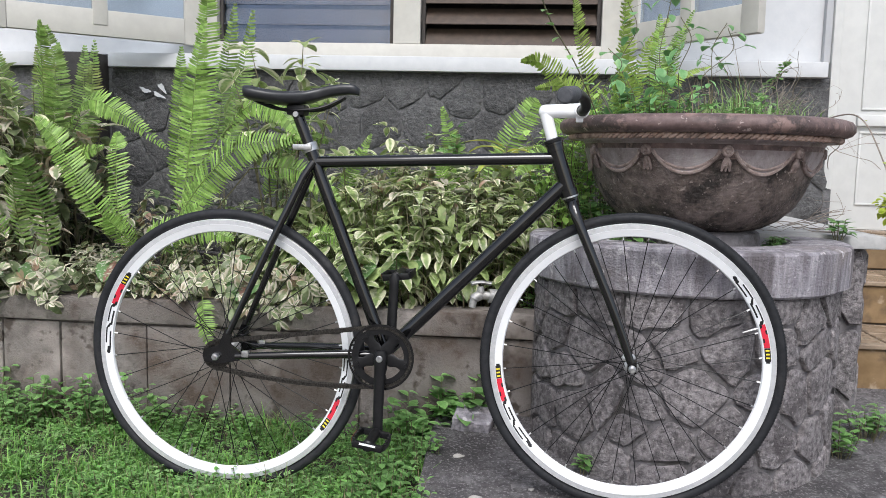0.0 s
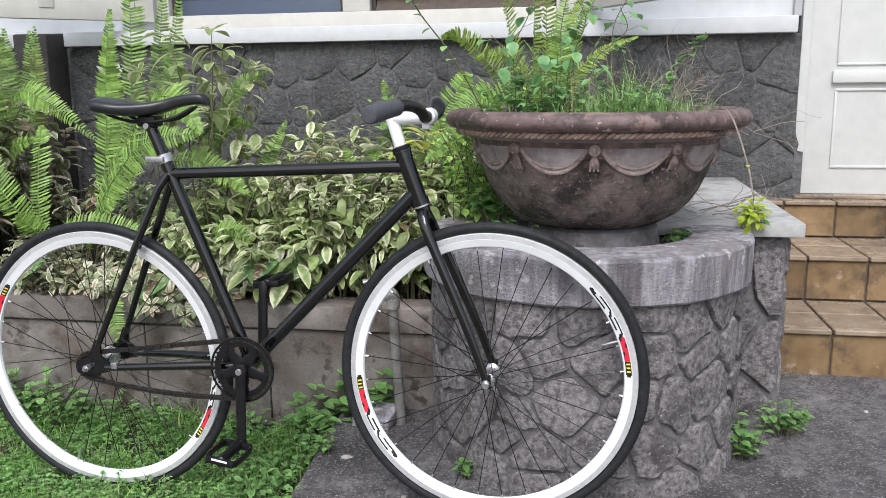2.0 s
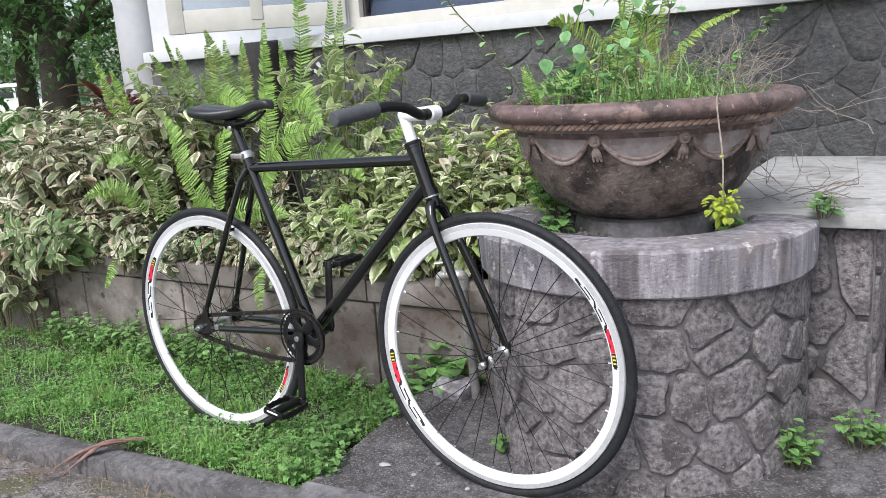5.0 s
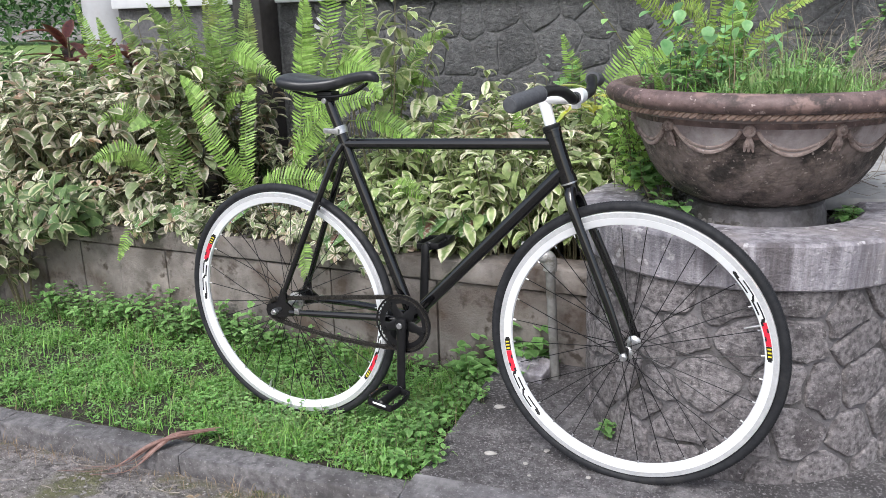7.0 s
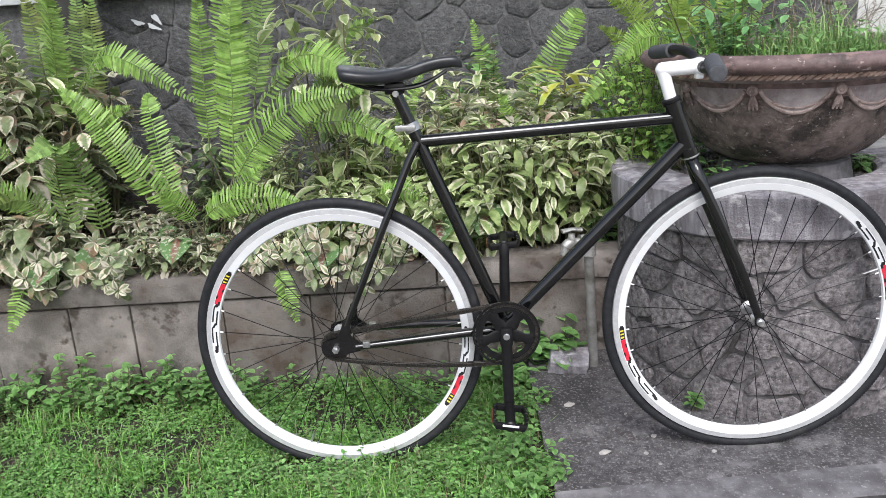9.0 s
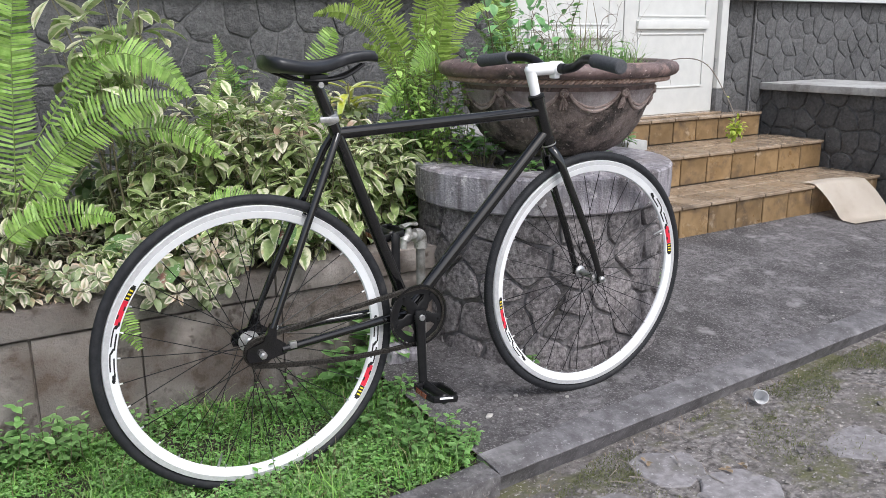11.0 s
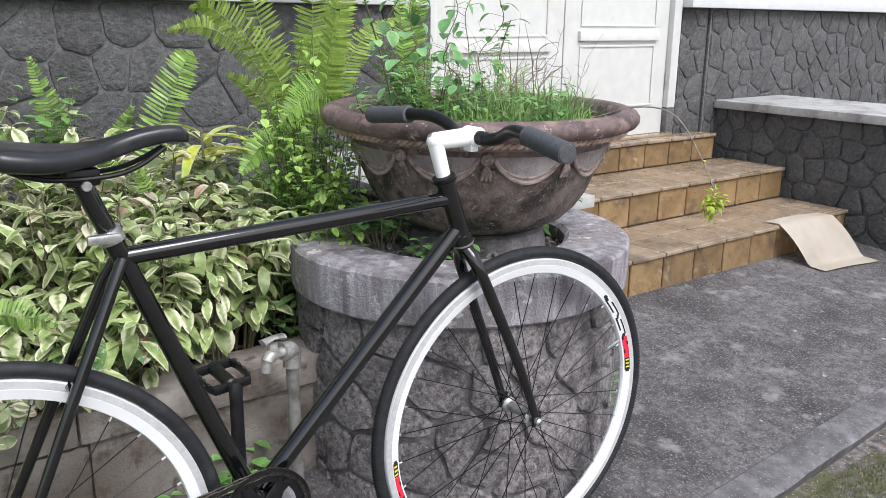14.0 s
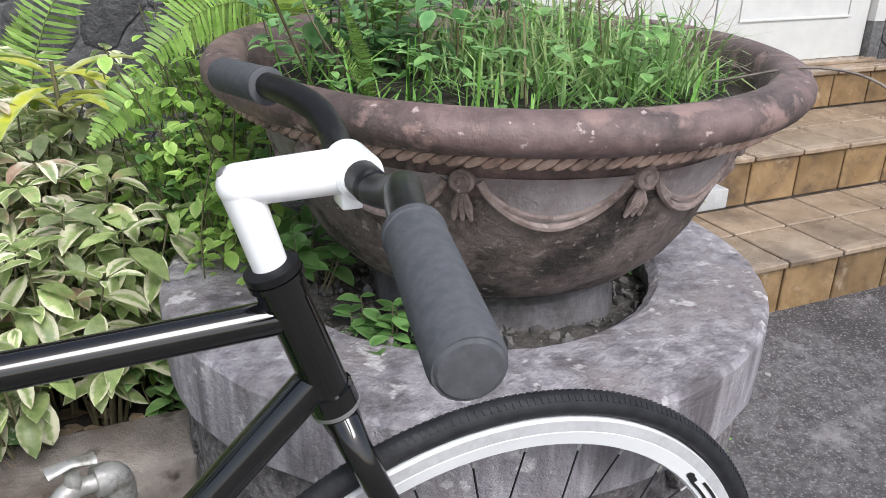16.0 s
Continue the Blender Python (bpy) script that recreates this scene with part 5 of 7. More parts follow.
ring.location = BB
bm = bmesh.new()
for k in range(36):
    box(bm, (0.0675, CY - 0.0012, -0.0025), (0.0725, CY + 0.0012, 0.0025), 0.0008, 1, Matrix.Rotation(-2 * math.pi * k / 36, 4, "Y"))
part("teeth", bm, M_CHAIN, ring)
for k in range(5):
    a = radians(90 + 72 * k + 36)
    out = [(r_ * math.cos(a), CY, r_ * math.sin(a)) for r_ in (0.010, 0.026, 0.040, 0.052, 0.0585)]
    part("spider_arm", tubed(out, [0.014, 0.0145, 0.0105, 0.0140, 0.0185], 16, True, ((0, 1, 0), 0.14)), M_BLACK_MATT, ring)
    part("ring_bolt", disc(0.0045, CY - 0.006, CY + 0.004, 12), M_BLACK_MATT, ring).location = (0.0585 * math.cos(a), 0, 0.0585 * math.sin(a))
part("guard_ring", revolved([(0.0715, CY - 0.0060), (0.0765, CY - 0.0060), (0.0765, CY - 0.0045), (0.0715, CY - 0.0045)], 72, "y", True), M_BLACK, ring)
part("cog", revolved([(0.012, CY - 0.0012), (0.031, CY - 0.0012), (0.031, CY + 0.0012), (0.012, CY + 0.0012)], 40, "y", True), M_CHAIN, bike, "dark rear sprocket").location = RA


def pedal(at, near, name="pedal"):
    """An open cage round a thick spindle barrel; the outer end carries a pale strip."""
    p = part(name, tubed([(0, -0.047, 0), (0, -0.044, 0), (0, -0.012, 0), (0, 0.012, 0), (0, 0.044, 0), (0, 0.047, 0)], [0.009, 0.0125, 0.0115, 0.0115, 0.0125, 0.009], 16), M_BLACK_MATT, bike, "black platform pedal")
    p.location = at
    for s in (-1, 1):
        bow = [(0.036 * s - 0.006 * s * abs(t) ** 3, 0.043 * t, 0) for t in (-1, -0.75, -0.4, 0, 0.4, 0.75, 1)]
        part("cage_bar", tubed(bow, 0.0085, 8, True, ((1, 0, 0), 0.5)), M_BLACK_MATT, p)
        for j in range(4):
            part("tooth", boxed((0.035 * s - 0.003, -0.036 + 0.021 * j, 0.0065), (0.035 * s + 0.003, -0.027 + 0.021 * j, 0.0100), 0.001, 1), M_BLACK_MATT, p)
        part("cage_end", boxed((-0.033, 0.044 * s - 0.005, -0.008), (0.033, 0.044 * s + 0.005, 0.008), 0.004), M_BLACK_MATT, p)
    part("reflector", boxed((-0.0411, -0.024, -0.006), (-0.0385, 0.024, 0.006), 0.001, 1), M_AMBER, p, "dull amber reflector strip")
    out = -1 if near else 1
    part("end_strip", boxed((-0.018, 0.0492 * out - 0.0008, 0.0015), (0.018, 0.0492 * out + 0.0008, 0.0062), 0.0005, 1), M_STEM, p, "pale worn strip")
    part("spindle", disc(0.006, -0.058 if not near else 0.046, -0.046 if not near else 0.058, 12), M_STEEL, p)
    return p


for s, end in ((-1, Vector((0.386, -0.066, 0.168))), (1, Vector((0.392, 0.066, 0.498)))):
    a = BB + Vector((0, 0.060 * s, 0))
    b = Vector((end.x, 0.072 * s, end.z))
    part("crank_arm", tubed([a + (a - b).normalized() * 0.016, a, along(a, b, 0.12), along(a, b, 0.9), b, b + (b - a).normalized() * 0.011], [0.012, 0.0165, 0.0125, 0.0115, 0.0125, 0.007], 14, True, ((0, 1, 0), 0.55)),
         M_BLACK_MATT, bike, "black crank arm")
    part("crank_bolt", disc(0.0075, *sorted((0.066 * s, 0.0725 * s)), 16, 0.001), M_STEEL, bike, "silver crank bolt").location = BB
    pedal(Vector((end.x, 0.133 * s, end.z)), s < 0).rotation_euler = (0, radians(9 if s < 0 else -6), 0)

# chain
r0, r1 = 0.0695, 0.0315
dx = (BB - RA)
L0 = math.hypot(dx.x, dx.z)
base = math.atan2(dx.z, dx.x)
beta = math.acos((r0 - r1) / L0)
path = []
for i in range(40):
    a = base + (math.pi - beta) * (2 * i / 39 - 1)
    path.append(Vector((BB.x + r0 * math.cos(a), CY, BB.z + r0 * math.sin(a))))
for i in range(30):
    a = base + math.pi - beta + i / 29 * 2 * beta
    path.append(Vector((RA.x + r1 * math.cos(a), CY, RA.z + r1 * math.sin(a))))
path.append(path[0].copy())
dense = []
for a, b in zip(path, path[1:]):
    n = max(1, int((b - a).length / 0.002))
    sag = (b - a).length > 0.1 and (a.z + b.z) / 2 < 0.32
    for i in range(n):
        t = i / n
        p = a.lerp(b, t)
        if sag:
            p.z -= 0.012 * 4 * t * (1 - t)
        dense.append(p)
bm = bmesh.new()
acc, last, k = 0.0, dense[0], 0
for p in dense[1:]:
    acc += (p - last).length
    if acc >= 0.0127:
        d = (p - last).normalized()
        ang = math.atan2(d.z, d.x)
        off = 0.0042 if k % 2 else 0.0028
        for s in (-1, 1):
            box(bm, (-0.0085, off * s - 0.0007, -0.0050), (0.0085, off * s + 0.0007, 0.0050), 0.0012, 1, Matrix.Translation(p) @ Matrix.Rotation(-ang, 4, "Y"))
        tube(bm, [p + Vector((0, -0.0045, 0)), p + Vector((0, 0.0045, 0))], 0.0032, 6)
        acc, k = 0.0, k + 1
    last = p
part("chain", bm, M_CHAIN, bike, "oily bicycle chain")


# ---- small things beside the bed ----
tap = thing("garden_tap", "chalky metal garden tap on a standing pipe", "tap", at=(0.192, 2.432, -0.028))
part("riser_pipe", tubed([(0.02, 0.02, -0.02), (0.008, 0.006, 0.30), (0.004, 0, 0.415)], 0.0135, 16), M_PIPE, tap, "pale plastic riser pipe")
part("elbow", tubed(smooth_path([(0.004, 0, 0.405), (0.004, 0, 0.432), (-0.004, -0.003, 0.444), (-0.022, -0.008, 0.446)], 5), 0.0195, 18), M_BRASS, tap, "chalky grey elbow")
part("body", tubed(smooth_path([(-0.020, -0.008, 0.446), (-0.045, -0.014, 0.447), (-0.060, -0.018, 0.438), (-0.066, -0.020, 0.415)], 5), [0.0112] * 5 + [0.0138] * 6 + [0.0102] * 5, 16), M_BRASS, tap)
part("bonnet", tubed([(-0.044, -0.014, 0.447), (-0.044, -0.014, 0.472)], [0.0118, 0.0085], 14), M_BRASS, tap)
part("tap_handle", tubed([(-0.070, -0.020, 0.480), (-0.044, -0.014, 0.484), (-0.018, -0.008, 0.480)], [0.0125, 0.0085, 0.0125], 14, True, ((0, 0, 1), 0.5)), M_BRASS, tap, "flared metal handle")

rng = random.Random(17)


def rock(name, at, size, seed, material, label, category, flat=0.6):
    r = random.Random(seed)
    bm = bmesh.new()
    bmesh.ops.create_icosphere(bm, subdivisions=3, radius=1.0)
    cuts = [(Vector((r.uniform(-1, 1), r.uniform(-1, 1), r.uniform(-0.4, 1))).normalized(), r.uniform(0.55, 0.85)) for _ in range(9)]
    for v in bm.verts:
        for n_, dist in cuts:
            over = v.co.dot(n_) - dist
            if over > 0:
                v.co -= n_ * over
        v.co *= 1 + 0.05 * noise.noise(v.co * 3 + Vector((seed, 0, 0)))
        v.co = Vector((v.co.x * size[0], v.co.y * size[1], v.co.z * size[2]))
    return tagged(part(name, bm, material, None, label, 30), "", category)


bm = bmesh.new()
box(bm, (-0.076, -0.05, -0.06), (0.076, 0.05, 0.055), 0.004, 1)
bmesh.ops.subdivide_edges(bm, edges=[e for e in bm.edges if e.calc_length() > 0.03], cuts=7, use_grid_fill=True)
for v in bm.verts:
    side = 1.0 - max(0.0, min(1.0, (v.co.z - 0.02) / 0.02))
    v.co.x *= 1 - 0.16 * (v.co.z + 0.04) / 0.08 * (1 if v.co.x < 0 else 0.4)
    v.co += Vector((noise.noise(v.co * 22), noise.noise(v.co * 22 + Vector((5, 0, 0))), noise.noise(v.co * 18 + Vector((0, 5, 0))))) * (0.004 + 0.010 * side)
ob = tagged(part("stone_lump", bm, M_CAP, None, "broken grey concrete lump lying by the bed wall", 30), "", "rock")
ob.matrix_basis = pose(0.135, 2.45, 0.045, 18, 6, -8) @ Matrix.Scale(0.82, 4)
for i, (x, y, sx, sy, rot) in enumerate(((0.422, 1.662, 0.10, 0.085, 20), (0.50, 1.50, 0.10, 0.08, -15), (0.955, 1.48, 0.115, 0.09, 10), 
                                         (1.35, 1.42, 0.12, 0.09, 15), (0.20, 1.60, 0.05, 0.04, 0), (1.60, 1.58, 0.11, 0.085, -20), (1.08, 1.30, 0.12, 0.09, 30))):
    bm = bmesh.new()
    r = random.Random(60 + i)
    corners = sorted(r.uniform(0, 2 * math.pi) if k > 5 else 2 * math.pi * (k + r.uniform(-0.25, 0.25)) / 6 for k in range(8))
    outline = [Vector((sx * math.cos(t) * r.uniform(0.8, 1.15), sy * math.sin(t) * r.uniform(0.8, 1.15), 0)) for t in corners]
    edge = [outline[k].lerp(outline[(k + 1) % 8], t) * (1 + 0.04 * r.uniform(-1, 1)) for k in range(8) for t in (0.12, 0.5, 0.88)]
    n = len(edge)
    rows = []
    for z, f in ((-0.03, 1.0), (-0.004, 1.0), (0.0, 0.95), (0.0015, 0.7)):
        rows.append([bm.verts.new((p.x * f, p.y * f, z + (0.0 if z < -0.01 else 0.003 * noise.noise(p * 18)))) for p in edge])
    for a, b in zip(rows, rows[1:]):
        for k in range(n):
            bm.faces.new((a[k], a[(k + 1) % n], b[(k + 1) % n], b[k]))
    bm.faces.new(rows[-1])
    fl = tagged(part("paving_stone", bm, M_FLAG, None, "flat grey stone set flush in the dirt", 30), "", "paving stone", "stones in the dirt")
    lie = -0.049 + 0.010 * noise.noise(Vector((x * 3.1, y * 3.1, 0))) + 0.006 * noise.noise(Vector((x * 11, y * 11, 3)))
    fl.matrix_basis = pose(x, y, lie + 0.0065, 0, 0, rot) @ Matrix.Scale(1.12, 4)

cup = thing("plastic_cup", "small clouded plastic cup lying on the dirt", "cup", at=pose(0.925, 1.775, -0.024, 78, 0, -38) @ Matrix.Scale(0.8, 4))
part("wall", revolved([(0.018, -0.022), (0.021, 0.0), (0.0245, 0.024), (0.0255, 0.025), (0.0255, 0.0262), (0.0235, 0.0262), (0.0200, 0.0), (0.0172, -0.0205), (0.0005, -0.0205), (0.0005, -0.022)], 28), M_PLASTIC, cup)

bm = bmesh.new()
rows = []
A, B, C, D = Vector((2.765, 2.945, 0.0)), Vector((3.152, 2.915, 0.0)), Vector((3.185, 2.62, 0.0)), Vector((2.815, 2.665, 0.0))
for i in range(19):
    s = i / 18
    row = []
    for j in range(13):
        t = j / 12
        p = A.lerp(B, t).lerp(D.lerp(C, t), s)
        low_at = rise(p.y) + 0.007
        drop = min(1.0, max(0.0, (s - 0.22) / 0.53))
        p.z = 0.243 + (low_at - 0.243) * drop + 0.012 * math.sin(math.pi * drop) + 0.004 * math.sin(4 * t)
        p.z = max(p.z, low_at)
        row.append(bm.verts.new(p))
    rows.append(row)
for a, b in zip(rows, rows[1:]):
    for j in range(12):
        bm.faces.new((a[j], b[j], b[j + 1], a[j + 1]))
bmesh.ops.solidify(bm, geom=bm.faces[:], thickness=0.004)
tagged(part("cardboard_sheet", bm, M_CARD, None, "bent sheet of brown cardboard resting on the step", 40), "", "cardboard")


def litter(n, region, sizes, material, name, label, seed, z):
    r = random.Random(seed)
    for i in range(n):
        s = r.uniform(*sizes)
        bm = bmesh.new()
        bmesh.ops.create_icosphere(bm, subdivisions=1, radius=s)
        for v in bm.verts:
            v.co *= r.uniform(0.7, 1.15)
            v.co.z *= 0.45
        x, y = r.uniform(region[0], region[1]), r.uniform(region[2], region[3])
        ob = tagged(part(name, bm, material, None, label), "", "pebble", "scattered chips")
        ob.matrix_basis = pose(x, y, z(y) + s * 0.2, 0, 0, r.uniform(0, 360))


M_CHIP = surface("pale_chip", (0.3, 0.285, 0.265), (0.42, 0.4, 0.38), 60, rough=(0.7, 0.9), bump=0.3)
litter(7, (0.08, 0.75, 1.9, 2.3), (0.004, 0.010), M_CHIP, "stone_chip", "small pale stone chip on the concrete", 71, rise)
litter(10, (1.2, 2.6, 2.0, 2.8), (0.004, 0.009), M_CHIP, "stone_chip", "small pale stone chip on the concrete", 72, rise)
litter(30, (-0.8, 1.7, 1.25, 1.72), (0.005, 0.014), M_RUBBLE, "stone_chip", "small stone chip in the dirt", 73, lambda y: -0.048)
for x, y, sx, sy in ((0.111, 2.249, 0.016, 0.011), (0.165, 2.04, 0.017, 0.009)):
    ob = rock("stone_chip", None, (sx, sy, 0.006), 5, M_CHIP, "flat pale stone chip on the concrete", "pebble")
    ob["group"] = "scattered chips"
    ob.matrix_basis = pose(x, y, rise(y) + 0.003, 0, 0, 25)

# gravel and moss over the dirt
r = random.Random(90)
gv, gf = [], []
octa = ((1, 0, 0), (0, 1, 0), (-1, 0, 0), (0, -1, 0), (0, 0, 1), (0, 0, -1))
for i in range(8000):
    x, y = r.uniform(-1.6, 3.2), r.uniform(0.9, 1.76)
    y += 0.060 * x - 0.02 * r.random()
    s = 0.0018 + 0.0085 * r.random() ** 5
    t = r.uniform(0, 6.28)
    c, q = math.cos(t), math.sin(t)
    z = -0.049 + 0.010 * noise.noise(Vector((x * 3.1, y * 3.1, 0))) + 0.006 * noise.noise(Vector((x * 11, y * 11, 3))) - 0.018 * max(0.0, 1 - abs(y - kerb_y(x) + 0.05) / 0.15)
    n = len(gv)
    for a, b, e in octa:
        a, b, e = a * s * r.uniform(0.7, 1.3), b * s * r.uniform(0.7, 1.3), e * s * r.uniform(0.4, 0.8)
        gv.append((x + a * c - b * q, y + a * q + b * c, z + e))
    for a in range(4):
        gf += [(n + a, n + (a + 1) % 4, n + 4), (n + (a + 1) % 4, n + a, n + 5)]
me = bpy.data.meshes.new("gravel")
me.from_pydata(gv, [], gf)
tagged(part("gravel", me, M_GRIT, None, "fine grit and small stones on the dirt"), "", "gravel", "", "stuff")

# paint splash on the plinth
bm = bmesh.new()
for k, (u, v, l, w, an) in enumerate(((0, 0, 0.05, 0.018, -20), (0.06, -0.02, 0.055, 0.016, -25), (0.075, 0.01, 0.05, 0.02, -50))):
    vs = []
    for i in range(12):
        t = 2 * math.pi * i / 12
        r = 1 + 0.3 * math.sin(3 * t + k)
        x, z = l * 0.5 * r * math.cos(t), w * 0.5 * r * math.sin(t)
        c, s = math.cos(radians(an)), math.sin(radians(an))
        vs.append(bm.verts.new((-1.36 + u + x * c - z * s, 3.676, 1.045 + v + x * s + z * c)))
    bm.faces.new(vs)
ob = structure("paint_splash", bm, M_WHITE, "splash of white paint on the stone wall", "paint mark")

# ---- plants ----
SOIL = 0.30


def shrub_mesh(seed, height, spread, stems, leaf_len, leaf_w, pairs, leaf_mat, bare=0.32):
    """Leafy stems that rise from the origin: one mesh of stalks and one of leaves."""
    r = random.Random(seed)
    bag = Bag()
    bm = bmesh.new()
    for i in range(stems):
        a = 2 * math.pi * (i + r.uniform(-0.3, 0.3)) / stems
        reach = spread * r.uniform(0.25, 1.0)
        h = height * r.uniform(0.72, 1.05)
        p0 = Vector((0.02 * math.cos(a), 0.02 * math.sin(a), -0.02))
        p3 = Vector((reach * math.cos(a), reach * math.sin(a), h))
        pts = smooth_path([p0, p0.lerp(p3, 0.35) + Vector((0, 0, h * 0.08)), p0.lerp(p3, 0.7) + Vector((r.uniform(-1, 1) * 0.02, r.uniform(-1, 1) * 0.02, h * 0.05)), p3], 4)
        tube(bm, pts, [0.004 - 0.0026 * k / (len(pts) - 1) for k in range(len(pts))], 5)
        n = len(pts)
        for k in range(pairs):
            t = bare + (1 - bare) * k / max(1, pairs - 1)
            j = min(int(t * (n - 1)), n - 2)
            q = pts[j].lerp(pts[j + 1], t * (n - 1) - j)
            up = (pts[j + 1] - pts[j]).normalized()
            turn = k * radians(88) + r.uniform(-0.4, 0.4)
            last = k == pairs - 1
            for m in range(5 if last else 3 if r.random() < 0.35 else 2):
                b = turn + m * (2 * math.pi / (5 if last else 2.0)) + r.uniform(-0.25, 0.25)
                out = Vector((math.cos(b), math.sin(b), 0))
                lift = r.uniform(0.1, 1.0) if last else r.uniform(-0.55, 0.45)
                w = (out + up * lift).normalized()
                ln = leaf_len * r.uniform(0.5, 1.15) * (0.75 if last else 1.0)
                leaf(bag, q + w * 0.008, w, (0, 0, 1), ln, leaf_w * ln / leaf_len * r.uniform(0.85, 1.2), r.uniform(0.2, 1.35), r.uniform(0.0, 0.4), 6, r.uniform(0.40, 0.5), r.uniform(-0.35, 0.35))
    return finish(bm), bag.mesh(leaf_mat)


def leafy(name, meshes, at, label, category, group, stalk=M_STALK):
    ob = thing(name, label, category, group, at=at)
    if meshes[0]:
        tagged(part("stalk", meshes[0], stalk, ob), kind="stuff")
    tagged(part("foliage", meshes[1], meshes[1].materials[0], ob), kind="stuff")
    return ob


mid_low = [shrub_mesh(110 + i, 0.27, 0.16, 9, 0.090, 0.037, 7, L_SHRUBMID) for i in range(4)]
mid_tall = [shrub_mesh(130 + i, 0.50, 0.18, 9, 0.090, 0.037, 8, L_SHRUBMID) for i in range(4)]
low = [shrub_mesh(100 + i, 0.27, 0.16, 7, 0.084, 0.039, 7, L_SHRUB) for i in range(6)]
tall = [shrub_mesh(120 + i, 0.50, 0.18, 7, 0.084, 0.039, 9, L_SHRUB) for i in range(6)]
green = [shrub_mesh(140 + i, 0.36, 0.15, 6, 0.092, 0.040, 6, L_SHRUBDARK) for i in range(3)]
rng = random.Random(23)
SHRUB = "cream and green variegated shrub in the raised bed"


def put_shrub(meshes, x, y, z, scale, label=SHRUB):
    if x > -0.75 and rng.random() < 0.75:
        meshes = mid_low if meshes is low else mid_tall if meshes is tall else meshes
    m = Matrix.Translation((x, y, z)) @ Euler((rng.uniform(-0.12, 0.12), rng.uniform(-0.12, 0.12), rng.uniform(0, 6.28))).to_matrix().to_4x4() @ Matrix.Scale(scale, 4)
    leafy("variegated_shrub", rng.choice(meshes), m, label, "shrub", "variegated shrubs")


def thin(x):
    """Shrubs stand lower where the ferns grow through them."""
    return 0.66 if -1.3 < x < -0.55 else 1.05


for i in range(24):
    x = -2.28 + i * 0.108 + rng.uniform(-0.05, 0.05)
    if x < -0.06:
        put_shrub(low, x, 2.62 + rng.uniform(-0.05, 0.05), SOIL, rng.uniform(0.72, 0.95) * thin(x), "low cream and green shrub spilling over the bed wall")
for i in range(18):
    x = -2.25 + i * 0.14 + rng.uniform(-0.06, 0.06)
    put_shrub(tall if x < -1.3 or (x > -0.5 and rng.random() < 0.6) else low, x, 2.86 + rng.uniform(-0.06, 0.06), SOIL, (rng.uniform(0.8, 1.05) if x > -1.0 else rng.uniform(0.85, 1.05)) * thin(x))
for i in range(12):
    x = -2.2 + i * 0.21 + rng.uniform(-0.06, 0.06)
    put_shrub(tall if rng.random() < 0.5 else green, x, 3.14 + rng.uniform(-0.08, 0.08), SOIL, (rng.uniform(0.8, 1.0) if x > -1.0 else rng.uniform(0.95, 1.15)) * thin(x))
for i in range(9):
    put_shrub(green, -2.2 + i * 0.27 + rng.uniform(-0.06, 0.06), 3.42 + rng.uniform(-0.08, 0.08), SOIL, rng.uniform(0.65, 0.9), "green leafy shrub against the house wall")
for x, y, s in ((-2.15, 2.62, 1.1), (-1.95, 2.62, 1.15), (-1.75, 2.64, 1.2), (-1.55, 2.66, 1.1), (-2.3, 2.8, 1.25)):
    put_shrub(tall, x, y, SOIL - 0.02, s, "dense cream and pink variegated hedge shrub")
for x, y, s in ((-2.42, 2.42, 0.9), (-2.2, 2.44, 0.85), (-1.98, 2.46, 0.8), (-2.5, 2.6, 1.1), (-2.62, 2.75, 1.2)):
    put_shrub(tall, x, y, -0.02, s * 1.25, "dense cream and pink variegated hedge shrub")
for x, y, s in ((-0.02, 2.64, 0.8), (0.10, 2.63, 0.75), (0.20, 2.70, 0.8), (0.24, 2.80, 0.85), (-0.15, 2.68, 0.85), (0.12, 2.84, 0.95)):
    put_shrub(mid_tall, x, y, SOIL, s, "pale green and cream shrub beside the planter")
slim = [shrub_mesh(160 + i, 0.80, 0.16, 5, 0.108, 0.044, 6, L_SHRUBMID, 0.62) for i in range(2)]
for x, y, s, kind in ((-0.50, 2.80, 1.04, slim), (-0.56, 2.88, 0.92, slim), (-0.12, 2.94, 0.72, slim), (-1.45, 2.86, 0.95, slim), (-0.12, 3.2, 1.0, tall), (0.05, 2.92, 0.9, tall), (0.14, 2.76, 0.8, tall), (0.28, 2.92, 0.75, tall)):
    put_shrub(kind, x, y, SOIL, s, "tall slim variegated shrub rising above the bed" if kind is slim else "variegated shrub rising above the bed")

for i in range(13):
    x = -2.35 + i * 0.115 + rng.uniform(-0.05, 0.05)
    if x < -1.42:
        put_shrub(tall, x, 2.98 + rng.uniform(-0.12, 0.2), SOIL, rng.uniform(1.1, 1.42), "tall cream and pink variegated shrub")

# leafy shoots that hang over the coping
for i in range(13):
    x = -2.25 + i * 0.165 + rng.uniform(-0.06, 0.06)
    if x < -0.12 and not -0.95 < x < -0.75:
        m = Matrix.Translation((x, 2.61, SOIL + 0.06)) @ Matrix.Rotation(radians(rng.uniform(48, 80)), 4, "X") @ Matrix.Rotation(rng.uniform(0, 6.28), 4, "Z") @ Matrix.Scale(rng.uniform(0.42, 0.62), 4)
        leafy("variegated_shrub", rng.choice(low), m, "cream and green shoots hanging over the bed wall", "shrub", "variegated shrubs")

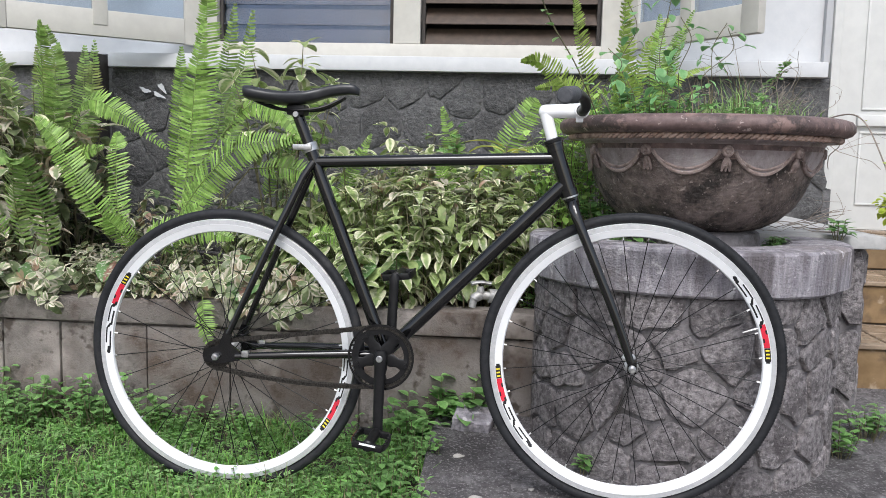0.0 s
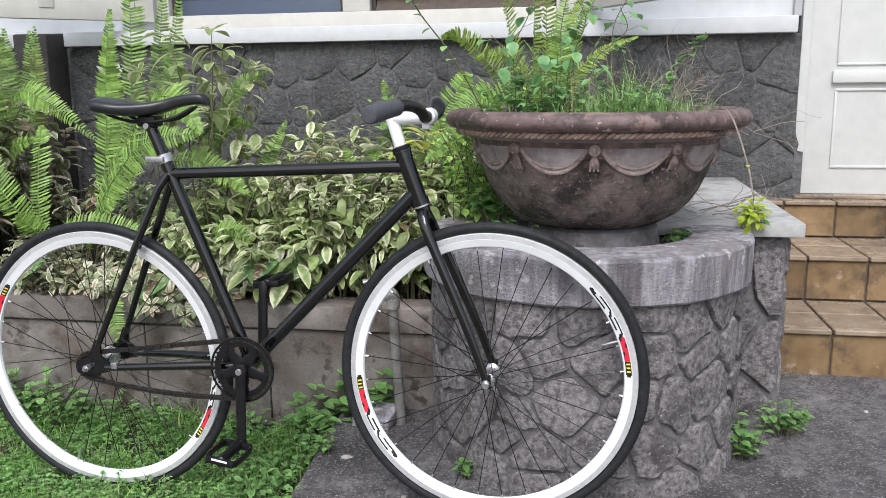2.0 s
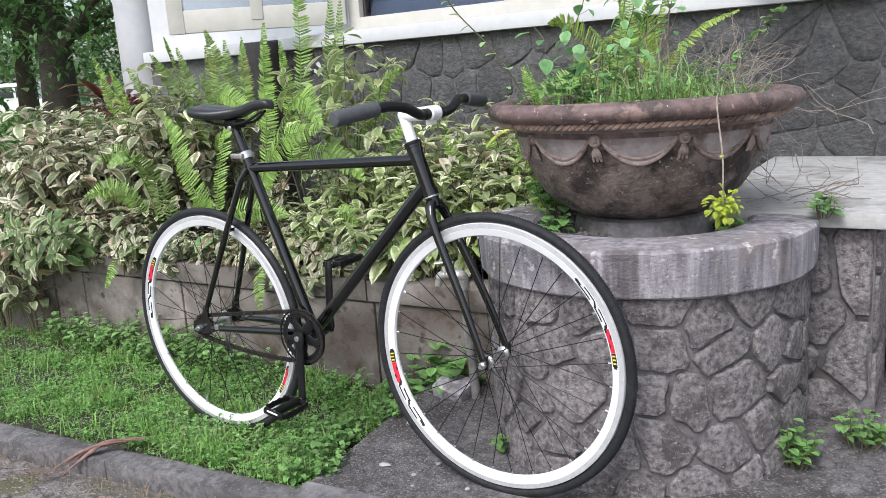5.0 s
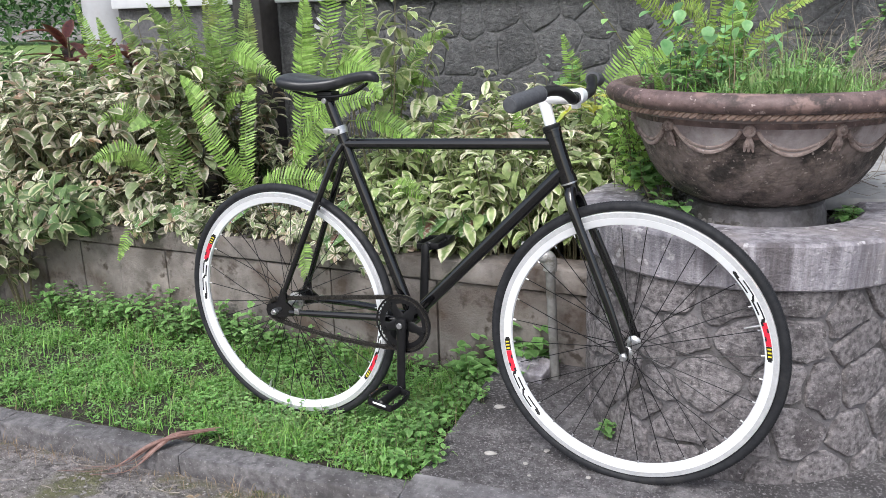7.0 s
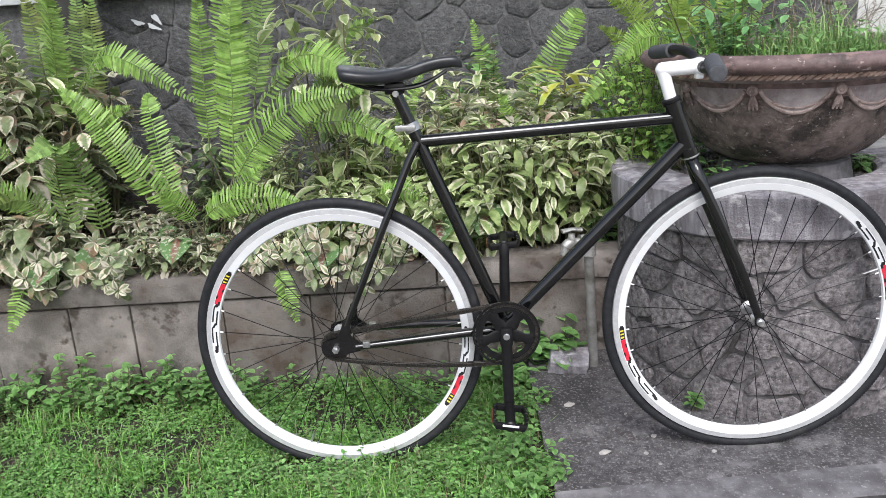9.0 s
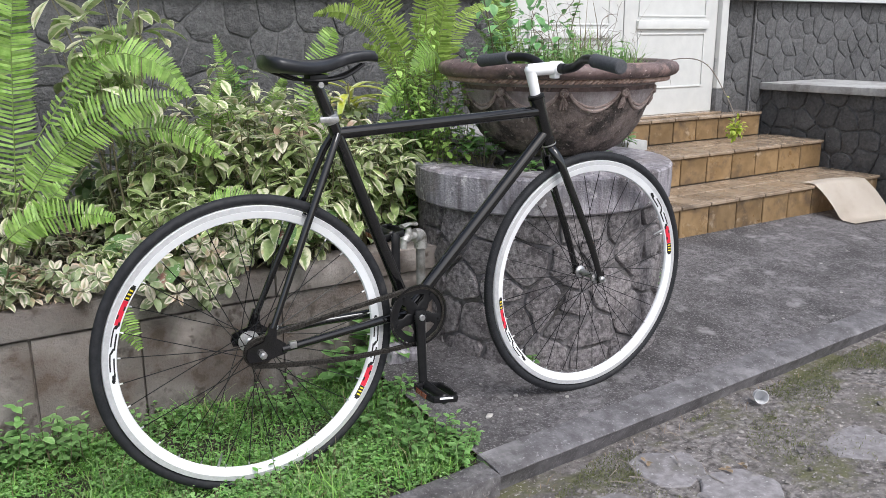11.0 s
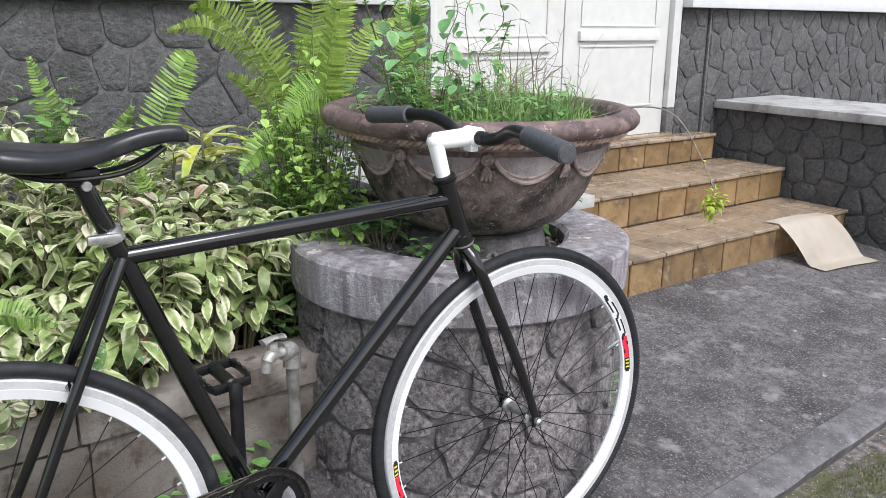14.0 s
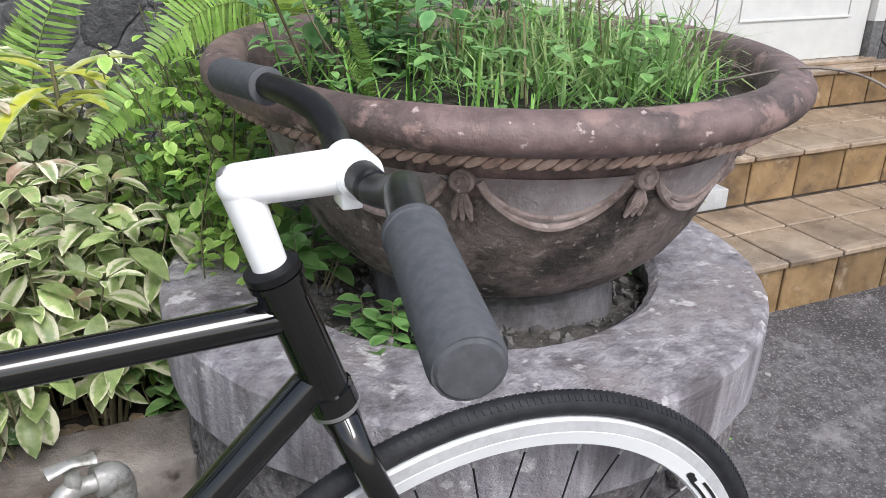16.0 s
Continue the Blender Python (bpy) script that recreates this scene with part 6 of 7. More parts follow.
for i in range(9):
    x = -2.32 + i * 0.085 + rng.uniform(-0.03, 0.03)
    m = Matrix.Translation((x, 2.60 + rng.uniform(-0.02, 0.02), SOIL + rng.uniform(0.03, 0.10))) @ Matrix.Rotation(radians(rng.uniform(55, 110)), 4, "X") @ Matrix.Rotation(rng.uniform(0, 6.28), 4, "Z") @ Matrix.Scale(rng.uniform(0.65, 0.95), 4)
    leafy("variegated_shrub", rng.choice(low + green), m, "cream and green shoots hanging low over the bed wall", "shrub", "variegated shrubs")

# ferns
fr_rng = random.Random(31)
fronds = [frond_mesh(fr_rng, 0.60 + 0.03 * i, 0.115, a, 50, L_FERN) for i, a in enumerate((0.25, 0.5, 0.8, 1.1, 1.5, 1.9))]


def fern(x, y, z, spec, label, meshes=fronds):
    """spec: (heading in degrees, lean in degrees, which frond, scale)"""
    ob = thing("fern", label, "fern", "sword ferns", at=(x, y, z))
    for turn, lean, which, size in spec:
        f = part("frond", meshes[which % len(meshes)], L_FERN, ob)
        f.matrix_basis = Matrix.Rotation(radians(turn), 4, "Z") @ Matrix.Rotation(radians(lean), 4, "Y") @ Matrix.Rotation(radians(fr_rng.uniform(-15, 15)), 4, "Z") @ Matrix.Scale(size, 4)


UPRIGHT = "tall upright sword fern against the house wall"
ARCHING = "bright green arching sword fern in the bed"
OLD = "large mature fern with wide fronds behind the bowl"


def traced_fern(label, root, curves, material=L_FERN, face=(0, -1, 0.35)):
    """A fern whose fronds rise from one crown; each follows a curve from its lowest leaflets to its tip and has a stalk down to the crown."""
    ob = thing("fern", label, "fern", "sword ferns")
    root = Vector(root)
    for *curve, wide in curves:
        curve = [Vector(p) for p in curve]
        run = sum((q - p).length for p, q in zip(curve, curve[1:]))
        part("frond", frond_mesh(fr_rng, 1.0, wide, 0, int((70 if material is L_FERNDARK else 84) * run + 10), material, curve=curve, face=face), material, ob)
        part("frond_stalk", tubed(smooth_path([root, root.lerp(curve[0], 0.6) + (curve[0] - curve[1]) * 0.15, curve[0]], 4), 0.0022, 5), M_STALK, ob)


traced_fern(ARCHING, (-0.88, 2.68, SOIL), [
    ((-0.93, 2.59, 0.50), (-1.05, 2.575, 0.665), (-1.168, 2.64, 0.81), (-1.27, 2.69, 0.885), 0.108),
    ((-0.96, 2.62, 0.50), (-1.00, 2.68, 0.65), (-1.055, 2.79, 0.80), (-1.058, 2.81, 0.845), 0.088),
    ((-0.87, 2.56, 0.51), (-0.80, 2.555, 0.555), (-0.684, 2.60, 0.553), (-0.60, 2.61, 0.53), 0.095),
    ((-0.89, 2.57, 0.50), (-0.93, 2.53, 0.56), (-0.955, 2.51, 0.60), 0.085),
    ((-0.80, 2.66, 0.58), (-0.713, 2.653, 0.70), (-0.577, 2.60, 0.805), (-0.40, 2.60, 0.835), 0.14),
    ((-0.76, 2.70, 0.72), (-0.60, 2.69, 0.92), (-0.475, 2.62, 0.92), (-0.39, 2.58, 0.83), 0.115),
    ((-0.58, 2.69, 0.74), (-0.45, 2.67, 0.745), (-0.36, 2.66, 0.705), (-0.29, 2.66, 0.65), 0.085),
    ((-0.82, 2.72, 0.52), (-0.79, 2.745, 0.82), (-0.772, 2.742, 1.003), (-0.735, 2.73, 1.20), 0.118),
    ((-0.84, 2.64, 0.47), (-0.77, 2.62, 0.57), (-0.70, 2.62, 0.64), 0.08),
])
traced_fern(UPRIGHT, (-0.86, 3.08, SOIL), [
    ((-0.90, 3.03, 0.58), (-0.875, 3.05, 0.90), (-0.854, 3.06, 1.24), (-0.84, 3.03, 1.40), 0.118),
    ((-0.97, 3.06, 0.62), (-0.955, 3.06, 0.90), (-0.93, 3.02, 1.15), 0.10),
    ((-0.62, 3.05, 0.66), (-0.56, 3.08, 0.84), (-0.495, 3.10, 0.965), (-0.385, 3.09, 1.012), 0.088),
    ((-0.66, 3.08, 0.60), (-0.60, 3.05, 0.76), (-0.50, 3.0, 0.85), (-0.40, 2.98, 0.83), 0.09),
])
traced_fern("dull old fern fronds against the window sill", (-0.80, 3.16, SOIL), [
    ((-0.82, 3.13, 0.75), (-0.77, 3.15, 1.0), (-0.72, 3.16, 1.30), 0.10),
    ((-0.86, 3.16, 0.80), (-0.84, 3.20, 1.05), (-0.80, 3.20, 1.33), 0.10),
], L_FERNDARK)
traced_fern(ARCHING, (-1.36, 3.08, SOIL), [
    ((-1.40, 3.04, 0.80), (-1.25, 2.97, 0.95), (-1.12, 2.95, 0.915), (-0.94, 2.92, 0.795), 0.10),
    ((-1.43, 3.02, 0.72), (-1.37, 2.92, 0.92), (-1.30, 2.79, 1.10), (-1.28, 2.75, 1.19), 0.10),
    ((-1.36, 3.02, 0.66), (-1.27, 2.94, 0.76), (-1.15, 2.90, 0.80), 0.08),
])
traced_fern("dark shaded fern at the house wall", (-1.50, 3.25, SOIL), [
    ((-1.50, 3.22, 0.68), (-1.50, 3.22, 0.90), (-1.496, 3.21, 1.10), (-1.51, 3.18, 1.24), 0.115),
    ((-1.42, 3.25, 0.70), (-1.385, 3.26, 0.95), (-1.36, 3.25, 1.20), 0.10),
    ((-1.58, 3.18, 0.68), (-1.62, 3.08, 0.95), (-1.66, 2.99, 1.15), 0.105),
    ((-1.56, 3.25, 0.7), (-1.57, 3.25, 0.95), (-1.58, 3.24, 1.18), 0.105),
    ((-1.45, 3.18, 0.65), (-1.44, 3.10, 0.88), (-1.42, 3.04, 1.06), 0.10),
    ((-1.53, 3.30, 0.7), (-1.54, 3.32, 0.95), (-1.55, 3.33, 1.20), 0.11),
    ((-1.46, 3.30, 0.7), (-1.45, 3.32, 0.95), (-1.44, 3.33, 1.19), 0.11),
    ((-1.64, 3.25, 0.7), (-1.68, 3.22, 0.95), (-1.73, 3.20, 1.18), 0.11),
    ((-1.72, 3.15, 0.66), (-1.78, 3.06, 0.90), (-1.84, 3.0, 1.10), 0.11),
], L_FERNDARK)
traced_fern(UPRIGHT, (-1.95, 3.12, SOIL), [
    ((-1.97, 3.06, 0.66), (-2.02, 3.03, 0.92), (-2.07, 3.0, 1.17), 0.105),
    ((-1.93, 3.06, 0.66), (-1.93, 3.02, 0.92), (-1.93, 2.98, 1.10), 0.10),
    ((-1.88, 3.04, 0.62), (-1.82, 2.96, 0.85), (-1.74, 2.88, 1.0), 0.10),
    ((-2.00, 3.08, 0.60), (-2.10, 3.0, 0.80), (-2.18, 2.92, 0.90), 0.10),
])
traced_fern("dark glossy fern curling over the bed edge", (-1.22, 2.66, SOIL), [
    ((-1.25, 2.60, 0.45), (-1.258, 2.555, 0.63), (-1.20, 2.45, 0.755), (-1.25, 2.39, 0.73), 0.105),
    ((-1.17, 2.60, 0.45), (-1.175, 2.55, 0.62), (-1.185, 2.47, 0.745), (-1.16, 2.42, 0.74), 0.105),
    ((-1.29, 2.58, 0.50), (-1.34, 2.52, 0.60), (-1.40, 2.46, 0.60), 0.085),
], L_FERNDARK)
traced_fern(ARCHING, (-1.33, 2.68, SOIL), [
    ((-1.325, 2.57, 0.45), (-1.344, 2.53, 0.425), (-1.372, 2.44, 0.34), (-1.40, 2.41, 0.255), 0.088),
    ((-1.36, 2.60, 0.55), (-1.44, 2.54, 0.63), (-1.53, 2.47, 0.60), 0.09),
    ((-1.42, 2.66, 0.70), (-1.50, 2.62, 0.76), (-1.56, 2.56, 0.72), 0.085),
])
traced_fern(UPRIGHT, (0.06, 3.40, SOIL), [
    ((0.05, 3.42, 0.55), (0.0, 3.41, 0.78), (-0.06, 3.40, 0.985), 0.10),
    ((0.10, 3.38, 0.55), (0.13, 3.36, 0.72), (0.18, 3.33, 0.85), 0.085),
    ((0.00, 3.36, 0.50), (-0.02, 3.30, 0.66), (-0.03, 3.24, 0.78), 0.08),
])
traced_fern(UPRIGHT, (0.13, 3.06, SOIL), [
    ((0.12, 3.10, 0.56), (0.182, 3.137, 0.803), (0.27, 3.165, 0.96), (0.295, 3.17, 1.0), 0.112),
    ((0.08, 3.02, 0.52), (0.04, 3.0, 0.66), (0.0, 2.97, 0.78), 0.09),
    ((-0.10, 2.98, 0.52), (-0.14, 3.0, 0.66), (-0.19, 3.0, 0.80), 0.085),
])
traced_fern(OLD, (0.53, 2.95, 0.50), [
    ((0.51, 2.94, 0.76), (0.44, 2.97, 0.96), (0.311, 2.995, 1.10), (0.235, 3.0, 1.11), 0.095),
    ((0.50, 3.00, 0.76), (0.483, 3.045, 0.948), (0.43, 3.10, 1.20), (0.40, 3.10, 1.38), 0.12),
    ((0.545, 2.95, 0.76), (0.558, 2.97, 0.95), (0.566, 2.985, 1.10), (0.56, 2.96, 1.42), 0.165),
    ((0.57, 2.93, 0.78), (0.59, 2.93, 0.98), (0.635, 2.93, 1.155), (0.70, 2.92, 1.25), 0.095),
    ((0.58, 2.93, 0.78), (0.63, 2.94, 0.95), (0.73, 2.95, 1.06), (0.84, 2.95, 1.10), 0.10),
    ((0.54, 2.90, 0.78), (0.535, 2.86, 0.95), (0.541, 2.81, 1.14), (0.545, 2.77, 1.36), 0.11),
    ((0.52, 3.06, 0.82), (0.48, 3.20, 0.98), (0.41, 3.32, 1.06), (0.29, 3.33, 1.05), 0.09),
    ((0.50, 2.96, 0.74), (0.42, 3.0, 0.88), (0.33, 3.02, 0.95), 0.09),
], L_FERNOLD, (-0.9, -0.42, 0.2))
traced_fern(ARCHING, (0.46, 2.90, 0.42), [
    ((0.60, 2.88, 0.80), (0.50, 2.80, 0.905), (0.40, 2.71, 0.92), (0.30, 2.65, 0.86), 0.125),
    ((0.50, 2.86, 0.70), (0.40, 2.80, 0.80), (0.30, 2.75, 0.80), (0.23, 2.73, 0.74), 0.10),
    ((0.43, 2.84, 0.60), (0.36, 2.76, 0.70), (0.29, 2.70, 0.70), 0.09),
])
traced_fern(ARCHING, (-0.40, 2.66, SOIL), [
    ((-0.38, 2.58, 0.54), (-0.31, 2.56, 0.56), (-0.23, 2.52, 0.535), 0.07),
    ((-0.66, 2.50, 0.37), (-0.64, 2.46, 0.31), (-0.61, 2.43, 0.23), 0.07),
    ((-0.34, 2.78, 0.60), (-0.29, 2.82, 0.74), (-0.23, 2.84, 0.86), 0.06),
    ((0.02, 2.74, 0.55), (0.03, 2.73, 0.67), (-0.01, 2.71, 0.79), 0.075),
])

# yellow striped plant, caladiums, red plant
bag = Bag()
r = random.Random(5)
for i in range(13):
    a = i * 2.4 + r.uniform(-0.3, 0.3)
    w = Vector((math.cos(a), math.sin(a), r.uniform(0.1, 0.9)))
    leaf(bag, (0, 0, 0.45 + 0.006 * i), w, (0, 0, 1), r.uniform(0.13, 0.19), 0.030, r.uniform(0.6, 1.3), 0.35, 6, 0.4)
leafy("striped_dracaena", (finish(tubed([(0, 0, 0), (0.01, 0, 0.25), (0, 0, 0.53)], [0.006, 0.005, 0.003], 8)), bag.mesh(L_YELLOW)), Matrix.Translation((0.20, 2.88, SOIL)),
      "slender plant with yellow striped leaves beside the planter", "plant", "")


def caladium(x, y, z, seed, n):
    r = random.Random(seed)
    bag = Bag()
    bm = bmesh.new()
    for i in range(n):
        a = 2 * math.pi * i / n + r.uniform(-0.5, 0.5)
        tip = Vector((0.07 * math.cos(a), 0.07 * math.sin(a) - 0.02, r.uniform(0.10, 0.19)))
        tube(bm, smooth_path([(0, 0, 0), tip * 0.5 + Vector((0, 0, 0.03)), tip], 4), 0.0018, 5)
        w = Vector((math.cos(a) * 0.6, math.sin(a) * 0.6 - 0.5, -0.35)).normalized()
        back = tip - w * 0.03
        leaf(bag, back, w, (0, -0.4, 1), r.uniform(0.10, 0.14), r.uniform(0.085, 0.11), 0.35, 0.15, 6, 0.3)
    leafy("caladium", (finish(bm), bag.mesh(L_CALAD)), Matrix.Translation((x, y, z)), "caladium with speckled green and red leaves", "plant", "caladiums")


for i, (x, y) in enumerate(((-1.28, 2.58), (-0.20, 2.62), (-0.95, 2.64), (-0.52, 2.60), (-0.02, 2.64))):
    caladium(x, y, SOIL + 0.01, 50 + i, 3)

for i, (x, y, z, s) in enumerate(((-2.05, 3.15, 0.55, 1.0), (-1.85, 3.05, 0.6, 0.8), (-2.7, 3.5, 0.35, 1.5))):
    bag = Bag()
    r = random.Random(80 + i)
    for k in range(16):
        a = k * 2.4
        leaf(bag, (0, 0, 0.34 + 0.006 * k), Vector((math.cos(a), math.sin(a), r.uniform(0.1, 1.0))), (0, 0, 1), r.uniform(0.12, 0.22), 0.04, r.uniform(0.4, 1.1), 0.3, 5, 0.45)
    leafy("red_cordyline", (finish(tubed([(0, 0, -0.3), (0, 0, 0.2), (0.01, 0, 0.44)], [0.008, 0.007, 0.003], 8)), bag.mesh(L_RED)), Matrix.Translation((x, y, z)) @ Matrix.Scale(s, 4),
          "dark red leaved cordyline among the shrubs", "plant", "red cordylines")


def blades(n, sample, length, width, lean, seed, material, curl=0.5):
    """Many grass blades as one mesh; sample(rng) gives a foot on the ground."""
    r = random.Random(seed)
    bag = Bag()
    for i in range(n):
        x, y, z = sample(r)
        a = r.uniform(0, 2 * math.pi)
        l = r.uniform(*length) * (0.55 + 0.9 * max(0.0, 0.5 + noise.noise(Vector((x * 7, y * 7, 2.0)))))
        t = r.uniform(0, lean)
        w = r.uniform(*width)
        d = Vector((math.cos(a), math.sin(a), 0))
        sd = Vector((-d.y, d.x, 0)) * w * 0.5
        p0 = Vector((x, y, z))
        p1 = p0 + (d * math.sin(t) + Vector((0, 0, math.cos(t)))) * l * 0.55
        t2 = min(1.9, t + curl * r.uniform(0.3, 1.3))
        p2 = p1 + (d * math.sin(t2) + Vector((0, 0, math.cos(t2)))) * l * 0.45
        bag.add([p0 - sd, p0 + sd, p1 + sd * 0.8, p1 - sd * 0.8, p2], [(0, 1, 2, 3), (3, 2, 4)], [(0, 0.4), (0, 0.6), (0.5, 0.7), (0.5, 0.3), (1, 1)])
    return bag.mesh(material)


def lawn_foot(r):
    while True:
        x = 0.08 - abs(r.gauss(0, 1.0)) if r.random() < 0.5 else r.uniform(-3.2, 0.05)
        if x < -3.4:
            continue
        y = kerb_y(x) + r.uniform(-0.005, 0.75)
        edge = 0.035 + 0.045 * noise.noise(Vector((x * 5, y * 6, 0)))
        if x > edge or y > 2.54:
            continue
        if y - kerb_y(x) < 0.035 + 0.05 * noise.noise(Vector((x * 4, 3, 5))) and r.random() < 0.85:
            continue
        if noise.noise(Vector((x * 5, y * 5, 7))) + 0.5 * noise.noise(Vector((x * 13, y * 13, 4))) < -0.06 and r.random() < 0.8:
            continue
        return x, y, -0.024


tagged(part("lawn_grass", blades(22000, lawn_foot, (0.022, 0.075), (0.0014, 0.0038), 1.6, 301, L_GRASS, 1.2), L_GRASS, None, "uneven green lawn grass mixed with weeds"), "", "grass", "", "stuff")


def tuft_foot(r):
    x, y, z = lawn_foot(r)
    k = 0.05
    return round(x / k) * k + r.gauss(0, 0.012), round(y / k) * k + r.gauss(0, 0.012), z


tagged(part("lawn_tufts", blades(2600, tuft_foot, (0.03, 0.085), (0.0016, 0.0036), 1.35, 307, L_TUFT, 1.1), L_TUFT, None, "taller pale grass tufts in the lawn"), "", "grass", "", "stuff")
tagged(part("lawn_thatch", blades(2500, lawn_foot, (0.03, 0.08), (0.0012, 0.0025), 1.5, 308, L_DRY, 0.5), L_DRY, None, "dry dead grass blades in the lawn"), "", "grass", "", "stuff")


def small_leaves(n, sample, size, seed, material, height=(0.01, 0.05), ratio=0.6):
    r = random.Random(seed)
    bag = Bag()
    for i in range(n):
        x, y, z = sample(r)
        a = r.uniform(0, 6.28)
        h = r.uniform(*height)
        for k in range(r.choice((2, 3, 3))):
            b = a + k * 2.1 + r.uniform(-0.3, 0.3)
            s = r.uniform(*size)
            leaf(bag, (x + r.uniform(-0.006, 0.006), y + r.uniform(-0.006, 0.006), z + h), (math.cos(b), math.sin(b), r.uniform(-0.1, 0.6)), (0, 0, 1), s, s * ratio, r.uniform(0.1, 0.7), 0.2, 3, 0.5)
    return bag.mesh(material)


tagged(part("lawn_weeds", small_leaves(10500, lawn_foot, (0.005, 0.014), 303, L_LAWNWEED, (0.004, 0.035), 0.66), L_LAWNWEED, None, "small broad-leaved weeds through the lawn"), "", "weeds", "", "stuff")

tagged(part("lawn_weeds", small_leaves(4200, tuft_foot, (0.005, 0.014), 304, L_LIMEWEED, (0.008, 0.04), 0.66), L_LIMEWEED, None, "bright round-leaved creeping weeds through the lawn"), "", "weeds", "", "stuff")


def verge_foot(r):
    x = r.uniform(-2.2, 2.4) if r.random() < 0.3 else r.uniform(-2.2, 0.0)
    y = kerb_y(x) - 0.10 - abs(r.gauss(0, 0.035))
    return x, y, -0.045


def moss_foot(r):
    while True:
        x, y = r.uniform(-0.35, 3.0), 1.775 - abs(r.gauss(0, 0.16))
        y += 0.058 * x
        if noise.noise(Vector((x * 3, y * 5, 11))) > 0.02:
            return x, y, -0.05


tagged(part("moss_tufts", blades(16000, moss_foot, (0.003, 0.010), (0.0012, 0.0026), 1.4, 309, L_MOSS, 0.8), L_MOSS, None, "short moss and seedling grass on the dirt"), "", "moss", "", "stuff")
tagged(part("verge_grass", blades(900, verge_foot, (0.01, 0.04), (0.001, 0.0022), 1.2, 305, L_DRY, 0.8), L_DRY, None, "thin dry grass at the foot of the kerb"), "", "grass", "", "stuff")


def weed_clump(name, x, y, z, seed, n, size, height, material, label, category, spread=0.06, ratio=0.62, group="weeds"):
    r = random.Random(seed)
    bag = Bag()
    bm = bmesh.new()
    for i in range(n):
        a = r.uniform(0, 6.28)
        q = spread * math.sqrt(r.random())
        top = Vector((q * math.cos(a), q * math.sin(a), height * r.uniform(0.3, 1.0)))
        foot = Vector((0.45 * top.x, 0.45 * top.y, -0.01))
        tube(bm, [foot, foot.lerp(top, 0.55) + Vector((0.1 * top.x, 0.1 * top.y, 0.0)), top], [0.0015, 0.0012, 0.0007], 4)
        for k in range(9 if height > 0.18 else 6):
            b = k * 2.4 + r.uniform(-0.6, 0.6)
            t = 1 - 0.095 * k
            s = size * r.uniform(0.6, 1.15) * (0.75 if k == 0 else 1.0)
            leaf(bag, foot.lerp(top, t), (math.cos(b), math.sin(b), r.uniform(-0.1, 0.8)), (0, 0, 1), s, s * ratio, r.uniform(0.2, 1.0), 0.2, 5, 0.42)
    leafy(name, (finish(bm), bag.mesh(material)), Matrix.Translation((x, y, z)), label, category, group)


weed_clump("weed", -0.03, 2.45, -0.02, 401, 20, 0.048, 0.14, L_WEED, "broad-leaved green weed by the bed wall", "weed", 0.09)
weed_clump("weed", 0.10, 2.50, -0.02, 420, 20, 0.062, 0.20, L_WEED, "broad-leaved green weed behind the stone lump", "weed", 0.075, 0.7)
weed_clump("weed", 0.925, 2.46, 0.556, 421, 8, 0.03, 0.045, L_WEED, "small weed growing inside the cap", "weed", 0.03, 0.75)
weed_clump("weed", 0.0, 2.30, -0.02, 402, 26, 0.024, 0.10, L_WEED, "leafy green weed at the lawn edge", "weed", 0.09)
weed_clump("weed", -0.06, 2.12, -0.02, 403, 30, 0.028, 0.09, L_WEED, "leafy green weed at the lawn edge", "weed", 0.10)
weed_clump("weed", -0.03, 1.97, -0.02, 404, 30, 0.026, 0.085, L_WEED, "leafy green weed at the lawn edge", "weed", 0.10)
weed_clump("weed", -0.28, 2.42, -0.02, 405, 18, 0.024, 0.10, L_WEED, "leafy green weed at the foot of the bed wall", "weed", 0.10)
weed_clump("weed", -0.75, 2.45, -0.02, 406, 22, 0.022, 0.10, L_WEED, "leafy green weed at the foot of the bed wall", "weed", 0.12)
weed_clump("weed", -1.15, 2.44, -0.02, 407, 20, 0.022, 0.10, L_WEED, "leafy green weed at the foot of the bed wall", "weed", 0.12)
for i, (wx, wh) in enumerate(((-0.50, 0.12), (-0.62, 0.10), (-0.98, 0.13), (-1.40, 0.12), (-1.65, 0.13))):
    weed_clump("weed", wx, 2.46, -0.02, 440 + i, 18, 0.022, wh * 0.8, L_LIMEWEED if i % 2 else L_WEED, "leafy green weed at the foot of the bed wall", "weed", 0.10)
for i, (wx, wy) in enumerate(((-0.62, 2.05), (-0.50, 2.04), (-0.38, 2.05), (-0.26, 2.03), (-0.70, 2.00), (-0.15, 2.06), (-0.44, 1.98))):
    weed_clump("weed", wx, wy, -0.022, 460 + i, 22, 0.016, 0.062, L_LAWNWEED if i % 3 else L_LIMEWEED, "low leafy weed in the lawn by the wheel", "weed", 0.065)
for i, (wx, wh) in enumerate(((-0.82, 0.13), (-0.94, 0.16), (-1.06, 0.17), (-1.18, 0.15), (-1.30, 0.17), (-1.46, 0.15), (-1.60, 0.16), (-1.80, 0.14))):
    weed_clump("weed", wx, 2.43 + 0.02 * (i % 3), -0.02, 480 + i, 20, 0.034, wh, L_WEED if i % 3 else L_LIMEWEED, "tall leafy weed against the bed wall", "weed", 0.085)
weed_clump("weed", 0.422, 2.195, rise(2.2), 408, 4, 0.026, 0.05, L_WEED, "tiny weed growing at the drum", "weed", 0.015)
weed_clump("weed", 1.10, 2.38, rise(2.4), 409, 14, 0.034, 0.11, L_WEED, "small weed in the corner by the drum", "weed", 0.05)
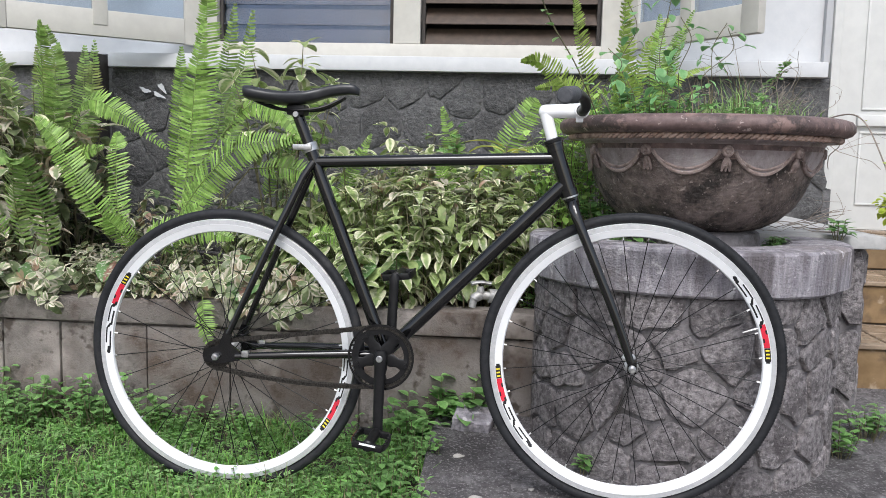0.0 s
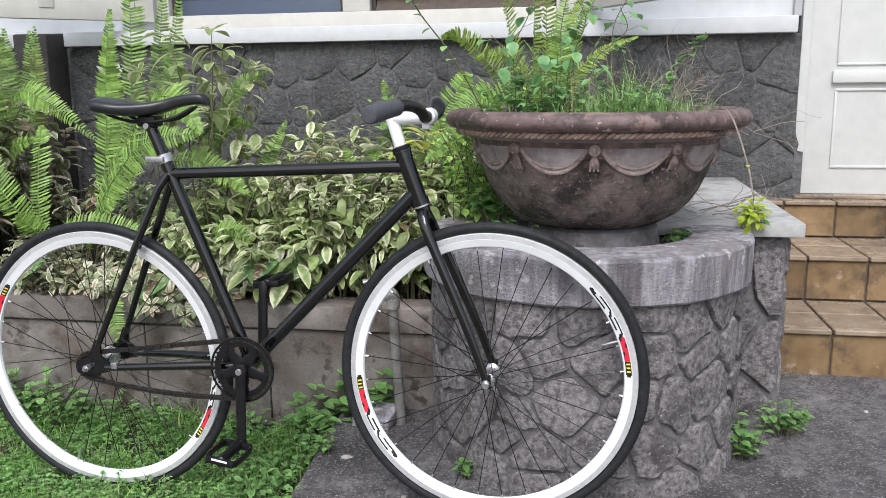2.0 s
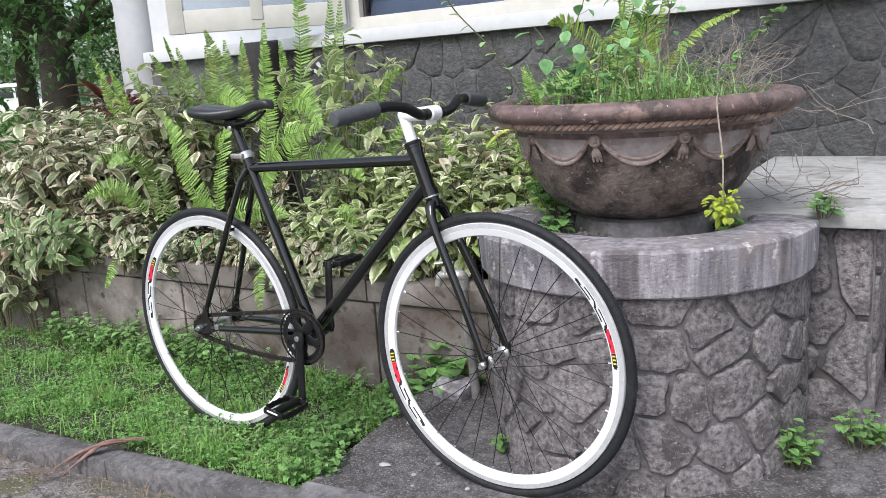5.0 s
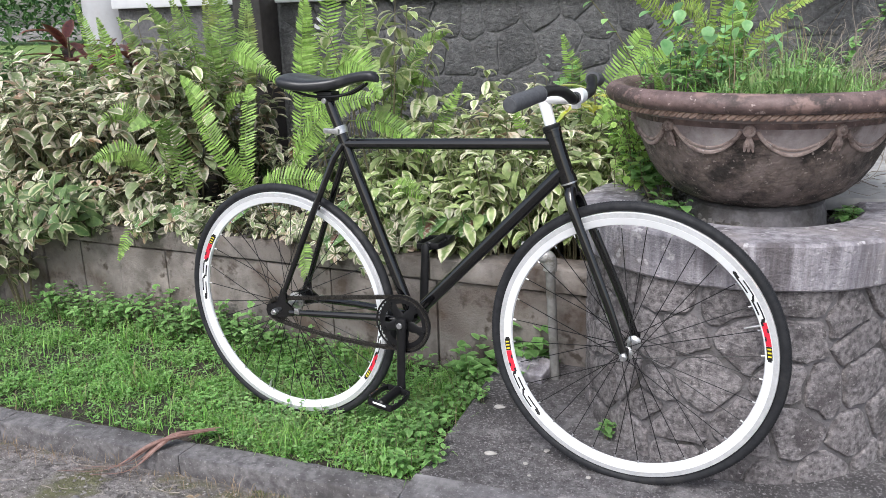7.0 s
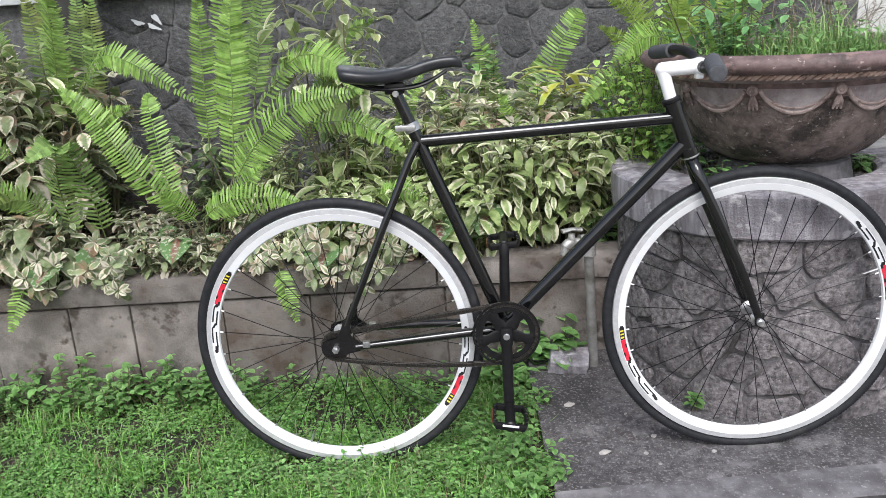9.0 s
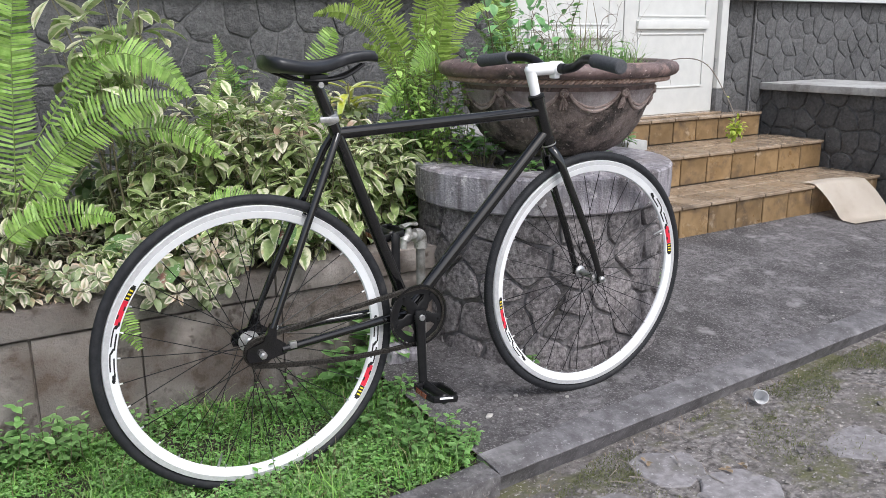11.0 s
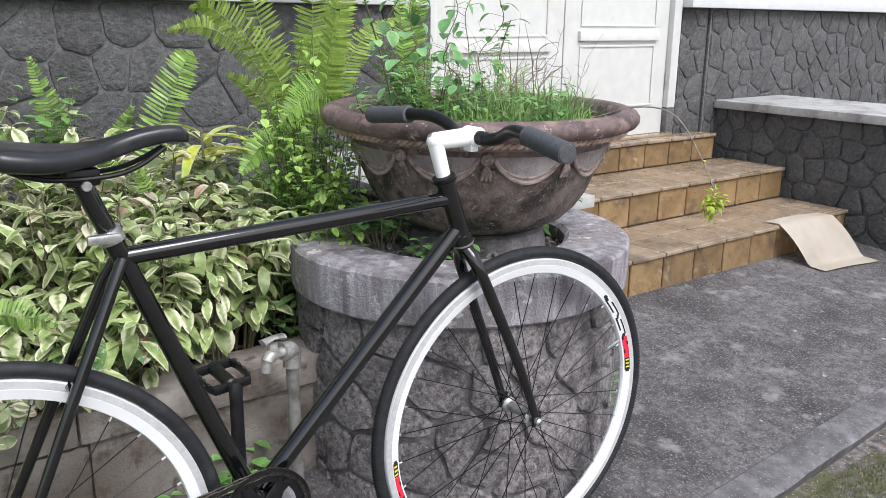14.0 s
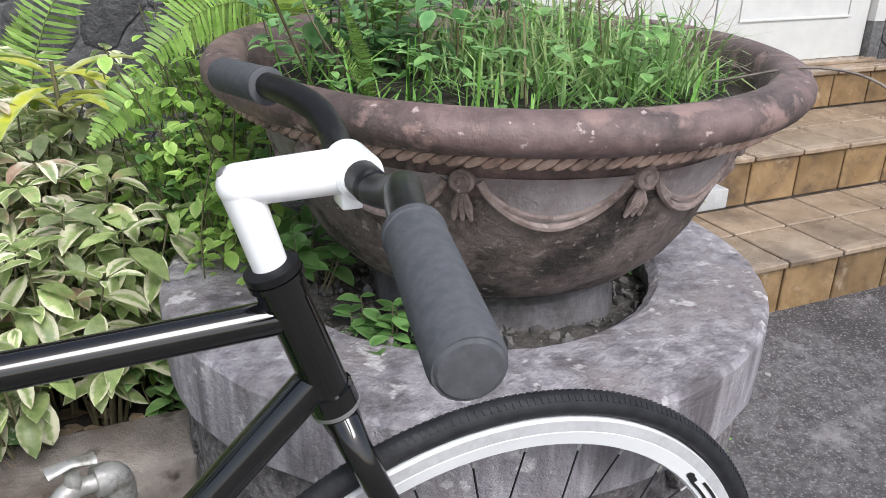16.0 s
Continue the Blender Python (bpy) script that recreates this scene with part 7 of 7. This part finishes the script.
weed_clump("weed", 1.22, 2.50, rise(2.5), 410, 18, 0.028, 0.10, L_WEED, "small weed at the foot of the flank wall", "weed", 0.06)
weed_clump("weed", 1.115, 2.54, 0.60, 411, 6, 0.035, 0.05, L_WEED, "small weed rooted on the slab", "weed", 0.03)
weed_clump("weed", 0.52, 2.34, 0.556, 412, 12, 0.036, 0.08, L_WEED, "green creeper between cap and bowl", "weed", 0.07, 0.7)
weed_clump("weed", 0.47, 2.50, 0.60, 413, 16, 0.042, 0.12, L_WEED, "green creeper between cap and bowl", "weed", 0.07, 0.7)
weed_clump("weed", 0.40, 2.72, 0.58, 414, 16, 0.035, 0.36, L_WEED, "tall soft weed behind the planter", "weed", 0.12, 0.7)
weed_clump("weed", 0.55, 2.90, 0.50, 415, 16, 0.035, 0.45, L_WEED, "tall soft weed behind the planter", "weed", 0.14, 0.7)
weed_clump("weed", -0.02, 3.35, 0.50, 416, 20, 0.05, 0.42, L_WEED, "dark leafy weed against the plinth", "weed", 0.10, 0.8)

for i, (x, y, z, n, hgt) in enumerate(((0.36, 2.78, 0.30, 14, 0.45), (0.45, 2.95, 0.35, 14, 0.5), (0.34, 2.95, 0.30, 12, 0.42), (0.30, 3.1, 0.30, 12, 0.5), (0.42, 2.82, 0.45, 12, 0.42), (0.30, 2.74, 0.28, 10, 0.34))):
    weed_clump("weed", x, y, z, 430 + i, n, 0.048, hgt, L_LIMEWEED, "bright green leafy weed beside the planter", "weed", 0.13, 0.55)

# soft vines that climb between the bed and the bowl
def vine_bush(at, seed, n, height, spread, size, lean=(0, 0)):
    r = random.Random(seed)
    bag = Bag()
    bm = bmesh.new()
    for i in range(n):
        a, q = r.uniform(0, 6.28), spread * math.sqrt(r.random())
        h = height * r.uniform(0.3, 1.0)
        p = [Vector((0.4 * q * math.cos(a), 0.4 * q * math.sin(a), 0)), Vector((q * math.cos(a) + lean[0] * h * 0.4, q * math.sin(a) + lean[1] * h * 0.4, h * 0.55)),
             Vector((q * math.cos(a) * 1.2 + lean[0] * h + r.uniform(-0.03, 0.03), q * math.sin(a) * 1.2 + lean[1] * h + r.uniform(-0.03, 0.03), h * 0.96))]
        p[1] += Vector((r.uniform(-0.05, 0.05), r.uniform(-0.05, 0.05), 0))
        p[2] += Vector((r.uniform(-0.06, 0.06), r.uniform(-0.06, 0.06), 0))
        pts = smooth_path(p, 5)
        tube(bm, pts, 0.0011, 4)
        m = int(h / 0.011)
        for k in range(m):
            t = 0.12 + 0.88 * k / m
            j = min(int(t * (len(pts) - 1)), len(pts) - 2)
            b = r.uniform(0, 6.28)
            c = pts[j].lerp(pts[j + 1], t * (len(pts) - 1) - j)
            w = size * r.uniform(0.5, 1.15)
            leaf(bag, c + Vector((math.cos(b), math.sin(b), 0)) * r.uniform(0.002, 0.03), (math.cos(b), math.sin(b), r.uniform(-0.7, 0.7)), (0, 0, 1), w, w * 0.66, r.uniform(0.1, 0.8), 0.2, 4, 0.45)
    leafy("vine", (finish(bm), bag.mesh(L_VINE)), Matrix.Translation(at), "soft yellow-green vine climbing beside the bowl", "vine", "vines beside the planter")


for i, (at, n, h, sp, ln) in enumerate((((0.37, 2.60, 0.36), 15, 0.60, 0.06, (-0.02, -0.02)), ((0.37, 2.76, 0.34), 16, 0.66, 0.08, (0.02, 0.0)), ((0.45, 2.88, 0.36), 16, 0.72, 0.09, (0, 0)),
                                        ((0.54, 2.98, 0.38), 14, 0.74, 0.09, (0, 0)), ((0.30, 2.84, 0.32), 9, 0.42, 0.09, (0, 0)))):
    vine_bush(at, 450 + i, n, h, sp, 0.028, ln)

# growth in the bowl
def bowl_foot(rad, cx=0.0, cy=0.0):
    def f(r):
        a, q = r.uniform(0, 6.28), rad * math.sqrt(r.random())
        return BC.x + cx + q * math.cos(a), BC.y + cy + q * math.sin(a), 0.855
    return f


tagged(part("bowl_grass", blades(900, bowl_foot(0.20, 0.085, 0.0), (0.05, 0.15), (0.002, 0.005), 1.3, 501, L_TUFT, 1.0), L_TUFT, None, "rank green grass growing in the bowl"), "", "grass", "", "stuff")
tagged(part("bowl_grass", blades(420, bowl_foot(0.28), (0.03, 0.10), (0.002, 0.004), 1.4, 507, L_GRASS, 1.0), L_GRASS, None, "dark green grass growing in the bowl"), "", "grass", "", "stuff")
tagged(part("bowl_grass", blades(28, bowl_foot(0.2, 0.06), (0.16, 0.24), (0.002, 0.003), 0.5, 502, L_DRY, 0.5), L_DRY, None, "tall dry grass stalks growing in the bowl"), "", "grass", "", "stuff")
tagged(part("bowl_weeds", small_leaves(200, bowl_foot(0.25, -0.05), (0.012, 0.03), 503, L_WEED, (0.01, 0.10)), L_WEED, None, "small weeds growing in the bowl"), "", "weeds", "", "stuff")
weed_clump("bowl_weed", 0.60, 2.52, 0.85, 504, 12, 0.034, 0.20, L_ROUND, "round-leaved weed growing in the bowl", "weed", 0.11, 0.85)
weed_clump("bowl_weed", 0.50, 2.50, 0.85, 505, 9, 0.032, 0.15, L_ROUND, "round-leaved weed growing in the bowl", "weed", 0.09, 0.85)
weed_clump("bowl_weed", 0.86, 2.58, 0.85, 506, 10, 0.035, 0.14, L_LIMEWEED, "round-leaved weed growing in the bowl", "weed", 0.10, 0.8)
fern(0.62, 2.62, 0.85, [(40, 12, 0, 0.66), (100, 4, 0, 0.62), (60, 10, 0, 0.55), (20, 30, 2, 0.36), (200, 30, 2, 0.35), (170, 12, 1, 0.4)], "fern growing out of the terracotta bowl")
fern(0.50, 2.36, 0.85, [(230, 20, 1, 0.22), (150, 20, 1, 0.25), (190, 10, 0, 0.26)], "small fern at the edge of the terracotta bowl")


def climber(points, seed, n, size, material, label, rad=0.0018, stalk=M_STALK, start=0.2, ratio=0.8, petiole=0.0):
    r = random.Random(seed)
    bm = bmesh.new()
    pts = smooth_path(points, 8)
    bag = Bag()
    for i in range(n):
        t = start + (1 - start) * i / n
        j = min(int(t * (len(pts) - 1)), len(pts) - 2)
        b = r.uniform(0, 6.28)
        s = size * r.uniform(0.55, 1.1)
        out = Vector((math.cos(b), math.sin(b), r.uniform(0.1, 0.5)))
        foot = pts[j] + out * petiole * r.uniform(0.6, 1.6)
        if petiole:
            tube(bm, [pts[j], foot], 0.0006, 3)
        leaf(bag, foot, (math.cos(b), math.sin(b), r.uniform(-1.3, 0.1) if petiole else r.uniform(-0.3, 0.5)), (0, 0, 1), s, s * ratio, r.uniform(0.2, 0.8), 0.2, 6, 0.36 if petiole else 0.4)
    tube(bm, pts, rad, 5)
    leafy("vine", (finish(bm), bag.mesh(material)), Matrix.Identity(4), label, "vine", "vines in the bowl", stalk)


climber([(0.46, 2.42, 0.86), (0.38, 2.36, 1.02), (0.305, 2.30, 1.13), (0.265, 2.27, 1.22)], 601, 11, 0.034, L_LIMEWEED, "round-leaved climber rising from the bowl")
for i, (x0, y0, x1, y1, top_z, n, size) in enumerate(((0.52, 2.44, 0.46, 2.42, 1.08, 7, 0.042), (0.56, 2.52, 0.52, 2.54, 1.22, 12, 0.040), (0.60, 2.56, 0.65, 2.60, 1.27, 13, 0.042), (0.66, 2.50, 0.66, 2.53, 1.18, 11, 0.040),
                                                      (0.70, 2.46, 0.77, 2.46, 1.14, 12, 0.032), (0.62, 2.44, 0.58, 2.40, 1.04, 8, 0.044), (0.74, 2.54, 0.79, 2.56, 1.17, 14, 0.030))):
    w = random.Random(640 + i)
    bent = lambda t: (x0 + (x1 - x0) * t + w.uniform(-0.035, 0.035), y0 + (y1 - y0) * t + w.uniform(-0.035, 0.035), 0.86 + (top_z - 0.86) * t)
    climber([(x0, y0, 0.86), bent(0.3), bent(0.55), bent(0.8), (x1, y1, top_z)], 620 + i, n, size, L_ROUND, "round-leaved climber rising from the bowl", 0.0012, M_STALK, 0.25, 0.85, 0.022)
climber([(0.86, 2.56, 0.86), (0.91, 2.62, 0.97), (0.96, 2.66, 1.04), (1.0, 2.68, 1.09)], 603, 26, 0.032, L_WEED, "small-leaved climber rising from the bowl")
climber([(0.92, 2.30, 0.87), (0.965, 2.19, 0.905), (0.985, 2.10, 0.89), (1.01, 2.04, 0.80), (1.018, 2.012, 0.745)], 604, 2, 0.01, L_LIME, "pale runner hanging over the bowl rim", 0.0017, M_TWIG, 0.5)
bag = Bag()
r = random.Random(605)
for i in range(120):
    w = Vector((r.gauss(0, 1), r.gauss(0, 1), r.gauss(0, 1))).normalized()
    q = r.uniform(0.004, 0.028)
    leaf(bag, Vector((0, 0, -0.012)) + Vector((w.x, w.y, w.z * 1.25)) * q, (w + Vector((0, 0, -0.3))).normalized(), (0.1, -0.3, 1), r.uniform(0.009, 0.018), r.uniform(0.007, 0.012), r.uniform(0.2, 0.9), 0.2, 4, 0.45)
leafy("vine_tuft", (finish(tubed([(0, 0.002, 0.03), (0, 0, 0.0), (0, 0, -0.02)], 0.0012, 5)), bag.mesh(L_LIME)), Matrix.Translation((1.019, 2.008, 0.722)), "yellow-green leaf tuft at the runner's end", "vine tuft", "vines in the bowl", M_TWIG)


def twig_spray(seed, foot, way, steps, length, label, bend=0.55, fork=0.34):
    """A dry shoot that forks again and again into thin wiry ends."""
    r = random.Random(seed)
    bm = bmesh.new()

    def grow(p, d, n, rad, depth):
        pts = [p]
        for k in range(n):
            d = (d + Vector((r.gauss(0, 1), r.gauss(0, 1), r.gauss(0, 0.8))) * bend * 0.5).normalized()
            p = p + d * length * r.uniform(0.6, 1.3)
            p.z = max(p.z, 0.606)
            pts.append(p)
            if depth < 3 and r.random() < fork:
                grow(p, (d + Vector((r.gauss(0, 1), r.gauss(0, 1), r.gauss(0, 1))) * 0.6).normalized(), max(2, n - k - 1), rad * 0.7, depth + 1)
        tube(bm, smooth_path(pts, 2) if len(pts) > 2 else pts, rad, 4)

    grow(Vector(foot), Vector(way).normalized(), steps, 0.0012, 0)
    tagged(part("twig", bm, M_TWIG, None, label), "", "twig", "dry twigs")


for i in range(15):
    r = random.Random(700 + i)
    a = r.uniform(-0.3, 1.3)
    twig_spray(700 + i, (BC.x + 0.21 * math.cos(a), BC.y + 0.21 * math.sin(a), 0.86), (r.uniform(0.0, 1.0), r.uniform(-0.5, 0.5), r.uniform(0.5, 1.2)), r.choice((6, 7, 8)), 0.028, "dry wiry twigs tangled in the bowl", 0.85, 0.4)
for i in range(5):
    r = random.Random(760 + i)
    a = r.uniform(0.1, 1.2)
    twig_spray(760 + i, (BC.x + 0.372 * math.cos(a), BC.y + 0.372 * math.sin(a), 0.90), (0.5 * math.cos(a), 0.5 * math.sin(a), r.uniform(-1.8, -0.8)), 8, 0.034, "dry wiry roots hanging over the bowl rim")
for i in range(12):
    r = random.Random(740 + i)
    twig_spray(740 + i, (r.uniform(0.95, 1.10), r.uniform(2.65, 2.95), 0.607), (r.uniform(-1, 1), r.uniform(-1, 1), 0.15), 5, 0.036, "thin dry roots lying on the slab")

frond_thing = thing("dry_frond", "dry reddish brown leaf stalks lying over the kerb", "dry leaf")
for k, (dx_, dy_) in enumerate(((0, 0), (0.006, 0.012), (-0.004, -0.012), (0.010, -0.004))):
    run = smooth_path([(-0.56 + dx_, 1.87 + dy_, 0.022), (-0.63, 1.81 + dy_, 0.016 + 0.004 * k), (-0.68 + dx_ * 2, 1.765 + dy_, 0.006), (-0.74 + dx_ * 4, 1.70 + dy_ * 2, -0.034), (-0.86 + dx_ * 7, 1.655 + dy_ * 2, -0.042)], 5)
    part("blade", tubed(run, [0.002 + 0.0065 * math.sin(math.pi * min(1.0, i / 14)) if i < 14 else 0.0019 for i in range(len(run))], 7, True, ((0.3, 0.3, 1), 0.22)), M_REDSTALK, frond_thing)
for i in range(26):
    r = random.Random(820 + i)
    x = r.uniform(-1.5, 1.7)
    y = kerb_y(x) - 0.13 - abs(r.gauss(0, 0.12))
    a, ln = r.uniform(0, 6.28), r.uniform(0.03, 0.10)
    run = [(x + ln * t * math.cos(a + 0.5 * t), y + min(0.04, ln * t * math.sin(a + 0.5 * t)), -0.041 + 0.004 * r.random()) for t in (-0.5, -0.15, 0.2, 0.5)]
    tagged(part("twig", tubed(run, 0.0011, 4), M_TWIG, None, "thin dry twig lying on the dirt"), "", "twig", "dry twigs")
tagged(part("dry_litter", small_leaves(20, lambda r: (r.uniform(-1.6, 1.6), r.uniform(1.3, 1.72), -0.045), (0.012, 0.03), 801, L_DRY, (0.002, 0.01)), L_DRY, None, "dry fallen leaves on the dirt"), "", "leaves", "", "stuff")
tagged(part("bed_litter", small_leaves(400, lambda r: (r.uniform(-2.2, 0.25), r.uniform(2.62, 3.6), 0.31), (0.03, 0.07), 802, L_DRY, (0.0, 0.03)), L_DRY, None, "dry fallen leaves on the bed soil"), "", "leaves", "", "stuff")

# ---- far garden ----
def far_lawn(r):
    return r.uniform(-9, -3.0), r.uniform(1.9, 9.0), -0.03


bm = bmesh.new()
q = [bm.verts.new(v) for v in ((-40, 1.85, -0.03), (-2.5, 1.85, -0.03), (-2.5, 3.66, -0.03), (-3.2, 6.0, -0.03), (-5.5, 40, -0.03), (-60, 40, -0.03))]
bm.faces.new(q)
structure("far_lawn", bm, surface("far_grass", (0.09, 0.16, 0.03), (0.15, 0.24, 0.06), 9, (0.2, 0.26, 0.09), 1.2, rough=(0.8, 0.95), bump=0.8, bump_scale=30, depth=0.03), "mown lawn beside the house", "lawn")
tagged(part("far_grass", blades(5000, far_lawn, (0.05, 0.14), (0.004, 0.008), 0.8, 901, L_GRASS, 0.6), L_GRASS, None, "rough grass beside the house"), "", "grass", "", "stuff")


def tree(x, y, height, spread, seed, mat, n=2600, size=0.22, low_at=0.35):
    r = random.Random(seed)
    ob = thing("tree", "leafy broad-crowned tree in the far garden", "tree", "garden trees", at=(x, y, -0.05))
    bm = bmesh.new()
    tube(bm, smooth_path([(0, 0, 0), (0.1, 0, height * 0.25), (0.0, 0.1, height * 0.5), (0.1, 0, height * 0.8)], 5), [0.22 - 0.011 * i for i in range(16)], 12)
    tips = []
    for i in range(12):
        a = i * 2.4
        h0 = height * r.uniform(0.25, 0.6)
        tip = Vector((spread * 0.75 * math.cos(a), spread * 0.75 * math.sin(a), height * r.uniform(low_at, 0.95)))
        pts = smooth_path([(0.05, 0, h0), Vector((tip.x * 0.4, tip.y * 0.4, h0 * 0.6 + tip.z * 0.4)), tip], 4)
        tube(bm, pts, [0.09 - 0.008 * k for k in range(len(pts))], 7)
        tips += pts[3:]
    part("trunk", bm, M_BARK, ob)
    bag = Bag()
    for i in range(n):
        c = r.choice(tips)
        p = c + Vector((r.gauss(0, 1), r.gauss(0, 1), r.gauss(0, 0.8))) * spread * 0.24
        b = r.uniform(0, 6.28)
        leaf(bag, p, (math.cos(b), math.sin(b), r.uniform(-0.8, 0.4)), (0, 0, 1), size * r.uniform(0.5, 1.3), size * 0.42, r.uniform(0.2, 0.9), 0.2, 3, 0.4)
    part("crown", bag.mesh(mat), mat, ob)


tree(-6.7, 5.9, 5.6, 2.3, 31, L_TREE, 16000, 0.085, 0.38)
tree(-5.4, 8.2, 5.4, 2.2, 32, L_TREE, 10000, 0.095, 0.45)
tree(-11.5, 7.4, 6.4, 2.6, 33, L_TREE, 8000, 0.13, 0.4)
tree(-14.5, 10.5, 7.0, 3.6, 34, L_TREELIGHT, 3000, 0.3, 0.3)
tree(-17.0, 8.5, 6.0, 3.4, 35, L_TREE, 3000, 0.3, 0.3)
tree(-9.5, 12.5, 7.0, 3.6, 36, L_TREE, 3200, 0.3, 0.3)


def hedge(x, y, rx, ry, h, seed, mat, n, size, label):
    r = random.Random(seed)
    bag = Bag()
    for i in range(n):
        p = Vector((x + r.uniform(-1, 1) * rx, y + r.uniform(-1, 1) * ry, h * r.random() ** 0.7))
        b = r.uniform(0, 6.28)
        leaf(bag, p, (math.cos(b), math.sin(b), r.uniform(-0.2, 1.2)), (0, 0, 1), size * r.uniform(0.6, 1.3), size * 0.4, 0.7, 0.2, 2, 0.45)
    tagged(part("hedge", bag.mesh(mat), mat, None, label), "", "hedge", "far hedges", "stuff")


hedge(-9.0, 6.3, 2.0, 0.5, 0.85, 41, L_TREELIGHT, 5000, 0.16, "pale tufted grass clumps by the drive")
hedge(-6.0, 5.4, 1.2, 0.5, 0.6, 42, L_TREE, 1500, 0.16, "dark low shrubs by the house corner")
hedge(-46.0, 34.0, 16.0, 2.5, 5.0, 43, L_TREE, 6000, 0.7, "far dark hedge behind the garden")

van = thing("van", "white van parked beyond the garden", "van", at=pose(-32.5, 21.4, -0.03, 0, 0, 32))
bm = bmesh.new()
box(bm, (-1.9, -0.8, 0.35), (1.9, 0.8, 1.05), 0.12, 3)
box(bm, (-1.85, -0.75, 1.0), (1.1, 0.75, 1.75), 0.15, 3)
part("body", bm, M_VAN, van)
for a, b in ((-1.5, -0.6), (-0.5, 0.3), (0.4, 1.0)):
    part("window", boxed((a, -0.765, 1.15), (b, -0.752, 1.6), 0.004), M_VANGLASS, van)
for wx in (-1.2, 1.2):
    w = part("tyre", disc(0.32, -0.82, -0.62, 28, 0.03), M_RUBBER, van)
    w.location = (wx, 0, 0.32)
    part("rim", disc(0.18, -0.828, -0.821, 20), M_STEEL, w)
for k in range(4):
    tagged(part("power_line", tubed(smooth_path([(-30, 4.0 + k, 4.6 + 0.18 * k), (-18, 12 + k, 4.2 + 0.18 * k), (-6, 22 + k, 4.6 + 0.18 * k)], 6), 0.012, 5), M_BLACK_MATT, None, "dark overhead cable beyond the garden"), "", "cable", "overhead cables")
